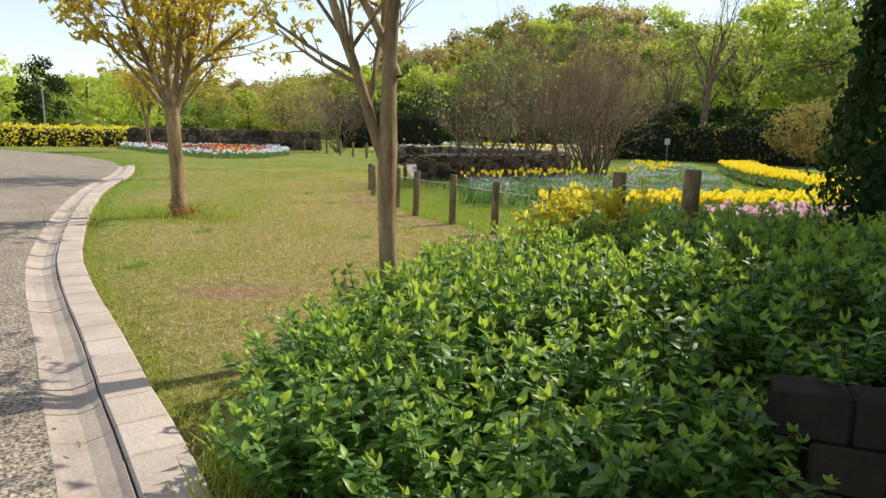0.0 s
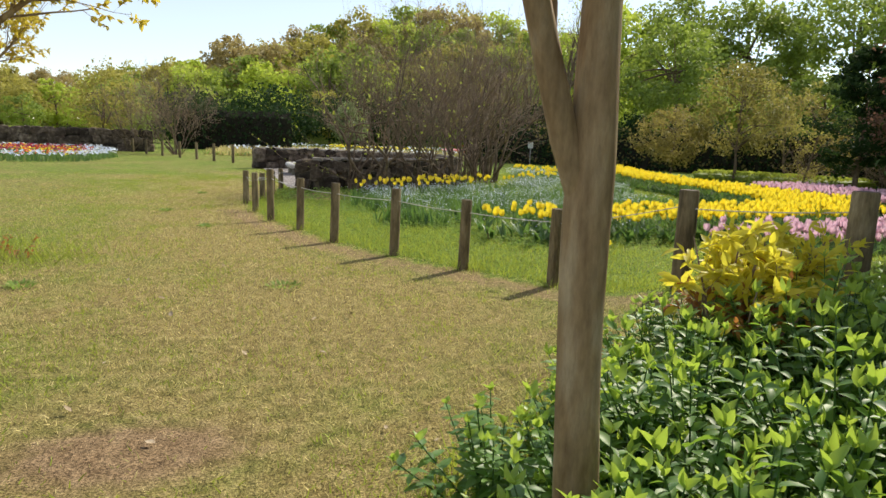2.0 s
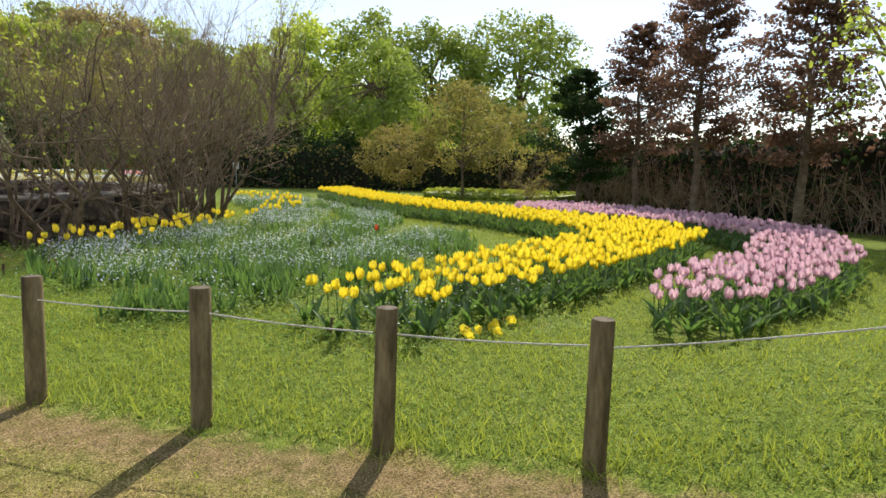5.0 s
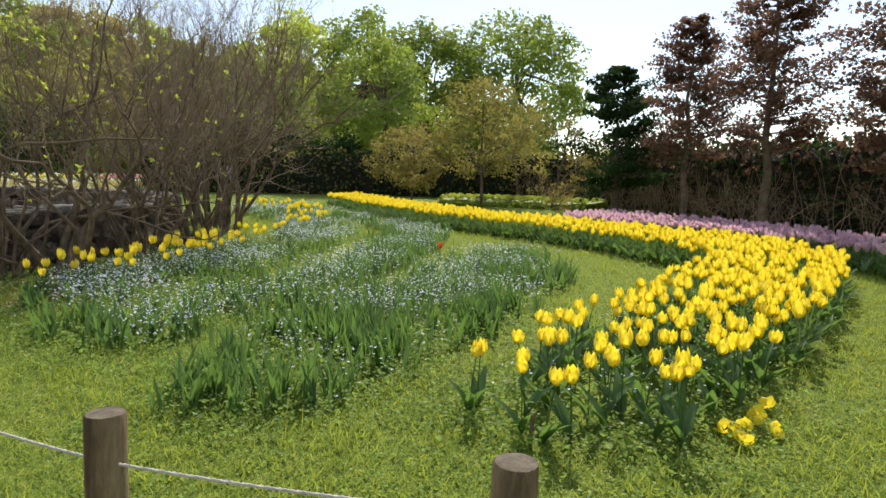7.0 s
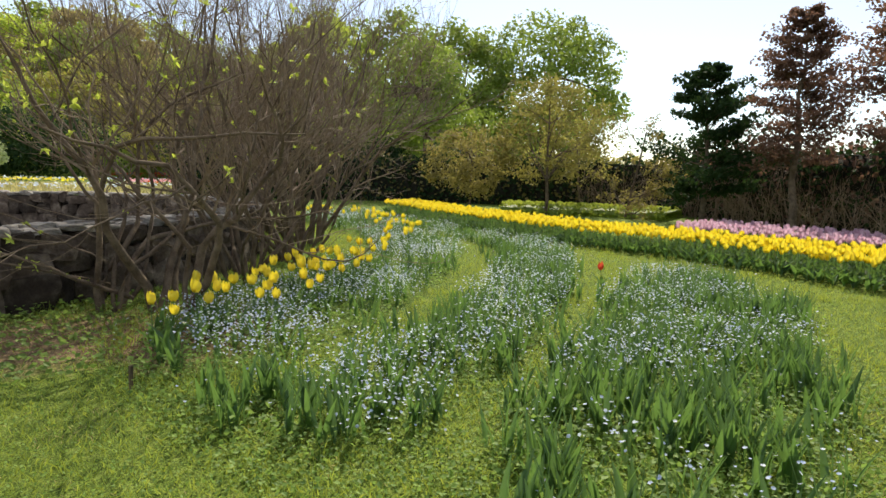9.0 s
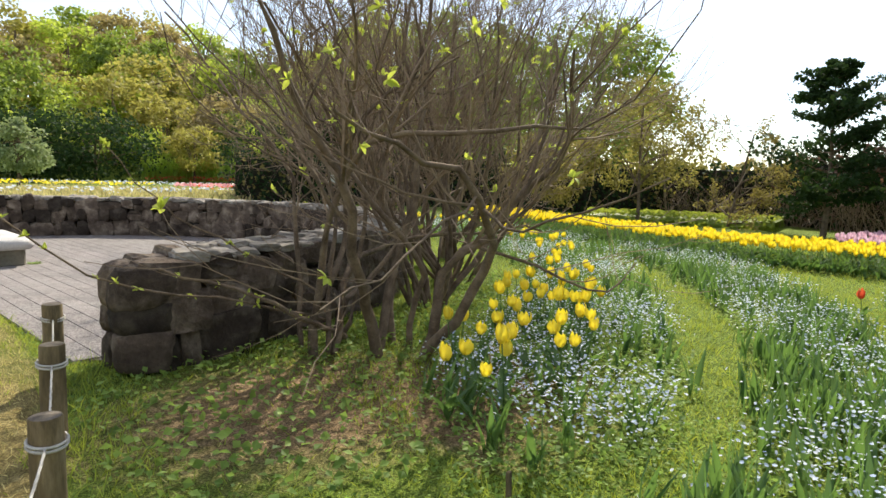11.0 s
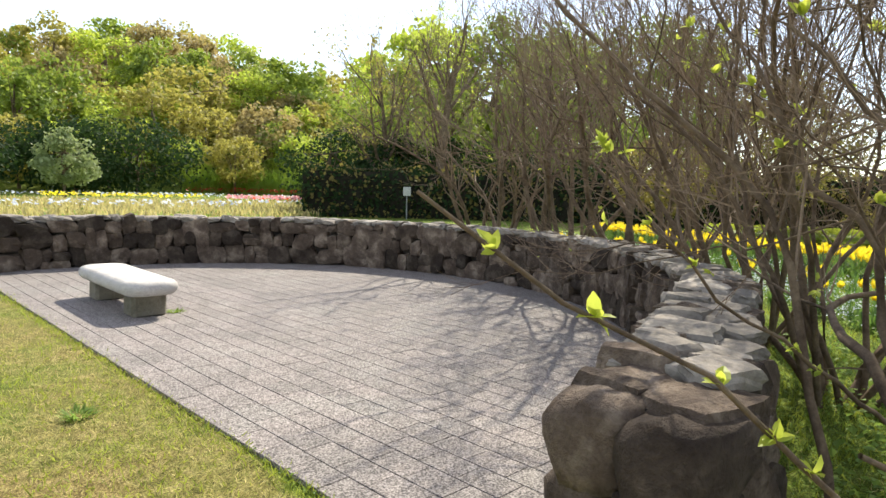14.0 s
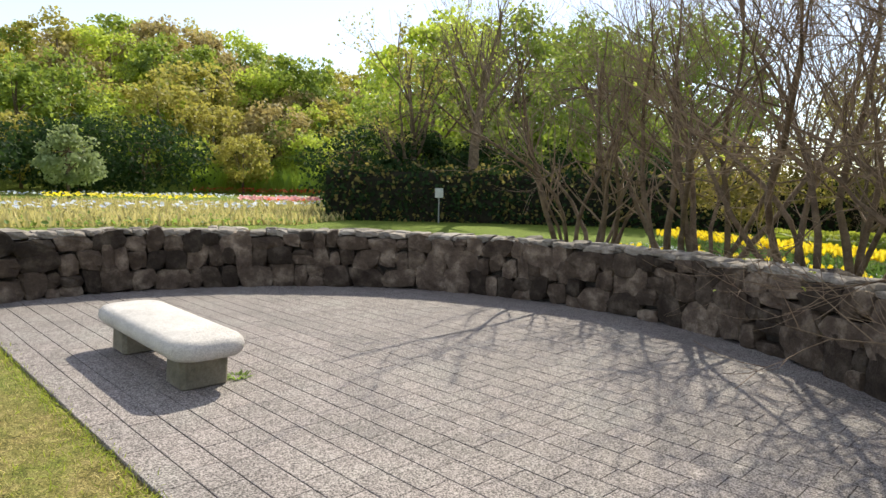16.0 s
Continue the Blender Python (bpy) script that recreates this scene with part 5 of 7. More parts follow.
def build_beds():
    rng = np.random.default_rng(77)
    build_tulips(BED_NEAR_YELLOW, 0.155, lambda p: (p[:, 0] < 5.2) & (p[:, 1] < 13), "petal_yellow", "yellow", 201,
                 thin=lambda p, r: r.random(len(p)) < np.clip(0.36 + (p[:, 0] - 2.6) * 0.12 - 0.2 * (p[:, 1] > 20) + 0.5 * wavy(p, 1.6, 3.0), 0.2, 0.92))
    build_tulips(BED_MAUVE, 0.155, lambda p: (p[:, 0] < 6.3), "petal_mauve", "pale mauve", 202, thin=lambda p, r: r.random(len(p)) < np.where(p[:, 0] < 6.4, 0.42, 0.8))
    left = [(0.85, 17.3), (1.5, 16.95), (3.4, 18.0), (6.0, 20.1), (8.6, 22.6), (10.4, 26), (11.3, 30.5), (9.4, 30.5), (8.4, 24.9), (6.2, 21.1), (3.15, 19.1), (1.4, 18.1)]
    build_tulips(left, 0.19, lambda p: (p[:, 0] < 4.2), "petal_yellow", "golden yellow", 203, thin=lambda p, r: (r.random(len(p)) < np.where(p[:, 1] > 19.8, 0.13, 0.34)) & ((np.hypot(p[:, 0] - RING[0], p[:, 1] - RING[1]) > 8.2) | (p[:, 1] < 22)))
    # pale blue flowers
    for name, bed, step, lush in (("pale_blue_flowers", BED_FAR_YELLOW, 0.042, 0.95), ("pale_blue_flowers", BED_BLUE, 0.046, 0.95), ("pale_blue_flowers", BED_STALKS, 0.045, 1.1), ("pale_blue_flowers", BED_NEAR_YELLOW[:3] + [(7.6, 11.4), (4, 10.5), (2.8, 10.6)], 0.075, 0.35)):
        p = sown(bed, step, rng, 0.6)
        p = p + rng.normal(size=p.shape) * 0.09
        w = wavy(p, 0.8, 5.0)
        keep = rng.random(len(p)) < np.clip(lush * (0.62 + 3.4 * w), 0.03, 1)
        if bed is BED_STALKS:
            keep &= rng.random(len(p)) < np.clip((p[:, 0] - 1.8) / 1.7, 0.08, 1)
        small_flowers(name, p[keep], rng, (0.10, 0.34), (0.007, 0.0145), "petal_blue", "drift of tiny pale blue and white flowers in the bed")
    # headless tulips: bare upright stems over clumps of broad leaves
    for bed, step, tall in ((BED_STALKS, 0.145, (0.28, 0.52)), (BED_BLUE, 0.17, (0.26, 0.48)), (BED_FAR_YELLOW, 0.26, (0.2, 0.38))):
        p = sown(bed, step, rng, 0.6)
        p = p[rng.random(len(p)) < np.clip(0.62 + 1.9 * wavy(p, 1.1, 8.0), 0.08, 1)]
        p = p + rng.normal(size=p.shape) * 0.08
        q = np.repeat(p, 2, 0) + rng.normal(size=(2 * len(p), 2)) * 0.035
        blades("headless_stems", q, rng, tall, "stalk", "bare upright stems of beheaded tulips in the bed", "flower stems", 0.42, 0.07)
        q = np.repeat(p, 4, 0) + rng.normal(size=(4 * len(p), 2)) * 0.03
        a = rng.uniform(0, 6.28, len(q))
        lean = rng.uniform(0.05, 0.3, len(q))
        d = np.c_[np.cos(a) * lean, np.sin(a) * lean, np.ones(len(a))]
        V, F = strewn(*leaf_form(0.075, 4, 0.16, 0.5, 0.7), axes(d, np.c_[-np.cos(a), -np.sin(a), np.full(len(a), 0.4)], rng.uniform(0.17, 0.36, len(a))), np.c_[q, np.zeros(len(a))])
        tagged(new("headless_tulip_leaves", mesh_of("headless_tulip_leaves", V, F, "stalk", True)), "broad upright blue-green leaves of beheaded tulips", "tulip leaves", kind="stuff")
    # low leaf cover under the flowers
    for bed, step in ((BED_STALKS, 0.036), (BED_BLUE, 0.05), (BED_FAR_YELLOW, 0.042), (BED_NEAR_YELLOW[:4] + [(9.6, 11.2)] + BED_NEAR_YELLOW[-5:], 0.06), (BED_MAUVE, 0.09)):
        p = sown(bed, step, rng, 0.7)
        p = p + rng.normal(size=p.shape) * 0.09
        low_leaves("bed_ground_cover", p, rng, (0.01, 0.13), (0.022, 0.055), "cover", "low green leaf cover between the flowers")
    under = [(-0.9, 19.2), (-0.9, 16.9), (0.5, 16.9), (1.0, 17.9), (1.6, 18.4), (3.4, 19.3), (5.5, 21.2), (5.6, 22.2), (3.6, 20.6), (2.4, 20.0), (1.0, 19.7), (0.2, 19.5)]
    p = sown(under, 0.055, rng, 0.7)
    low_leaves("shade_ground_cover", p[rng.random(len(p)) < 0.55], rng, (0.0, 0.13), (0.03, 0.075), "cover", "patchy dark leaf cover under the bare shrubs")


def build_grass():
    rng = np.random.default_rng(55)
    beds = [BED_NEAR_YELLOW, BED_MAUVE, BED_STALKS, BED_BLUE, BED_FAR_YELLOW]
    area = [(-9, 0), (9, 0), (9, 30), (-9, 30)]
    def clear(p):
        ok = ~inside(paving_poly, p)
        kx = np.interp(p[:, 1], KERB_LINE[:, 1], KERB_LINE[:, 0])
        ok &= p[:, 0] > kx + 0.02
        ok &= ~inside(SHRUB_BED, p)
        rr = np.hypot(p[:, 0] - RING[0], p[:, 1] - RING[1])
        ok &= ~((rr > 4.9) & (rr < 5.75) & (p[:, 0] > -0.5) & (p[:, 1] > 20.6))
        return ok
    lawn = sown(area, 0.029, rng, 0.7)
    d = line_distance([(0.3, 0), (-0.6, 2), (-0.6, 10), (-1.3, 14), (-2.1, 18), (-1.9, 22)], lawn)
    lawn = lawn[(d < 7.5) & (rng.random(len(lawn)) < np.clip(1.2 - d / 5.0, 0.10, 1))]
    lawn = lawn[clear(lawn)]
    dry, bare = dryness(lawn)
    w = wavy(lawn, 2.5, 9.0)
    beds_side = side_of_fence(lawn)
    keep = rng.random(len(lawn)) > np.clip(bare * 1.2, 0, 0.93)
    lawn, dry, w, beds_side = lawn[keep], dry[keep], w[keep], beds_side[keep]
    w2 = wavy(lawn, 1.1, 19.0)
    straw = rng.random(len(lawn)) < np.clip(0.18 + dry * 0.75 + 0.7 * w + 0.7 * w2[:len(w)], 0.03, 0.92)
    g = lawn[~straw & ~beds_side]
    blades("lawn_grass", g, rng, (0.018, 0.05), "grass", "short green lawn grass blades", "grass", 2.4, 0.7)
    blades("dry_grass", lawn[straw], rng, (0.014, 0.044), "straw", "short straw-coloured dry lawn grass", "grass", 2.4, 0.9)
    g = lawn[~straw & beds_side]
    blades("bed_grass", g, rng, (0.02, 0.065), "grass", "longer green grass round the flower beds", "grass", 1.8, 0.6)
    low = g[rng.random(len(g)) < 0.55]
    low_leaves("clover_cover", low, rng, (0.0, 0.04), (0.011, 0.026), "cover", "small-leaved clover and weeds in the grass")
    wide = sown([(0.5, 5.4), (15, 5.4), (15, 30), (0.5, 30)], 0.067, rng, 0.7)
    wide = wide[side_of_fence(wide) & clear(wide)]
    for bed in beds:
        wide = wide[~inside(bed, wide)]
    blades("verge_grass", wide, rng, (0.025, 0.07), "grass", "fresh green grass between the flower beds", "grass", 2.6, 0.6)
    low_leaves("verge_clover", wide + rng.normal(size=wide.shape) * 0.03, rng, (0.0, 0.045), (0.012, 0.03), "cover", "small-leaved weeds between the flower beds")
    tall = np.repeat(wide[(wavy(wide, 1.6, 12.0) > 0.12) & (rng.random(len(wide)) < 0.45)], 3, 0)
    blades("verge_tussocks", tall + rng.normal(size=tall.shape) * 0.035, rng, (0.05, 0.13), "grass", "taller grass tussocks between the flower beds", "grass", 0.9, 0.45)
    # fringe of small weeds spilling from the beds over the grass
    sp = sown([(0.4, 9.6), (5.0, 9.6), (5.0, 15.5), (0.4, 17)], 0.036, rng, 0.7)
    near_bed = np.min([line_distance(bed + bed[:1], sp) for bed in beds], axis=0)
    sp = sp[side_of_fence(sp) & (near_bed < 0.75) & (rng.random(len(sp)) < np.clip(0.8 - near_bed + 1.2 * wavy(sp, 1.9, 4.0), 0.02, 1))]
    low_leaves("bed_edge_weeds", sp, rng, (0.0, 0.09), (0.018, 0.042), "cover", "small-leaved weeds spilling from the beds into the grass")
    # taller fringe along the posts, the kerb and the shrubs
    fr = sown([(-2, 5), (4.2, 5), (4.2, 20), (-2, 20)], 0.045, rng, 0.7)
    dd = line_distance(FENCE, fr)
    fr = fr[(dd < 0.5) & side_of_fence(fr) & (rng.random(len(fr)) < 0.6)]
    posts = np.repeat(np.array(FENCE), 60, 0) + rng.normal(size=(60 * len(FENCE), 2)) * 0.11
    blades("fence_grass", np.r_[fr, posts], rng, (0.05, 0.16), "grass", "longer grass growing along the rope fence", "grass", 0.8, 0.45)
    tr = np.array((-4.2, 9.95)) + rng.normal(size=(1500, 2)) * (0.9, 0.5)
    blades("tree_grass", tr, rng, (0.06, 0.2), "grass", "tufts of long grass round the tree", "grass", 0.8, 0.5)
    e = sown([(-0.9, 0.3), (1.2, 0.3), (1.4, 5.8), (-0.6, 5.0)], 0.035, rng, 0.7)
    e = e[(line_distance(SHRUB_BED + SHRUB_BED[:1], e) < 0.32) & ~inside(SHRUB_BED, e)]
    blades("shrub_edge_grass", e, rng, (0.06, 0.22), "grass", "long weedy grass along the shrub bed", "grass", 0.8, 0.5)
    w = np.repeat(resample([(-0.57, 20.0), (-1.62, 30.0)], 700), 2, 0) + rng.normal(size=(1400, 2)) * 0.045 - (0.05, 0)
    blades("terrace_edge_grass", w, rng, (0.03, 0.075), "grass", "ragged grass creeping over the terrace edge", "grass", 1.6, 0.7)
    k = KERB_LINE[(KERB_LINE[:, 1] < 14)]
    k = np.repeat(resample(k, 700), 4, 0) + rng.normal(size=(2800, 2)) * 0.05 + (0.07, 0.02)
    k = k[k[:, 0] > np.interp(k[:, 1], KERB_LINE[:, 1], KERB_LINE[:, 0]) + 0.01]
    blades("kerb_grass", k, rng, (0.03, 0.10), "grass", "ragged grass overhanging the kerb", "grass", 1.0, 0.6)


build_beds()
build_grass()

# ---- trees, hedges and distance ----


def crown_mesh(seed, radius, tall, base, material, flakes=1500, size=0.3, clusters=30, fuzz=0.2, shape=1.0):
    """A crown of many small leaf clumps gathered on the ends of unseen boughs."""
    rng = np.random.default_rng(seed)
    u = rng.normal(size=(clusters, 3))
    u = unit(u) * rng.uniform(0.45, 1.0, (clusters, 1)) ** 0.6
    h = (tall - base) / 2
    z = base + h + u[:, 2] * h * 0.86
    t = np.clip((z - base) / (tall - base), 0, 1)
    wide = radius * np.where(t < 0.35, 0.72 + 0.8 * t, 1.0) * (1 - (shape - 0.3) * np.maximum(0, t - 0.45))
    C = np.c_[u[:, 0] * wide, u[:, 1] * wide, z]
    k = rng.integers(0, clusters, flakes)
    own = rng.uniform(0.6, 1.35, clusters)
    T = C[k] + unit(rng.normal(size=(flakes, 3))) * rng.uniform(0.1, 1, (flakes, 1)) ** 0.45 * 1.75 * (fuzz * radius * own[k])[:, None] * (1, 1, 0.75)
    out = unit(T - (0, 0, base + h * 0.7))
    R = axes(unit(rng.normal(size=(flakes, 3)) + (0, 0, -0.25)), unit(out * 0.8 + rng.normal(size=(flakes, 3)) * 0.6 + (0, 0, 0.5)), rng.uniform(0.55, 1.3, flakes) * size)
    return mesh_of("crown", *strewn(*FLAKE, R, T), material), C


def trunk_mesh(seed, tall, radius, ends, bark="bark_dark"):
    rng = np.random.default_rng(seed)
    k = 7
    P = np.array([(0.05 * rng.normal(), 0.05 * rng.normal(), z) for z in np.linspace(-0.1, tall, k)]) * (1, 1, 1)
    lines = [(P, np.linspace(radius, radius * 0.3, k))]
    for e in ends:
        s = P[rng.integers(2, k - 1)]
        lines.append((smooth_line([tuple(s), tuple((s + e) / 2 + (0, 0, 0.25)), tuple(e)], k), np.linspace(radius * 0.42, radius * 0.08, k)))
    return mesh_of("trunk", *tubes(lines, 7), bark, True)


def leafy_tree(name, x, y, seed, radius, tall, base, material, label, flakes=1500, size=0.3, clusters=30, fuzz=0.2, bark="bark_dark", z=None, group="", shape=1.0, trunk=None):
    thing = empty(name, pose(x, y, float(height(np.float64(x), np.float64(y))) if z is None else z), label, "tree", group)
    crown, C = crown_mesh(seed, radius, tall, base, material, flakes, size, clusters, fuzz, shape)
    rng = np.random.default_rng(seed)
    child("trunk", trunk_mesh(seed, tall * 0.75, trunk or tall * 0.022, C[rng.choice(len(C), 5 if name == "wood_tree" else min(14, len(C)), replace=False)], bark), thing)
    child("crown", crown, thing)
    return thing


def conifer(name, x, y, seed, tall, radius, material, label, bare=0.6, size=0.13, boughs=56, needles=46):
    """A conifer: straight trunk, tiers of boughs hung with tufts."""
    rng = np.random.default_rng(seed)
    thing = empty(name, pose(x, y, 0), label, "tree", "conifers behind the beds")
    trunk = (np.array([(0.06 * rng.normal(), 0.06 * rng.normal(), z) for z in np.linspace(-0.1, tall, 9)]), np.linspace(tall * 0.02, 0.01, 9))
    child("trunk", mesh_of("trunk", *tubes([trunk], 8), "bark_dark", True), thing)
    lines, T = [], []
    for i in range(boughs):
        z = bare + (tall - bare) * (i + rng.uniform(0, 0.9)) / boughs
        a = rng.uniform(0, 6.28)
        t = (z - bare) / (tall - bare)
        l = radius * (1.05 - 0.85 * t ** 1.4) * min(1.0, 0.55 + 2.0 * t) * rng.uniform(0.6, 1.15)
        d = np.array((math.cos(a), math.sin(a), rng.uniform(0.0, 0.45)))
        line = limb(rng, (0, 0, z), d, l, 0.022, 0.004, 5, 0.1, 0.12)
        lines.append(line)
        k = rng.uniform(0.3, 1.0, needles)
        P = np.stack([np.interp(k, np.linspace(0, 1, 5), line[0][:, c]) for c in range(3)], -1)
        T.append(P + rng.normal(size=P.shape) * (0.075 * l + 0.04) * (1, 1, 0.5))
    T = np.concatenate(T)
    tagged(child("boughwork", mesh_of("boughwork", *tubes(lines, 4), "bark_dark"), thing), kind="stuff")
    R = axes(unit(rng.normal(size=T.shape)), unit(rng.normal(size=T.shape) * 0.6 + (0, 0, 1)), rng.uniform(0.6, 1.4, len(T)) * size)
    child("needles", mesh_of("needles", *strewn(*FLAKE, R, T), material), thing)
    return thing


def hedge(name, line, tall, thick, material, label, step=0.10, size=0.15, seed=1, category="hedge", core="hedge_core", extra=None):
    """A hedge along a line: a core, by default near-black for the shade inside, wrapped in small leaves."""
    rng = np.random.default_rng(seed)
    L = smooth_line(line, 60)
    n = unit(np.gradient(L, axis=0))
    side = np.stack([-n[:, 1], n[:, 0]], -1)
    thing = empty(name, pose(*L[0], 0), label, category)
    off = np.array((*L[0], 0))
    prof = [(-0.46, -0.05), (-0.5, 0.4), (-0.46, 0.8), (-0.3, 0.95), (0.3, 0.95), (0.46, 0.8), (0.5, 0.4), (0.46, -0.05)]
    k = len(prof)
    V = np.concatenate([np.c_[L + side * a * (thick - 0.25), np.full(60, b * (tall - 0.1))][:, None] for a, b in prof], 1)
    V = V + 0.12 * np.array([noise.noise_vector(Vector(v) * 0.9) for v in V.reshape(-1, 3).tolist()]).reshape(V.shape)
    i = np.arange(59)[:, None] * k
    j = np.arange(k - 1)[None]
    F = np.stack([i + j, i + j + 1, i + k + j + 1, i + k + j], -1).reshape(-1, 4)
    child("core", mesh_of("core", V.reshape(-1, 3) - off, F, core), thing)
    length = np.linalg.norm(np.diff(L, axis=0), axis=1).sum()
    per = np.array(prof) * (thick, tall)
    seg = np.linalg.norm(np.diff(per, axis=0), axis=1).sum()
    m = int(length * seg / step ** 2)
    t = rng.uniform(0, 59, m)
    p = np.stack([np.interp(t, np.arange(60), L[:, c]) for c in range(2)], -1)
    s = np.stack([np.interp(t, np.arange(60), side[:, c]) for c in range(2)], -1)
    q = resample(per, 200)[rng.integers(0, 200, m)]
    bulge = 1 + 0.12 * np.sin(t * 1.1) + 0.10 * rng.normal(size=m)
    T = np.c_[p + s * (q[:, 0] * bulge)[:, None], q[:, 1] * (1 + 0.05 * np.sin(t * 1.7) + 0.05 * rng.normal(size=m))] - off
    T[:, 2] = np.maximum(T[:, 2], 0.02)
    R = axes(unit(rng.normal(size=(m, 3))), unit(rng.normal(size=(m, 3)) * 0.7 + np.c_[s * np.sign(q[:, :1]), np.full(m, 0.5)]), rng.uniform(0.5, 1.4, m) * size)
    half = rng.random(m) < 0.0 if extra is None else rng.random(m) < extra[1]
    child("leaves", mesh_of("leaves", *strewn(*FLAKE, R[~half], T[~half]), material), thing)
    if half.any():
        child("blossom", mesh_of("blossom", *strewn(*FLAKE, R[half], T[half] * (1, 1, 1.03)), extra[0]), thing)
    return thing


def bare_screen(name, line, tall, seed, count, label):
    """Leafless thicket before the hedge: many thin crossing stems."""
    rng = np.random.default_rng(seed)
    L = smooth_line(line, 60)
    off = np.array((*L[0], 0))
    lines = []
    for i in range(count):
        p = L[rng.integers(0, 60)] + rng.normal(size=2) * 0.35
        d = (rng.normal() * 0.5, rng.normal() * 0.5, 1.0)
        lines.append(limb(rng, np.array((*p, -0.05)) - off, d, tall * rng.uniform(0.5, 1.1), 0.014, 0.004, 6, 0.1, 0.16))
    more = sprout(rng, lines, (4, 6), (tall * 0.2, tall * 0.5), (35, 85), 5, 0.05, 0.16, 0.2, 0.55)
    thing = empty(name, pose(*off), label, "thicket")
    tagged(child("brushwood", mesh_of("brushwood", *joined([tubes(lines, 4), tubes(more, 3)]), "twig"), thing), kind="stuff")


HEDGE_LINE = [(12.5, 48), (19, 43), (24, 38), (26.3, 32), (27.2, 26), (25.0, 20.5), (21.8, 15.5), (20.0, 9.5), (20.5, 2)]
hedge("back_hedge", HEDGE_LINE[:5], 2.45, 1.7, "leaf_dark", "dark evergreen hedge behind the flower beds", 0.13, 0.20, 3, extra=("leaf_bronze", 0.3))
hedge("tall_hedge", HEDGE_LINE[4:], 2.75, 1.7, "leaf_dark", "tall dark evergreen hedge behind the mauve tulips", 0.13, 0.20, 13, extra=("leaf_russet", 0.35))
bare_screen("bare_thicket", [(25.0, 30), (25.6, 26), (23.6, 21), (20.6, 16.0), (18.8, 10)], 2.4, 5, 420, "thicket of thin leafless reddish-brown stems before the hedge")
hedge("grass_bank", [(20.5, 31.0), (22.5, 28), (23.5, 24.5)], 0.42, 3.4, "grass", "low rounded bank of fresh green groundcover", 0.10, 0.12, 4, "ground cover", "leaf_mid")

# trees behind and before the hedge
leafy_tree("green_tree", 52.5, 54.5, 71, 8.2, 19.0, 2.0, "leaf_mid", "large rounded tree in fresh green leaf", 14000, 0.38, 130, 0.12, shape=0.9)
leafy_tree("green_tree", 45.5, 61.0, 171, 7.4, 18.0, 2.0, "leaf_mid", "broad tree in fresh green leaf behind the hedge", 11000, 0.38, 110, 0.12)
leafy_tree("green_tree", 38.0, 61.5, 172, 7.0, 17.5, 1.5, "leaf_mid", "tall dense green tree behind the hedge", 11000, 0.38, 110, 0.12)
leafy_tree("green_tree", 30.5, 63.5, 173, 6.6, 16.5, 1.5, "leaf_spring", "tall tree in fresh green leaf beyond the beds", 7000, 0.46, 70, 0.12)
leafy_tree("green_tree", 43.5, 48.0, 174, 4.6, 8.5, 0.8, "leaf_mid", "low dense green tree behind the hedge", 5000, 0.36, 50, 0.14)
leafy_tree("mid_tree", 26.5, 43.5, 72, 4.2, 11.0, 1.5, "leaf_mid", "dense mid-green tree behind the hedge", 7000, 0.26, 50, 0.16)
leafy_tree("mid_tree", 20.5, 50.5, 73, 4.5, 9.5, 1.0, "leaf_mid", "dense mid-green tree beyond the beds", 7000, 0.26, 50, 0.16)
for x, y, s, r, h in ((17.5, 47.5, 81, 2.2, 4.6), (20.5, 46, 82, 2.4, 4.2), (23.0, 44.0, 83, 2.3, 3.8), (15.0, 50, 84, 2.6, 5.2), (26, 40.5, 85, 2.2, 3.6)):
    leafy_tree("evergreen_shrub", x, y, s, r, h, 0.1, "leaf_dark", "big dark evergreen shrub behind the beds", 3200, 0.22, 40, 0.2, group="dark evergreens", shape=0.6)
conifer("dark_conifer", 20.9, 22.1, 91, 5.4, 2.8, "leaf_dark", "dark green conifer standing at the hedge", 0.8, 0.13, 70, 170)
conifer("russet_conifer", 20.0, 18.9, 92, 6.6, 2.2, "leaf_russet", "open conifer with russet-brown needles and bare lower trunk", 2.0, 0.10, 95, 130)
conifer("russet_conifer", 18.0, 15.6, 93, 7.2, 2.3, "leaf_russet", "open conifer with russet-brown needles and bare lower trunk", 2.2, 0.10, 95, 130)
conifer("russet_conifer", 17.2, 12.3, 94, 6.8, 2.2, "leaf_russet", "open conifer with russet-brown needles and bare lower trunk", 1.8, 0.10, 95, 130)
leafy_tree("pale_trunk_tree", 15.6, 9.6, 95, 2.4, 7.2, 1.4, "leaf_spring", "grey-trunked tree with thin light green new leaves", 1300, 0.13, 40, 0.2, "bark_smooth", trunk=0.17)


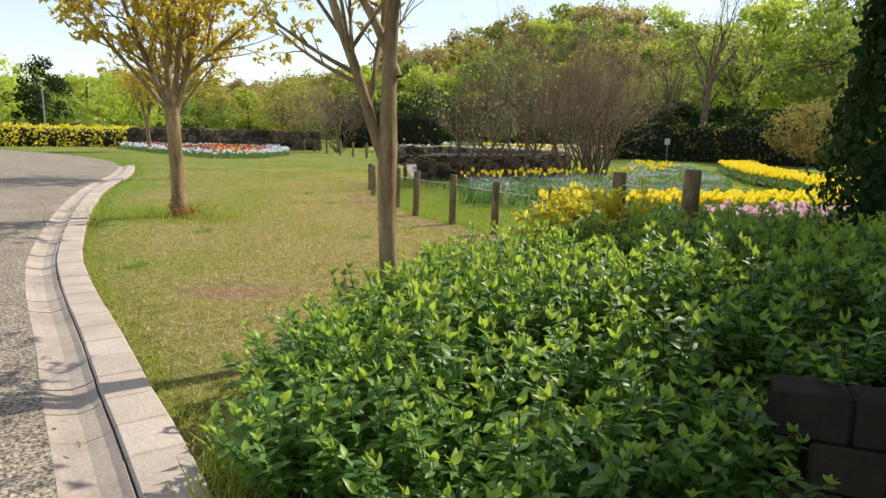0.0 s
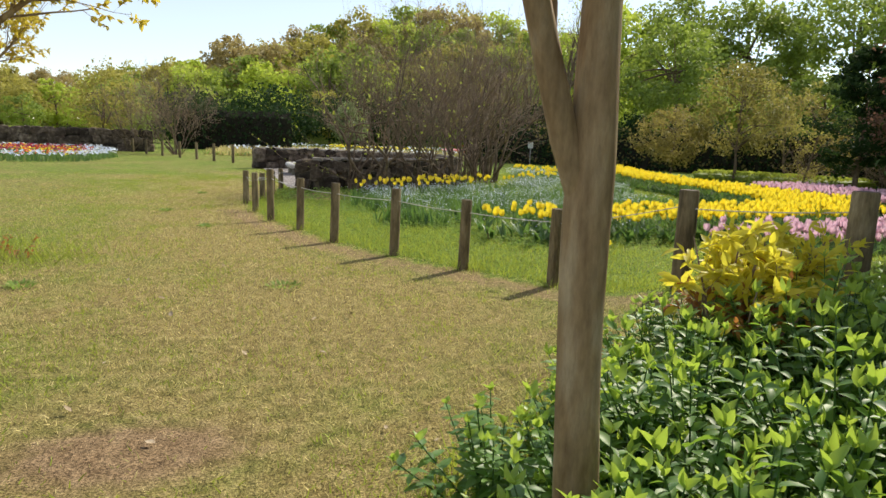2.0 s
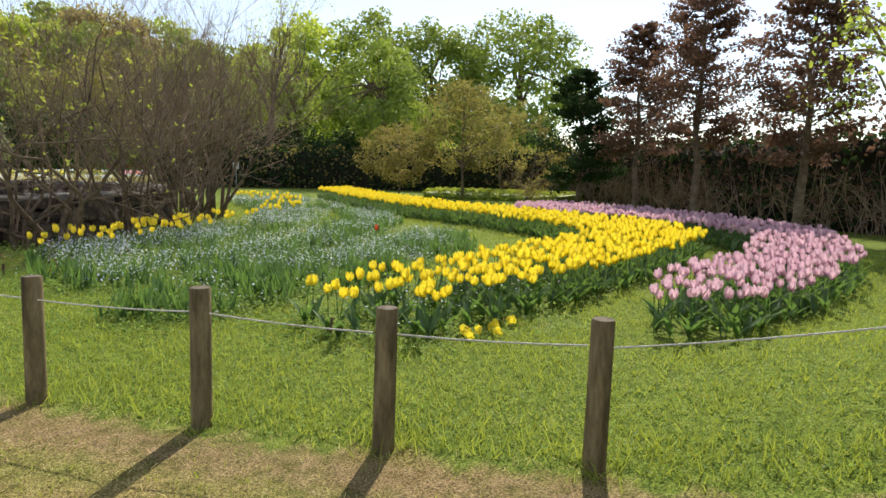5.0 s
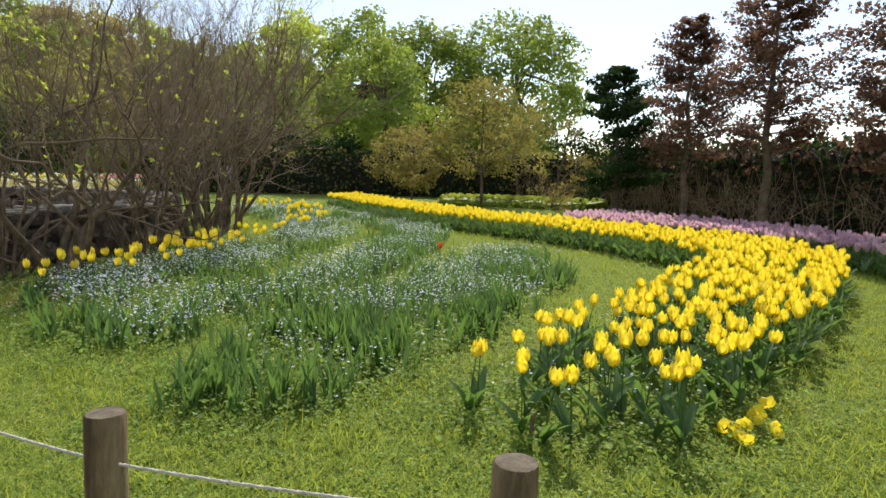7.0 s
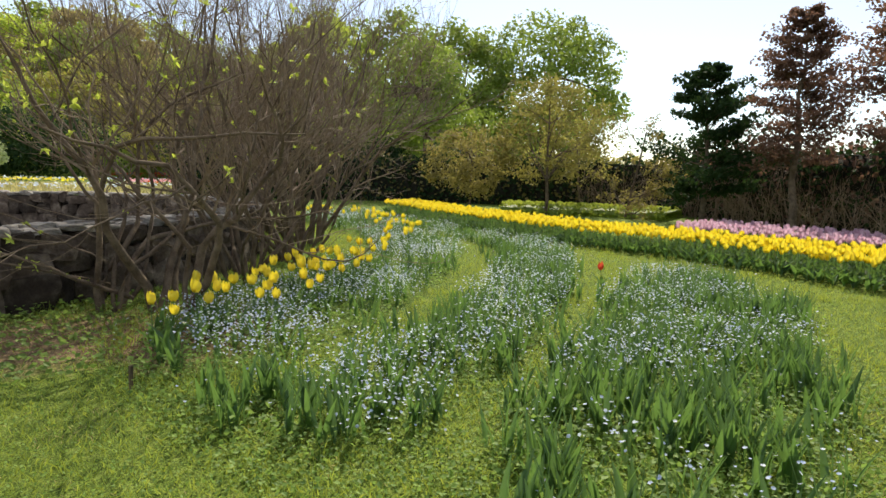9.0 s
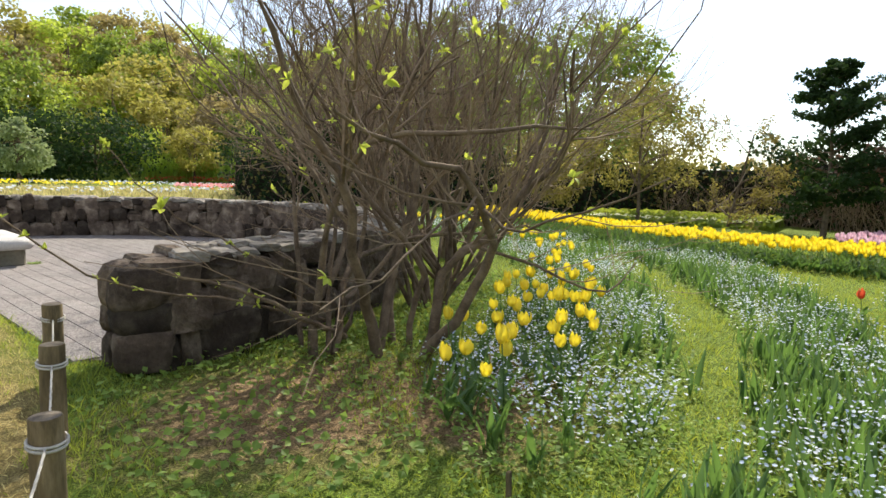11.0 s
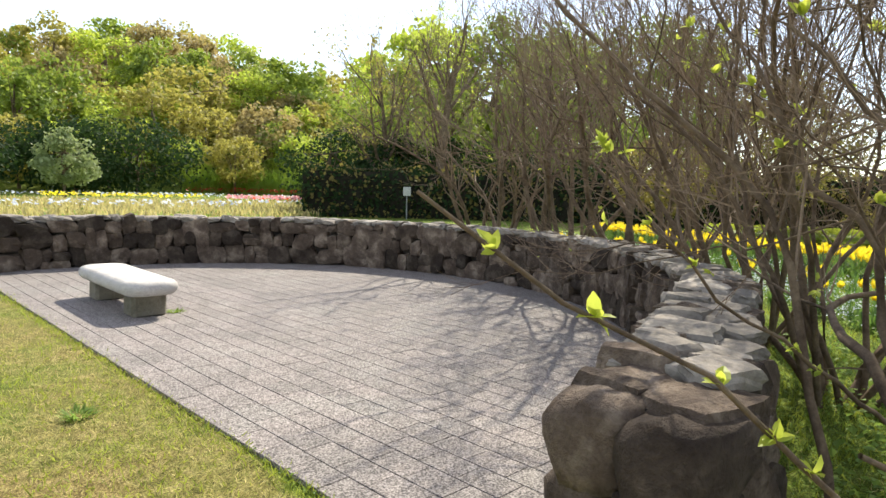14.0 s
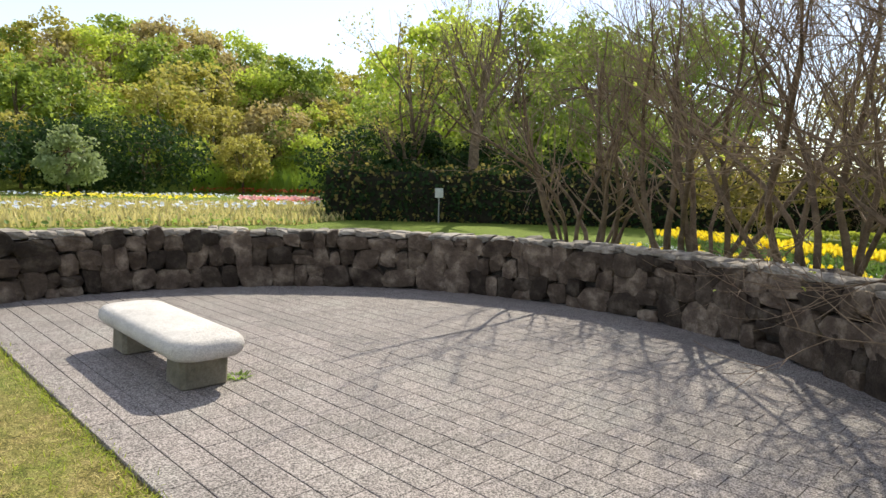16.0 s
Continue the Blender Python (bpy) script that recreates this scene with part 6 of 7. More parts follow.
def sparse_tree(name, x, y, seed, tall, label, leaf, per=3, size=(0.08, 0.2), low=0.25, spread=(25, 55), stout=0.022, group="half-bare tall trees"):
    """A tall tree, half bare, whose limbs show through few leaves."""
    rng = np.random.default_rng(seed)
    thing = empty(name, pose(x, y, 0), label, "tree", group)
    main = [limb(rng, (0, 0, -0.1), (rng.normal() * 0.08, rng.normal() * 0.08, 1), tall * 0.85, tall * stout, 0.03, 9, 0.1, 0.05)]
    first = sprout(rng, main, 10, (tall * 0.3, tall * 0.5), spread, 7, 0.5, 0.10, low, 0.62)
    second = sprout(rng, first, (5, 7), (tall * 0.12, tall * 0.24), (22, 55), 5, 0.3, 0.1, 0.25, 0.5)
    third = sprout(rng, second, (4, 6), (tall * 0.05, tall * 0.11), (20, 60), 4, 0.2, 0.1, 0.2, 0.5)
    child("trunk", mesh_of("trunk", *tubes(main, 9), "bark_dark", True), thing)
    tagged(child("boughwork", mesh_of("boughwork", *tubes(first, 6), "bark_dark", True), thing), kind="stuff")
    tagged(child("brushwood", mesh_of("brushwood", *joined([tubes(second, 4), tubes(third, 3)]), "twig"), thing), kind="stuff")
    T, D = tips_of(third, rng, per, 0.3)
    T = T + rng.normal(size=T.shape) * size[1] * 0.6
    R = axes(unit(rng.normal(size=T.shape)), unit(rng.normal(size=T.shape) + (0, 0, 0.6)), rng.uniform(*size, len(T)))
    child("crown", mesh_of("crown", *strewn(*FLAKE, R, T), leaf), thing, "thin new leaves")
    return thing


sparse_tree("half_bare_tree", 18.3, 44.6, 101, 11.5, "tall half-bare tree with new yellow-green leaves", "leaf_spring", 2, low=0.3, stout=0.03)
sparse_tree("half_bare_tree", 22.0, 47.5, 102, 11.5, "tall half-bare tree with new yellow-green leaves", "leaf_spring", 2, low=0.3, stout=0.03)
sparse_tree("half_bare_tree", 16.6, 47.6, 103, 9.5, "tall half-bare tree with thin olive leaves", "leaf_olive")

OLIVE = "small trees coming into leaf before the hedge"
leafy_tree("olive_tree", 20.4, 28.6, 74, 2.5, 6.0, 0.7, "leaf_olive_dull", "small rounded spring tree with olive-gold new leaves and fine twigs", 7000, 0.12, 80, 0.15, group=OLIVE, shape=0.8, trunk=0.08)
leafy_tree("olive_tree", 18.9, 31.6, 75, 2.0, 3.9, 0.4, "leaf_bronze", "low spreading tree with olive-brown new leaves", 5500, 0.12, 60, 0.16, group=OLIVE, shape=0.6, trunk=0.06)
sparse_tree("olive_tree", 24.0, 29.4, 76, 4.8, "small tree with pale olive leaves by the hedge", "leaf_olive", 12, (0.05, 0.12), 0.12, (35, 75), 0.012, OLIVE)
sparse_tree("olive_tree", 21.6, 25.6, 77, 4.2, "low spreading tree with olive-brown new leaves", "leaf_bronze", 10, (0.05, 0.11), 0.08, (45, 85), 0.014, OLIVE)

# wooded hill
WOOD = [("leaf_spring", "tree in bright spring green on the hill"), ("leaf_mid", "deep green tree on the wooded hill"), ("leaf_olive", "olive-gold spring tree on the hill"), ("leaf_rust_wood", "brownish tree coming into leaf on the hill")]


def build_wood():
    rng = np.random.default_rng(123)
    kinds = {}
    for i, (mat, label) in enumerate(WOOD):
        for v in range(3):
            t = leafy_tree("wood_tree", 0, 0, 500 + 10 * i + v, rng.uniform(4.6, 5.6), rng.uniform(11, 14), 1.0, mat, label, 3000, 0.50, 80, 0.13, group="trees of the wooded hill", z=0, shape=0.8)
            kinds[(i, v)] = t
    used = set()
    for ring, (d, n, size) in enumerate(((90, 40, 0.66), (100, 44, 0.9), (110, 46, 1.0), (121, 48, 1.08), (132, 48, 1.12), (146, 44, 1.15))):
        for k in range(n):
            a = math.radians(-58 + 140 * (k + rng.uniform(-0.35, 0.35)) / n)
            dd = d + rng.uniform(-4, 4)
            x, y = 2 + dd * math.sin(a), 12 + dd * math.cos(a)
            # the hill falls off towards the sun, where the sky opens
            low = 1.12 - 0.68 * min(1, max(0, (math.degrees(a) - 34) / 20)) - 0.38 * min(1, max(0, (-2 - math.degrees(a)) / 18))
            if math.degrees(a) > 50 and ring > 1:
                continue
            i = rng.choice(4, p=(0.46, 0.10, 0.28, 0.16) if ring else (0.38, 0.46, 0.16, 0.0))
            key = (int(i), int(rng.integers(0, 3)))
            s = size * low * rng.uniform(0.85, 1.15)
            m = pose(x, y, float(height(np.float64(x), np.float64(y))) * low - 0.3 * (1 - low), 0, 0, rng.uniform(0, 360)) @ Matrix.Diagonal((s * 1.05, s * 1.05, s, 1))
            m.translation.z = float(height(np.float64(x), np.float64(y))) - 0.1
            if key not in used:
                used.add(key)
                kinds[key].matrix_basis = m
            else:
                base = kinds[key]
                c = copy_thing(base, Matrix())
                c.matrix_basis = m
    for key, t in kinds.items():
        if key not in used:
            t.matrix_basis = pose(-70, 70 + 6 * key[0], 0)


build_wood()
for x, y, s, r, h in ((-2, 86, 131, 6.0, 7.0), (8, 90, 132, 5.5, 7.5), (15, 92, 133, 6.5, 8.2), (-12, 84, 134, 6, 6.5), (38, 84, 135, 5, 6.2), (44, 76, 136, 5, 6.0)):
    leafy_tree("evergreen_clump", x, y, s, r, h, 0.1, "leaf_dark", "rounded dark evergreen clump at the foot of the hill", 3600, 0.42, 44, 0.2, group="evergreens at the hill foot", shape=0.4)
leafy_tree("pale_shrub_tree", 6.0, 76.0, 137, 2.2, 5.6, 0.1, "leaf_pale", "pale grey-green rounded shrub beyond the flower field", 2600, 0.30, 40, 0.2, shape=1.2)

# flower field beyond the terrace
rng = np.random.default_rng(314)


def field(name, poly, step, tall, size, petal, label):
    p = sown(poly, step, rng, 0.6)
    small_flowers(name, p, rng, tall, size, petal, label)


field("pink_tulip_strip", [(13.5, 62), (18.5, 60), (20.0, 63.5), (15, 65.5)], 0.30, (0.4, 0.6), (0.10, 0.17), "petal_pink", "strip of pink tulips in the far flower field")
field("yellow_flower_strip", [(3.0, 66), (12, 64), (14.0, 67.0), (4.0, 71)], 0.5, (0.4, 0.6), (0.08, 0.15), "petal_yellow", "strip of yellow flowers in the far field")
field("pale_flower_strip", [(-4, 70), (6, 71), (20, 67), (24, 60), (26, 66), (14, 76), (-4, 76)], 0.62, (0.35, 0.55), (0.06, 0.12), "petal_blue", "broad drift of pale flowers across the far field")
field("pale_flower_drift", [(-5, 50), (8, 50), (20, 56), (21, 59), (6, 56), (-5, 56)], 0.7, (0.3, 0.55), (0.07, 0.13), "petal_blue", "loose drift of pale flowers in the far field")
field("red_flower_strip", [(13, 56.5), (19, 56), (19.5, 58), (13, 59)], 0.6, (0.4, 0.6), (0.06, 0.10), "petal_red", "strip of orange-red flowers in the far field")
p = sown([(-6, 46), (9, 44), (20, 52), (22, 60), (4, 66), (-6, 66)], 0.19, rng, 0.6)
blades("straw_field_grass", p, rng, (0.2, 0.5), "straw", "tall straw-coloured grass before the far flower field", "grass", 3.5, 0.3)
p = sown([(-6, 46), (9, 44), (20, 52), (22, 60), (4, 66), (-6, 66)], 0.32, rng, 0.6)
low_leaves("field_leaf_cover", p, rng, (0.02, 0.2), (0.15, 0.3), "cover", "green leaf cover in the far flower field")
p = sown([(21, 97), (35, 91.5), (36.5, 94), (22.5, 99.5)], 0.16, rng, 0.6)
blades("reed_bed", p, rng, (2.2, 3.4), "leaf_young", "tall pale green reeds at the foot of the hill", "reeds", 0.35, 0.08)
p = sown([(21, 95), (35, 89.5), (36, 90.5), (21, 96)], 0.3, rng, 0.6)
small_flowers("red_edge_flowers", p, rng, (0.4, 0.8), (0.1, 0.18), "petal_red", "line of red flowers before the reeds")

# far lawn: flower bed, stone wall, clipped hedges, posts
FAR_BED = [(-9.3, 38.5), (-9.4, 33.0), (-12.0, 31.8), (-16.0, 35.5), (-23.0, 43.5), (-20.0, 45.5), (-12.0, 46.0)]
for petal, step, label, cut in (("petal_dark", 0.28, "maroon tulips in the far bed", 0.45), ("petal_red", 0.34, "red tulips in the far bed", 0.5), ("petal_yellow", 0.4, "yellow tulips in the far bed", 0.5), ("petal_blue", 0.24, "pale flowers edging the far bed", 0.0)):
    p = sown(FAR_BED, step, rng, 0.6)
    w = wavy(p, 0.3, cut * 10)
    edge = line_distance(FAR_BED + FAR_BED[:1], p)
    p = p[(edge < 1.3) if petal == "petal_blue" else ((w > 0.02) & (edge > 0.9))]
    small_flowers("far_bed_flowers", p, rng, (0.25, 0.45), (0.05, 0.09), petal, label)
p = sown(FAR_BED, 0.16, rng, 0.6)
blades("far_bed_leaves", p, rng, (0.2, 0.4), "stalk", "green leaves of the far tulip bed", "flower leaves", 1.6, 0.3)
hedge("golden_hedge", [(-38, 38.0), (-31.5, 43.0), (-26.5, 47.0), (-24.0, 49.5)], 1.45, 2.6, "leaf_gold", "rounded golden-yellow flowering hedge beside the drive", 0.12, 0.17, 8, extra=("petal_yellow", 0.25))
hedge("clipped_hedge", [(-10.0, 61), (-5, 61.5), (-0.5, 61.8)], 3.6, 3.0, "leaf_dark", "long clipped dark hedge beyond the lawn", 0.2, 0.26, 9)
far_bush = copy_thing(bush_c, pose(-7.6, 45.5, 0, 0, 0, 40))
copy_thing(bush_b, pose(-11.0, 49.0, 0, 0, 0, 10))
leafy_tree("lawn_evergreen", -13.5, 58.0, 141, 3.0, 6.0, 0.4, "leaf_mid", "rounded mid-green tree beyond the stone wall", 3000, 0.24, 40, 0.18)
leafy_tree("golden_tree", -13.5, 52.5, 142, 2.6, 6.2, 1.0, "leaf_olive", "small tree with olive-gold spring leaves beyond the wall", 2600, 0.2, 40, 0.18)
leafy_tree("dark_pine", -37.5, 58.0, 143, 2.6, 8.5, 0.6, "leaf_dark", "dark pine beyond the golden hedge", 3000, 0.26, 40, 0.18, shape=1.3)
leafy_tree("spring_tree", -30.0, 62.0, 144, 3.6, 8.0, 1.0, "leaf_spring", "rounded tree in spring green beyond the drive", 3400, 0.26, 44, 0.17)
leafy_tree("spring_tree", -46.0, 62.0, 145, 4.4, 9.5, 1.0, "leaf_spring", "rounded tree in spring green beyond the drive", 3600, 0.3, 44, 0.17)


def build_far_wall():
    line = resample([(-23.5, 46.5), (-17.5, 48.2), (-13, 49.0), (-9.8, 49.6)], 40)
    V, F = [], []
    for x, y in line:
        V += [(x, y - 0.18, -0.1), (x, y - 0.12, 1.36), (x, y + 0.3, 1.36), (x, y + 0.3, -0.1)]
    for i in range(39):
        for j in range(3):
            a = 4 * i + j
            F.append((a, a + 1, a + 5, a + 4))
    wall = tagged(new("wall_far", mesh_of("wall_far", V, F, "mortar")), "long rough stone wall behind the far flower bed", "stone wall", kind="structure")
    r = random.Random(3)
    kinds = [stone_mesh(700 + i, 1, 1, 1, 0.10) for i in range(8)]
    z = 0.0
    for row in range(3):
        t = r.uniform(0, 0.3)
        while t < 14.0:
            w = r.uniform(0.4, 0.9)
            i = min(38.9, (t + w / 2) / 14.2 * 39)
            k = int(i)
            x, y = line[k] + (line[k + 1] - line[k]) * (i - k)
            ob = child("stone", r.choice(kinds), wall)
            ob.matrix_basis = pose(x, y - 0.16, 0.24 + row * 0.48 + r.uniform(-0.05, 0.05), 0, r.uniform(-5, 5), 12) @ Matrix.Diagonal((w, 0.35, 0.50, 1))
            t += w


FAR_POSTS = [(-2.3, 34.7), (-3.35, 35.6), (-4.4, 36.9), (-5.5, 38.8), (-6.6, 40.4), (-7.9, 42.6), (-9.3, 45.2), (-10.6, 47.6)]
far_shaft, far_disc = post_mesh(0.075, 0.92, 77), disc_mesh(0.075, 0.92)
for x, y in FAR_POSTS:
    thing = empty("fence_post", pose(x, y, -0.02), "weathered round timber post at the far lawn edge", "fence post", "far lawn posts")
    child("shaft", far_shaft, thing)
    child("end_grain", far_disc, thing)


def build_sign(x, y):
    thing = empty("sign_post", pose(x, y, 0, 0, 0, -35), "small pale plant sign on a thin grey pole", "sign")
    child("pole", mesh_of("pole", *tubes([(np.array([(0, 0, -0.05), (0, 0, 0.8), (0, 0, 1.35)]), np.full(3, 0.03))], 8), "metal", True), thing)
    b = child("board", bm_mesh("board", block_form(0.36, 0.03, 0.42, 0.006), "sign_white"), thing, "pale board")
    b.location = (0, -0.03, 1.12)


build_sign(15.6, 43.6)


def build_lamp(x, y):
    thing = empty("street_lamp", pose(x, y, 0), "slim grey park lamp post beyond the golden hedge", "street lamp")
    child("pole", mesh_of("pole", *tubes([(np.array([(0, 0, -0.05), (0, 0, 2.5), (0, 0, 5.2)]), np.array((0.07, 0.06, 0.05)))], 8), "metal", True), thing)
    h = child("lamp_head", bm_mesh("lamp_head", rounded_slab(0.34, 0.55, 0.14, 0.12, 0.05), "sign_white", True), thing)
    h.location = (0, 0, 5.18)


build_lamp(-33.5, 52.5)


def build_timber_seat(x, y, turn):
    thing = empty("picnic_table", pose(x, y, 0.0, 0, 0, turn), "weathered timber picnic table on the far grass", "picnic table")
    plank = bm_mesh("tabletop", block_form(2.6, 0.9, 0.09, 0.01), "timber")
    t = child("tabletop", plank, thing)
    t.location = (0, 0, 0.95)
    for sx in (-0.95, 0.95):
        l = child("leg", bm_mesh("leg", block_form(0.16, 0.8, 0.97, 0.01), "timber"), thing)
        l.location = (sx, 0, 0)
    for sy in (-0.85, 0.85):
        s = child("bench_seat", bm_mesh("bench_seat", block_form(2.6, 0.35, 0.08, 0.01), "timber"), thing)
        s.location = (0, sy, 0.5)
        for sx in (-0.95, 0.95):
            l = child("leg", bm_mesh("leg", block_form(0.14, 0.3, 0.52, 0.01), "timber"), thing)
            l.location = (sx, sy, 0)


build_timber_seat(-17.5, 56.0, 14)

# ---- dark trees, block edging and small growth near the start ----


def ivy_tree(x, y, seed, tall, label, columns=0.55, crown=2.0, low=1.4):
    """An evergreen with an ivy-wrapped trunk."""
    rng = np.random.default_rng(seed)
    thing = empty("ivy_tree", pose(x, y, float(height(x, y))), label, "tree", "dark trees by the shrub bed")
    P = np.array([(0.08 * rng.normal(), 0.08 * rng.normal(), z) for z in np.linspace(-0.1, tall, 9)])
    child("trunk", mesh_of("trunk", *tubes([(P, np.linspace(0.22, 0.06, 9))], 12), "bark_dark", True), thing)
    n = 5200
    z = rng.uniform(0.0, tall * 0.8, n)
    a = rng.uniform(0, 6.28, n)
    r = columns * (1 + 0.22 * np.sin(a * 3 + z * 1.7) + 0.16 * rng.normal(size=n)) * (0.8 + 0.3 * np.sin(z * 1.3))
    T = np.c_[r * np.cos(a), r * np.sin(a), z]
    R = axes(unit(np.c_[rng.normal(size=(n, 2)) * 0.6, -np.ones(n)]), unit(np.c_[np.cos(a), np.sin(a), np.full(n, 0.35)] + rng.normal(size=(n, 3)) * 0.35), rng.uniform(0.07, 0.14, n))
    child("ivy", mesh_of("ivy", *strewn(*FLAKE, R, T), "leaf_dark"), thing, "dense dark ivy leaves")
    me, C = crown_mesh(seed, crown, tall + 1.0, low, "leaf_dark", 13000, 0.16, 70, 0.17, 0.6)
    child("crown", me, thing)
    child("boughs", trunk_mesh(seed + 1, tall * 0.8, 0.12, C[:22]), thing)
    return thing


ivy_tree(6.15, 6.2, 151, 3.7, "dark evergreen tree with an ivy-wrapped trunk by the bed", 0.60, 1.25, 2.9)
# two trees added off to the right, only to shade the shrub bed
ivy_tree(6.7, 3.6, 152, 4.2, "dark evergreen tree added out of view to shade the shrub bed", 0.6, 1.5, 1.2)
ivy_tree(5.3, 0.6, 153, 5.0, "unseen dark evergreen tree added to shade the shrub bed", 0.6, 2.4, 1.0)


# unseen tree beside the start, added to block sky above the edging
ivy_tree(4.5, -1.8, 154, 4.6, "unseen dark evergreen tree added to keep skylight off the block wall", 0.5, 1.8, 1.4)


def build_edging():
    edging = empty("block_edging", Matrix(), "low block wall below the shaded shrubs, its colour darkened for shade", "edging", kind="structure")
    # the blocks' shade is mostly in their dark colour
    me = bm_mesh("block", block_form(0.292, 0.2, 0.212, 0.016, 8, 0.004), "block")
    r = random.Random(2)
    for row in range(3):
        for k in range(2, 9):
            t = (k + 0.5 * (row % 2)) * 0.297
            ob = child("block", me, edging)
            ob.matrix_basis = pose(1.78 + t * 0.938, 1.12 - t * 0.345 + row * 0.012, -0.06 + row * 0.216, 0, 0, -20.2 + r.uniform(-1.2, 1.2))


build_edging()


def nandina(x, y, tall, seed):
    """A thin-stemmed shrub, golden above and red below."""
    rng = np.random.default_rng(seed)
    thing = empty("nandina_shrub", pose(x, y, float(height(x, y))), "upright shrub with golden-yellow upper leaves and reddish lower leaves", "shrub")
    main = [limb(rng, (rng.normal() * 0.08, rng.normal() * 0.08, -0.03), (rng.normal() * 0.25, rng.normal() * 0.25, 1), tall * rng.uniform(0.7, 1.0), 0.009, 0.004, 6, 0.1, 0.08) for _ in range(16)]
    side = sprout(rng, main, (5, 7), (0.16, 0.3), (35, 75), 4, 0.1, 0.1, 0.35, 0.5)
    child("stemwork", mesh_of("stemwork", *joined([tubes(main, 5), tubes(side, 4)]), "twig", True), thing)
    T, D = tips_of(side, rng, 13, 0.2)
    hi = T[:, 2] > tall * (0.52 + 0.1 * rng.normal(size=len(T)))
    form = leaf_form(0.2, 3, 0.3, 0.3)
    child("golden_leaves", mesh_of("golden_leaves", *leaves_at(T[hi], D[hi], rng, (0.06, 0.12), form), "leaf_gold", True), thing, "golden-yellow leaves")
    child("red_leaves", mesh_of("red_leaves", *leaves_at(T[~hi], D[~hi], rng, (0.04, 0.08), form), "leaf_red", True), thing, "reddish-brown leaves")


nandina(1.85, 4.35, 0.78, 161)
nandina(2.35, 4.75, 0.70, 162)


def dry_weed(x, y, seed):
    rng = np.random.default_rng(seed)
    thing = empty("dry_weed", pose(x, y, 0), "clump of brown withered weeds at the tree's foot", "weed")
    main = [limb(rng, (rng.normal() * 0.2, rng.normal() * 0.1, -0.03), (rng.normal() * 0.5, rng.normal() * 0.5, 1), rng.uniform(0.15, 0.36), 0.004, 0.002, 5, 0.0, 0.15) for _ in range(40)]
    child("stems", mesh_of("stems", *tubes(main, 4), "twig"), thing)
    T, D = tips_of(main, rng, 9, 0.3)
    child("withered_leaves", mesh_of("withered_leaves", *leaves_at(T, D, rng, (0.025, 0.06), LEAF_SMALL), "leaf_red"), thing, "reddish withered leaves")


dry_weed(-3.98, 9.75, 171)


def build_litter():
    """Fallen leaves and pale petals on lawn, gutter and terrace edge."""
    rng = np.random.default_rng(91)
    form = leaf_form(0.3, 3, -0.3, 0.5)
    kinds = [mesh_of("fallen_leaf", *strewn(*form, np.eye(3)[None] * 0.05, np.zeros((1, 3))), "litter", True)]
    spots = [(rng.uniform(-3.2, 0.4), rng.uniform(1.5, 9)) for _ in range(46)] + [(rng.uniform(-3.4, -1.3), rng.uniform(13, 22)) for _ in range(30)]
    P = KERB_LINE[(KERB_LINE[:, 1] > 0.5) & (KERB_LINE[:, 1] < 7)]
    for i in rng.integers(0, len(P) - 1, 10):
        spots.append((P[i][0] - rng.uniform(0.35, 0.5), P[i][1] - 0.25))
    for x, y in spots:
        kx = np.interp(y, KERB_LINE[:, 1], KERB_LINE[:, 0])
        z = 0.012 if x > kx else 0.035
        s = rng.uniform(0.6, 1.3)
        ob = tagged(new("fallen_leaf", kinds[0]), "curled pale dry leaf lying on the ground", "fallen leaf", "fallen leaves")
        ob.matrix_basis = pose(x, y, z, rng.uniform(-15, 15), rng.uniform(-15, 15), rng.uniform(0, 360)) @ Matrix.Diagonal((s, s, s, 1))


build_litter()
build_far_wall()


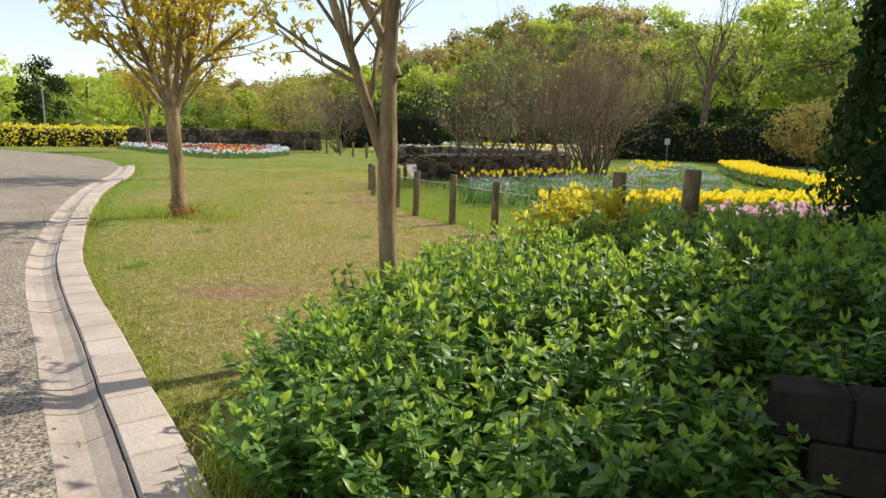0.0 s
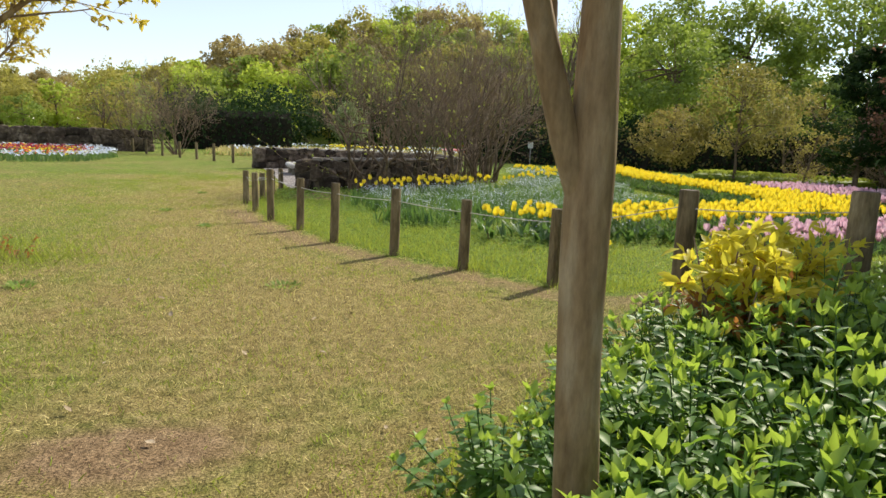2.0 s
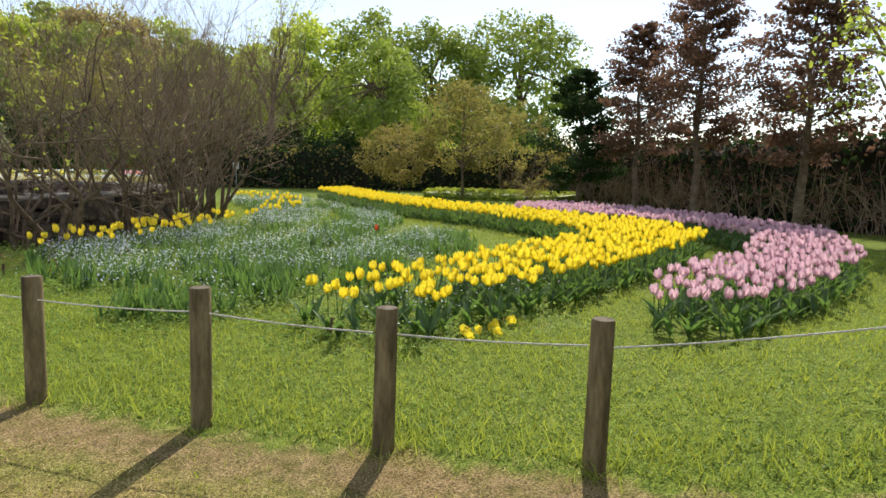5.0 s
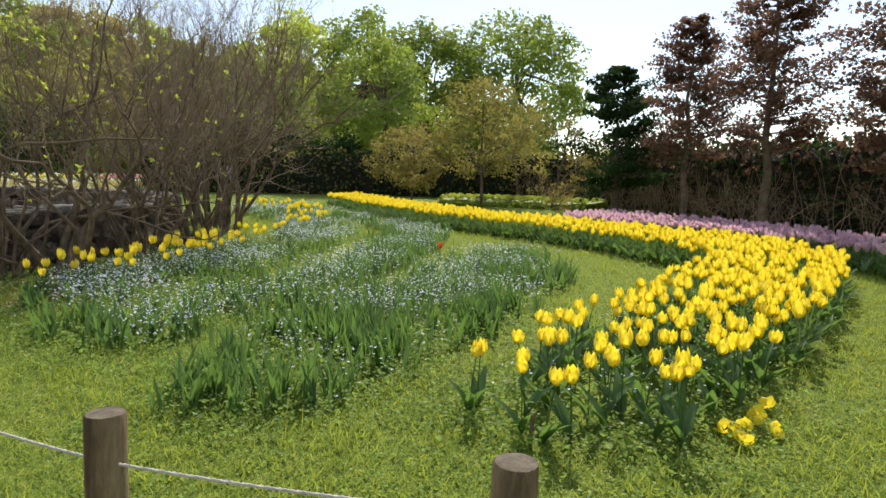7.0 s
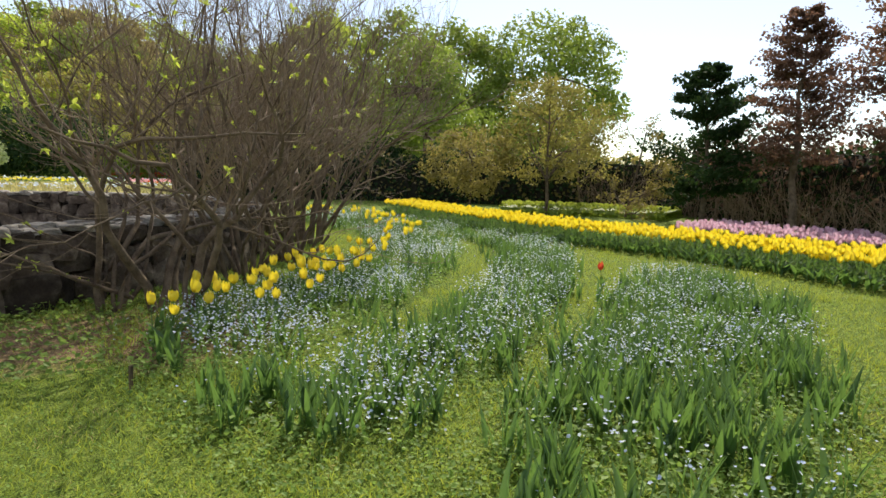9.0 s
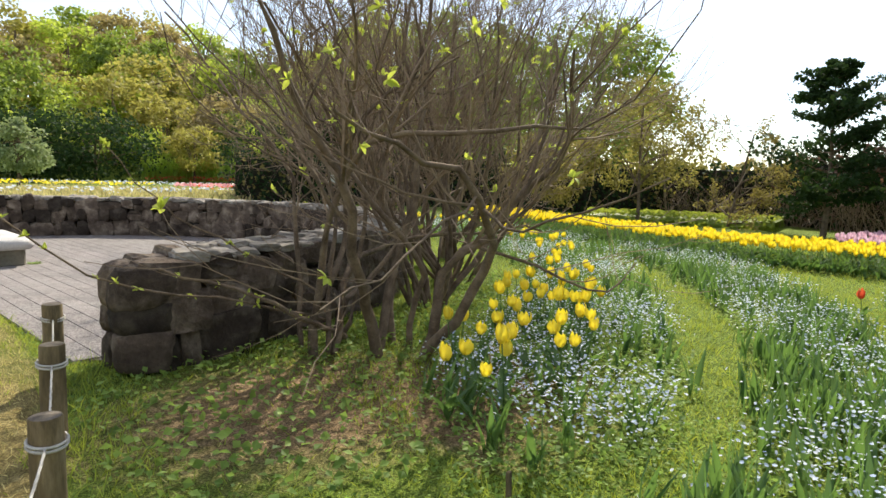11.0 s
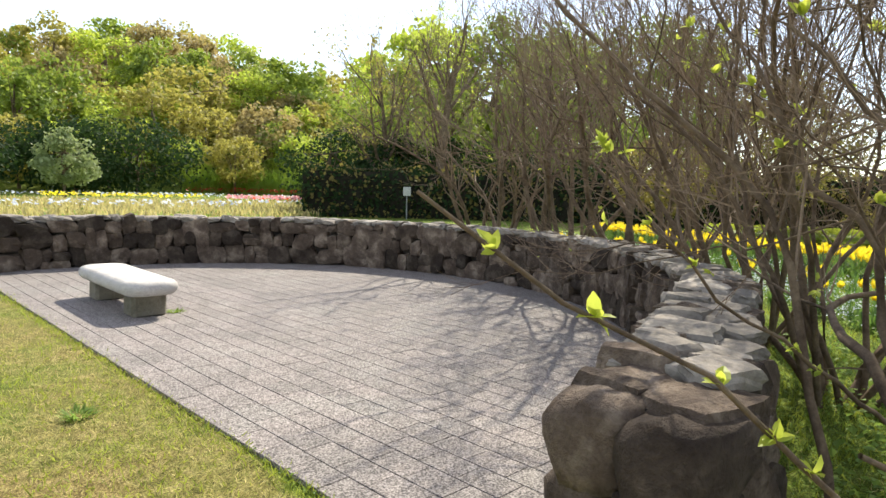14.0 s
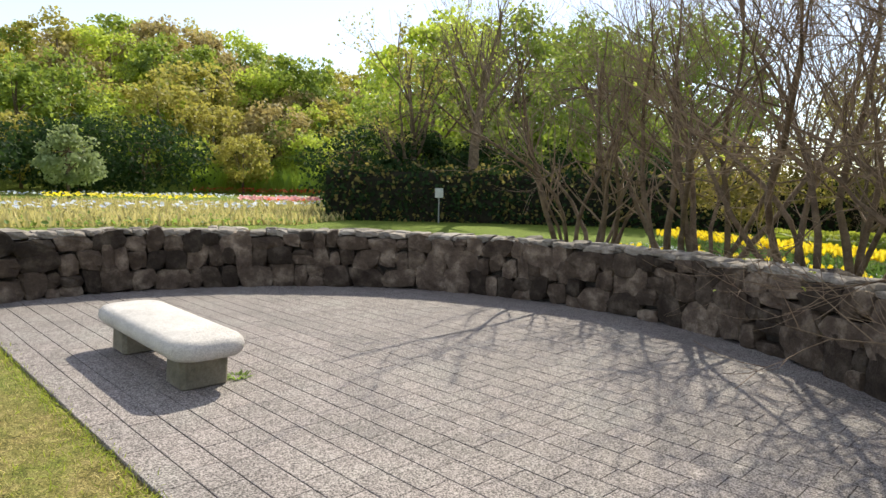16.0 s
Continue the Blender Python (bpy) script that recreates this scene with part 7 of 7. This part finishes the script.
def weed_tuft(x, y, seed, size):
    """A small rosette of fresh green weeds in the lawn."""
    rng = np.random.default_rng(seed)
    n = 90
    a = rng.uniform(0, 6.28, n)
    q = rng.uniform(0.1, 1, n) ** 0.6 * size
    lean = rng.uniform(0.3, 1.6, n)
    V, F = strewn(*leaf_form(0.14, 3, 0.3, 0.4), axes(np.c_[np.cos(a) * lean, np.sin(a) * lean, np.ones(n)], np.c_[-np.cos(a), -np.sin(a), np.full(n, 0.6)], rng.uniform(0.03, 0.075, n)), np.c_[q * np.cos(a), q * np.sin(a), np.full(n, 0.0)])
    tuft = tagged(new("weed_tuft", mesh_of("weed_tuft", V, F, "cover", True)), "small tuft of fresh green weeds in the worn lawn", "weed", "weed tufts in the lawn")
    tuft.matrix_basis = pose(x, y, 0.0)


for i, (x, y, size) in enumerate(((-0.62, 8.0, 0.16), (-3.1, 8.2, 0.14), (-2.9, 5.6, 0.12), (-1.9, 12.4, 0.12), (-2.9, 14.6, 0.12), (-2.7, 18.4, 0.10), (-1.7, 20.6, 0.12), (-1.5, 23.2, 0.10), (0.02, 26.35, 0.08))):
    weed_tuft(x, y, 300 + i, size)


def lone_tulips():
    """A single red tulip among the stalks, and spent yellow blooms lying by the bed."""
    stem, bloom, leaves = tulip_meshes(901, 0.24, "petal_red")
    red = empty("tulip", pose(7.2, 16.95, 0), "single small red tulip among green stalks", "tulip")
    child("stem", stem, red)
    child("bloom", bloom, red, "red cup-shaped bloom")
    for me in leaves:
        child("leaf", me, red)
    r = random.Random(17)
    for x, y in ((3.55, 10.3), (3.7, 10.22), (3.95, 10.28), (4.2, 10.3), (3.8, 10.12), (3.45, 10.18)):
        V, F = bloom_form(6, 4, 3.4, r.randrange(99))
        fallen = tagged(new("fallen_bloom", mesh_of("fallen_bloom", V * (0.085, 0.085, 0.06), F, "petal_yellow", True)), "spent yellow tulip bloom lying on the grass", "tulip bloom", "spent blooms")
        fallen.matrix_basis = pose(x, y, 0.03, 60 + r.uniform(-10, 10), r.uniform(-20, 20), r.uniform(0, 360))


lone_tulips()


def stake(x, y, tall, lean):
    tagged(new("wooden_stake", bm_mesh("wooden_stake", block_form(0.028, 0.022, tall, 0.003), "post")), "short weathered wooden stake in the grass", "stake", "garden stakes").matrix_basis = pose(x, y, -0.03, lean, 4, 20)


stake(2.5, 11.05, 0.22, 2)
stake(0.55, 16.45, 0.2, -3)

# ---- pieces of walls and paving ----
build_wall_stones(ring_wall)
build_pavers(paving, paving_poly)
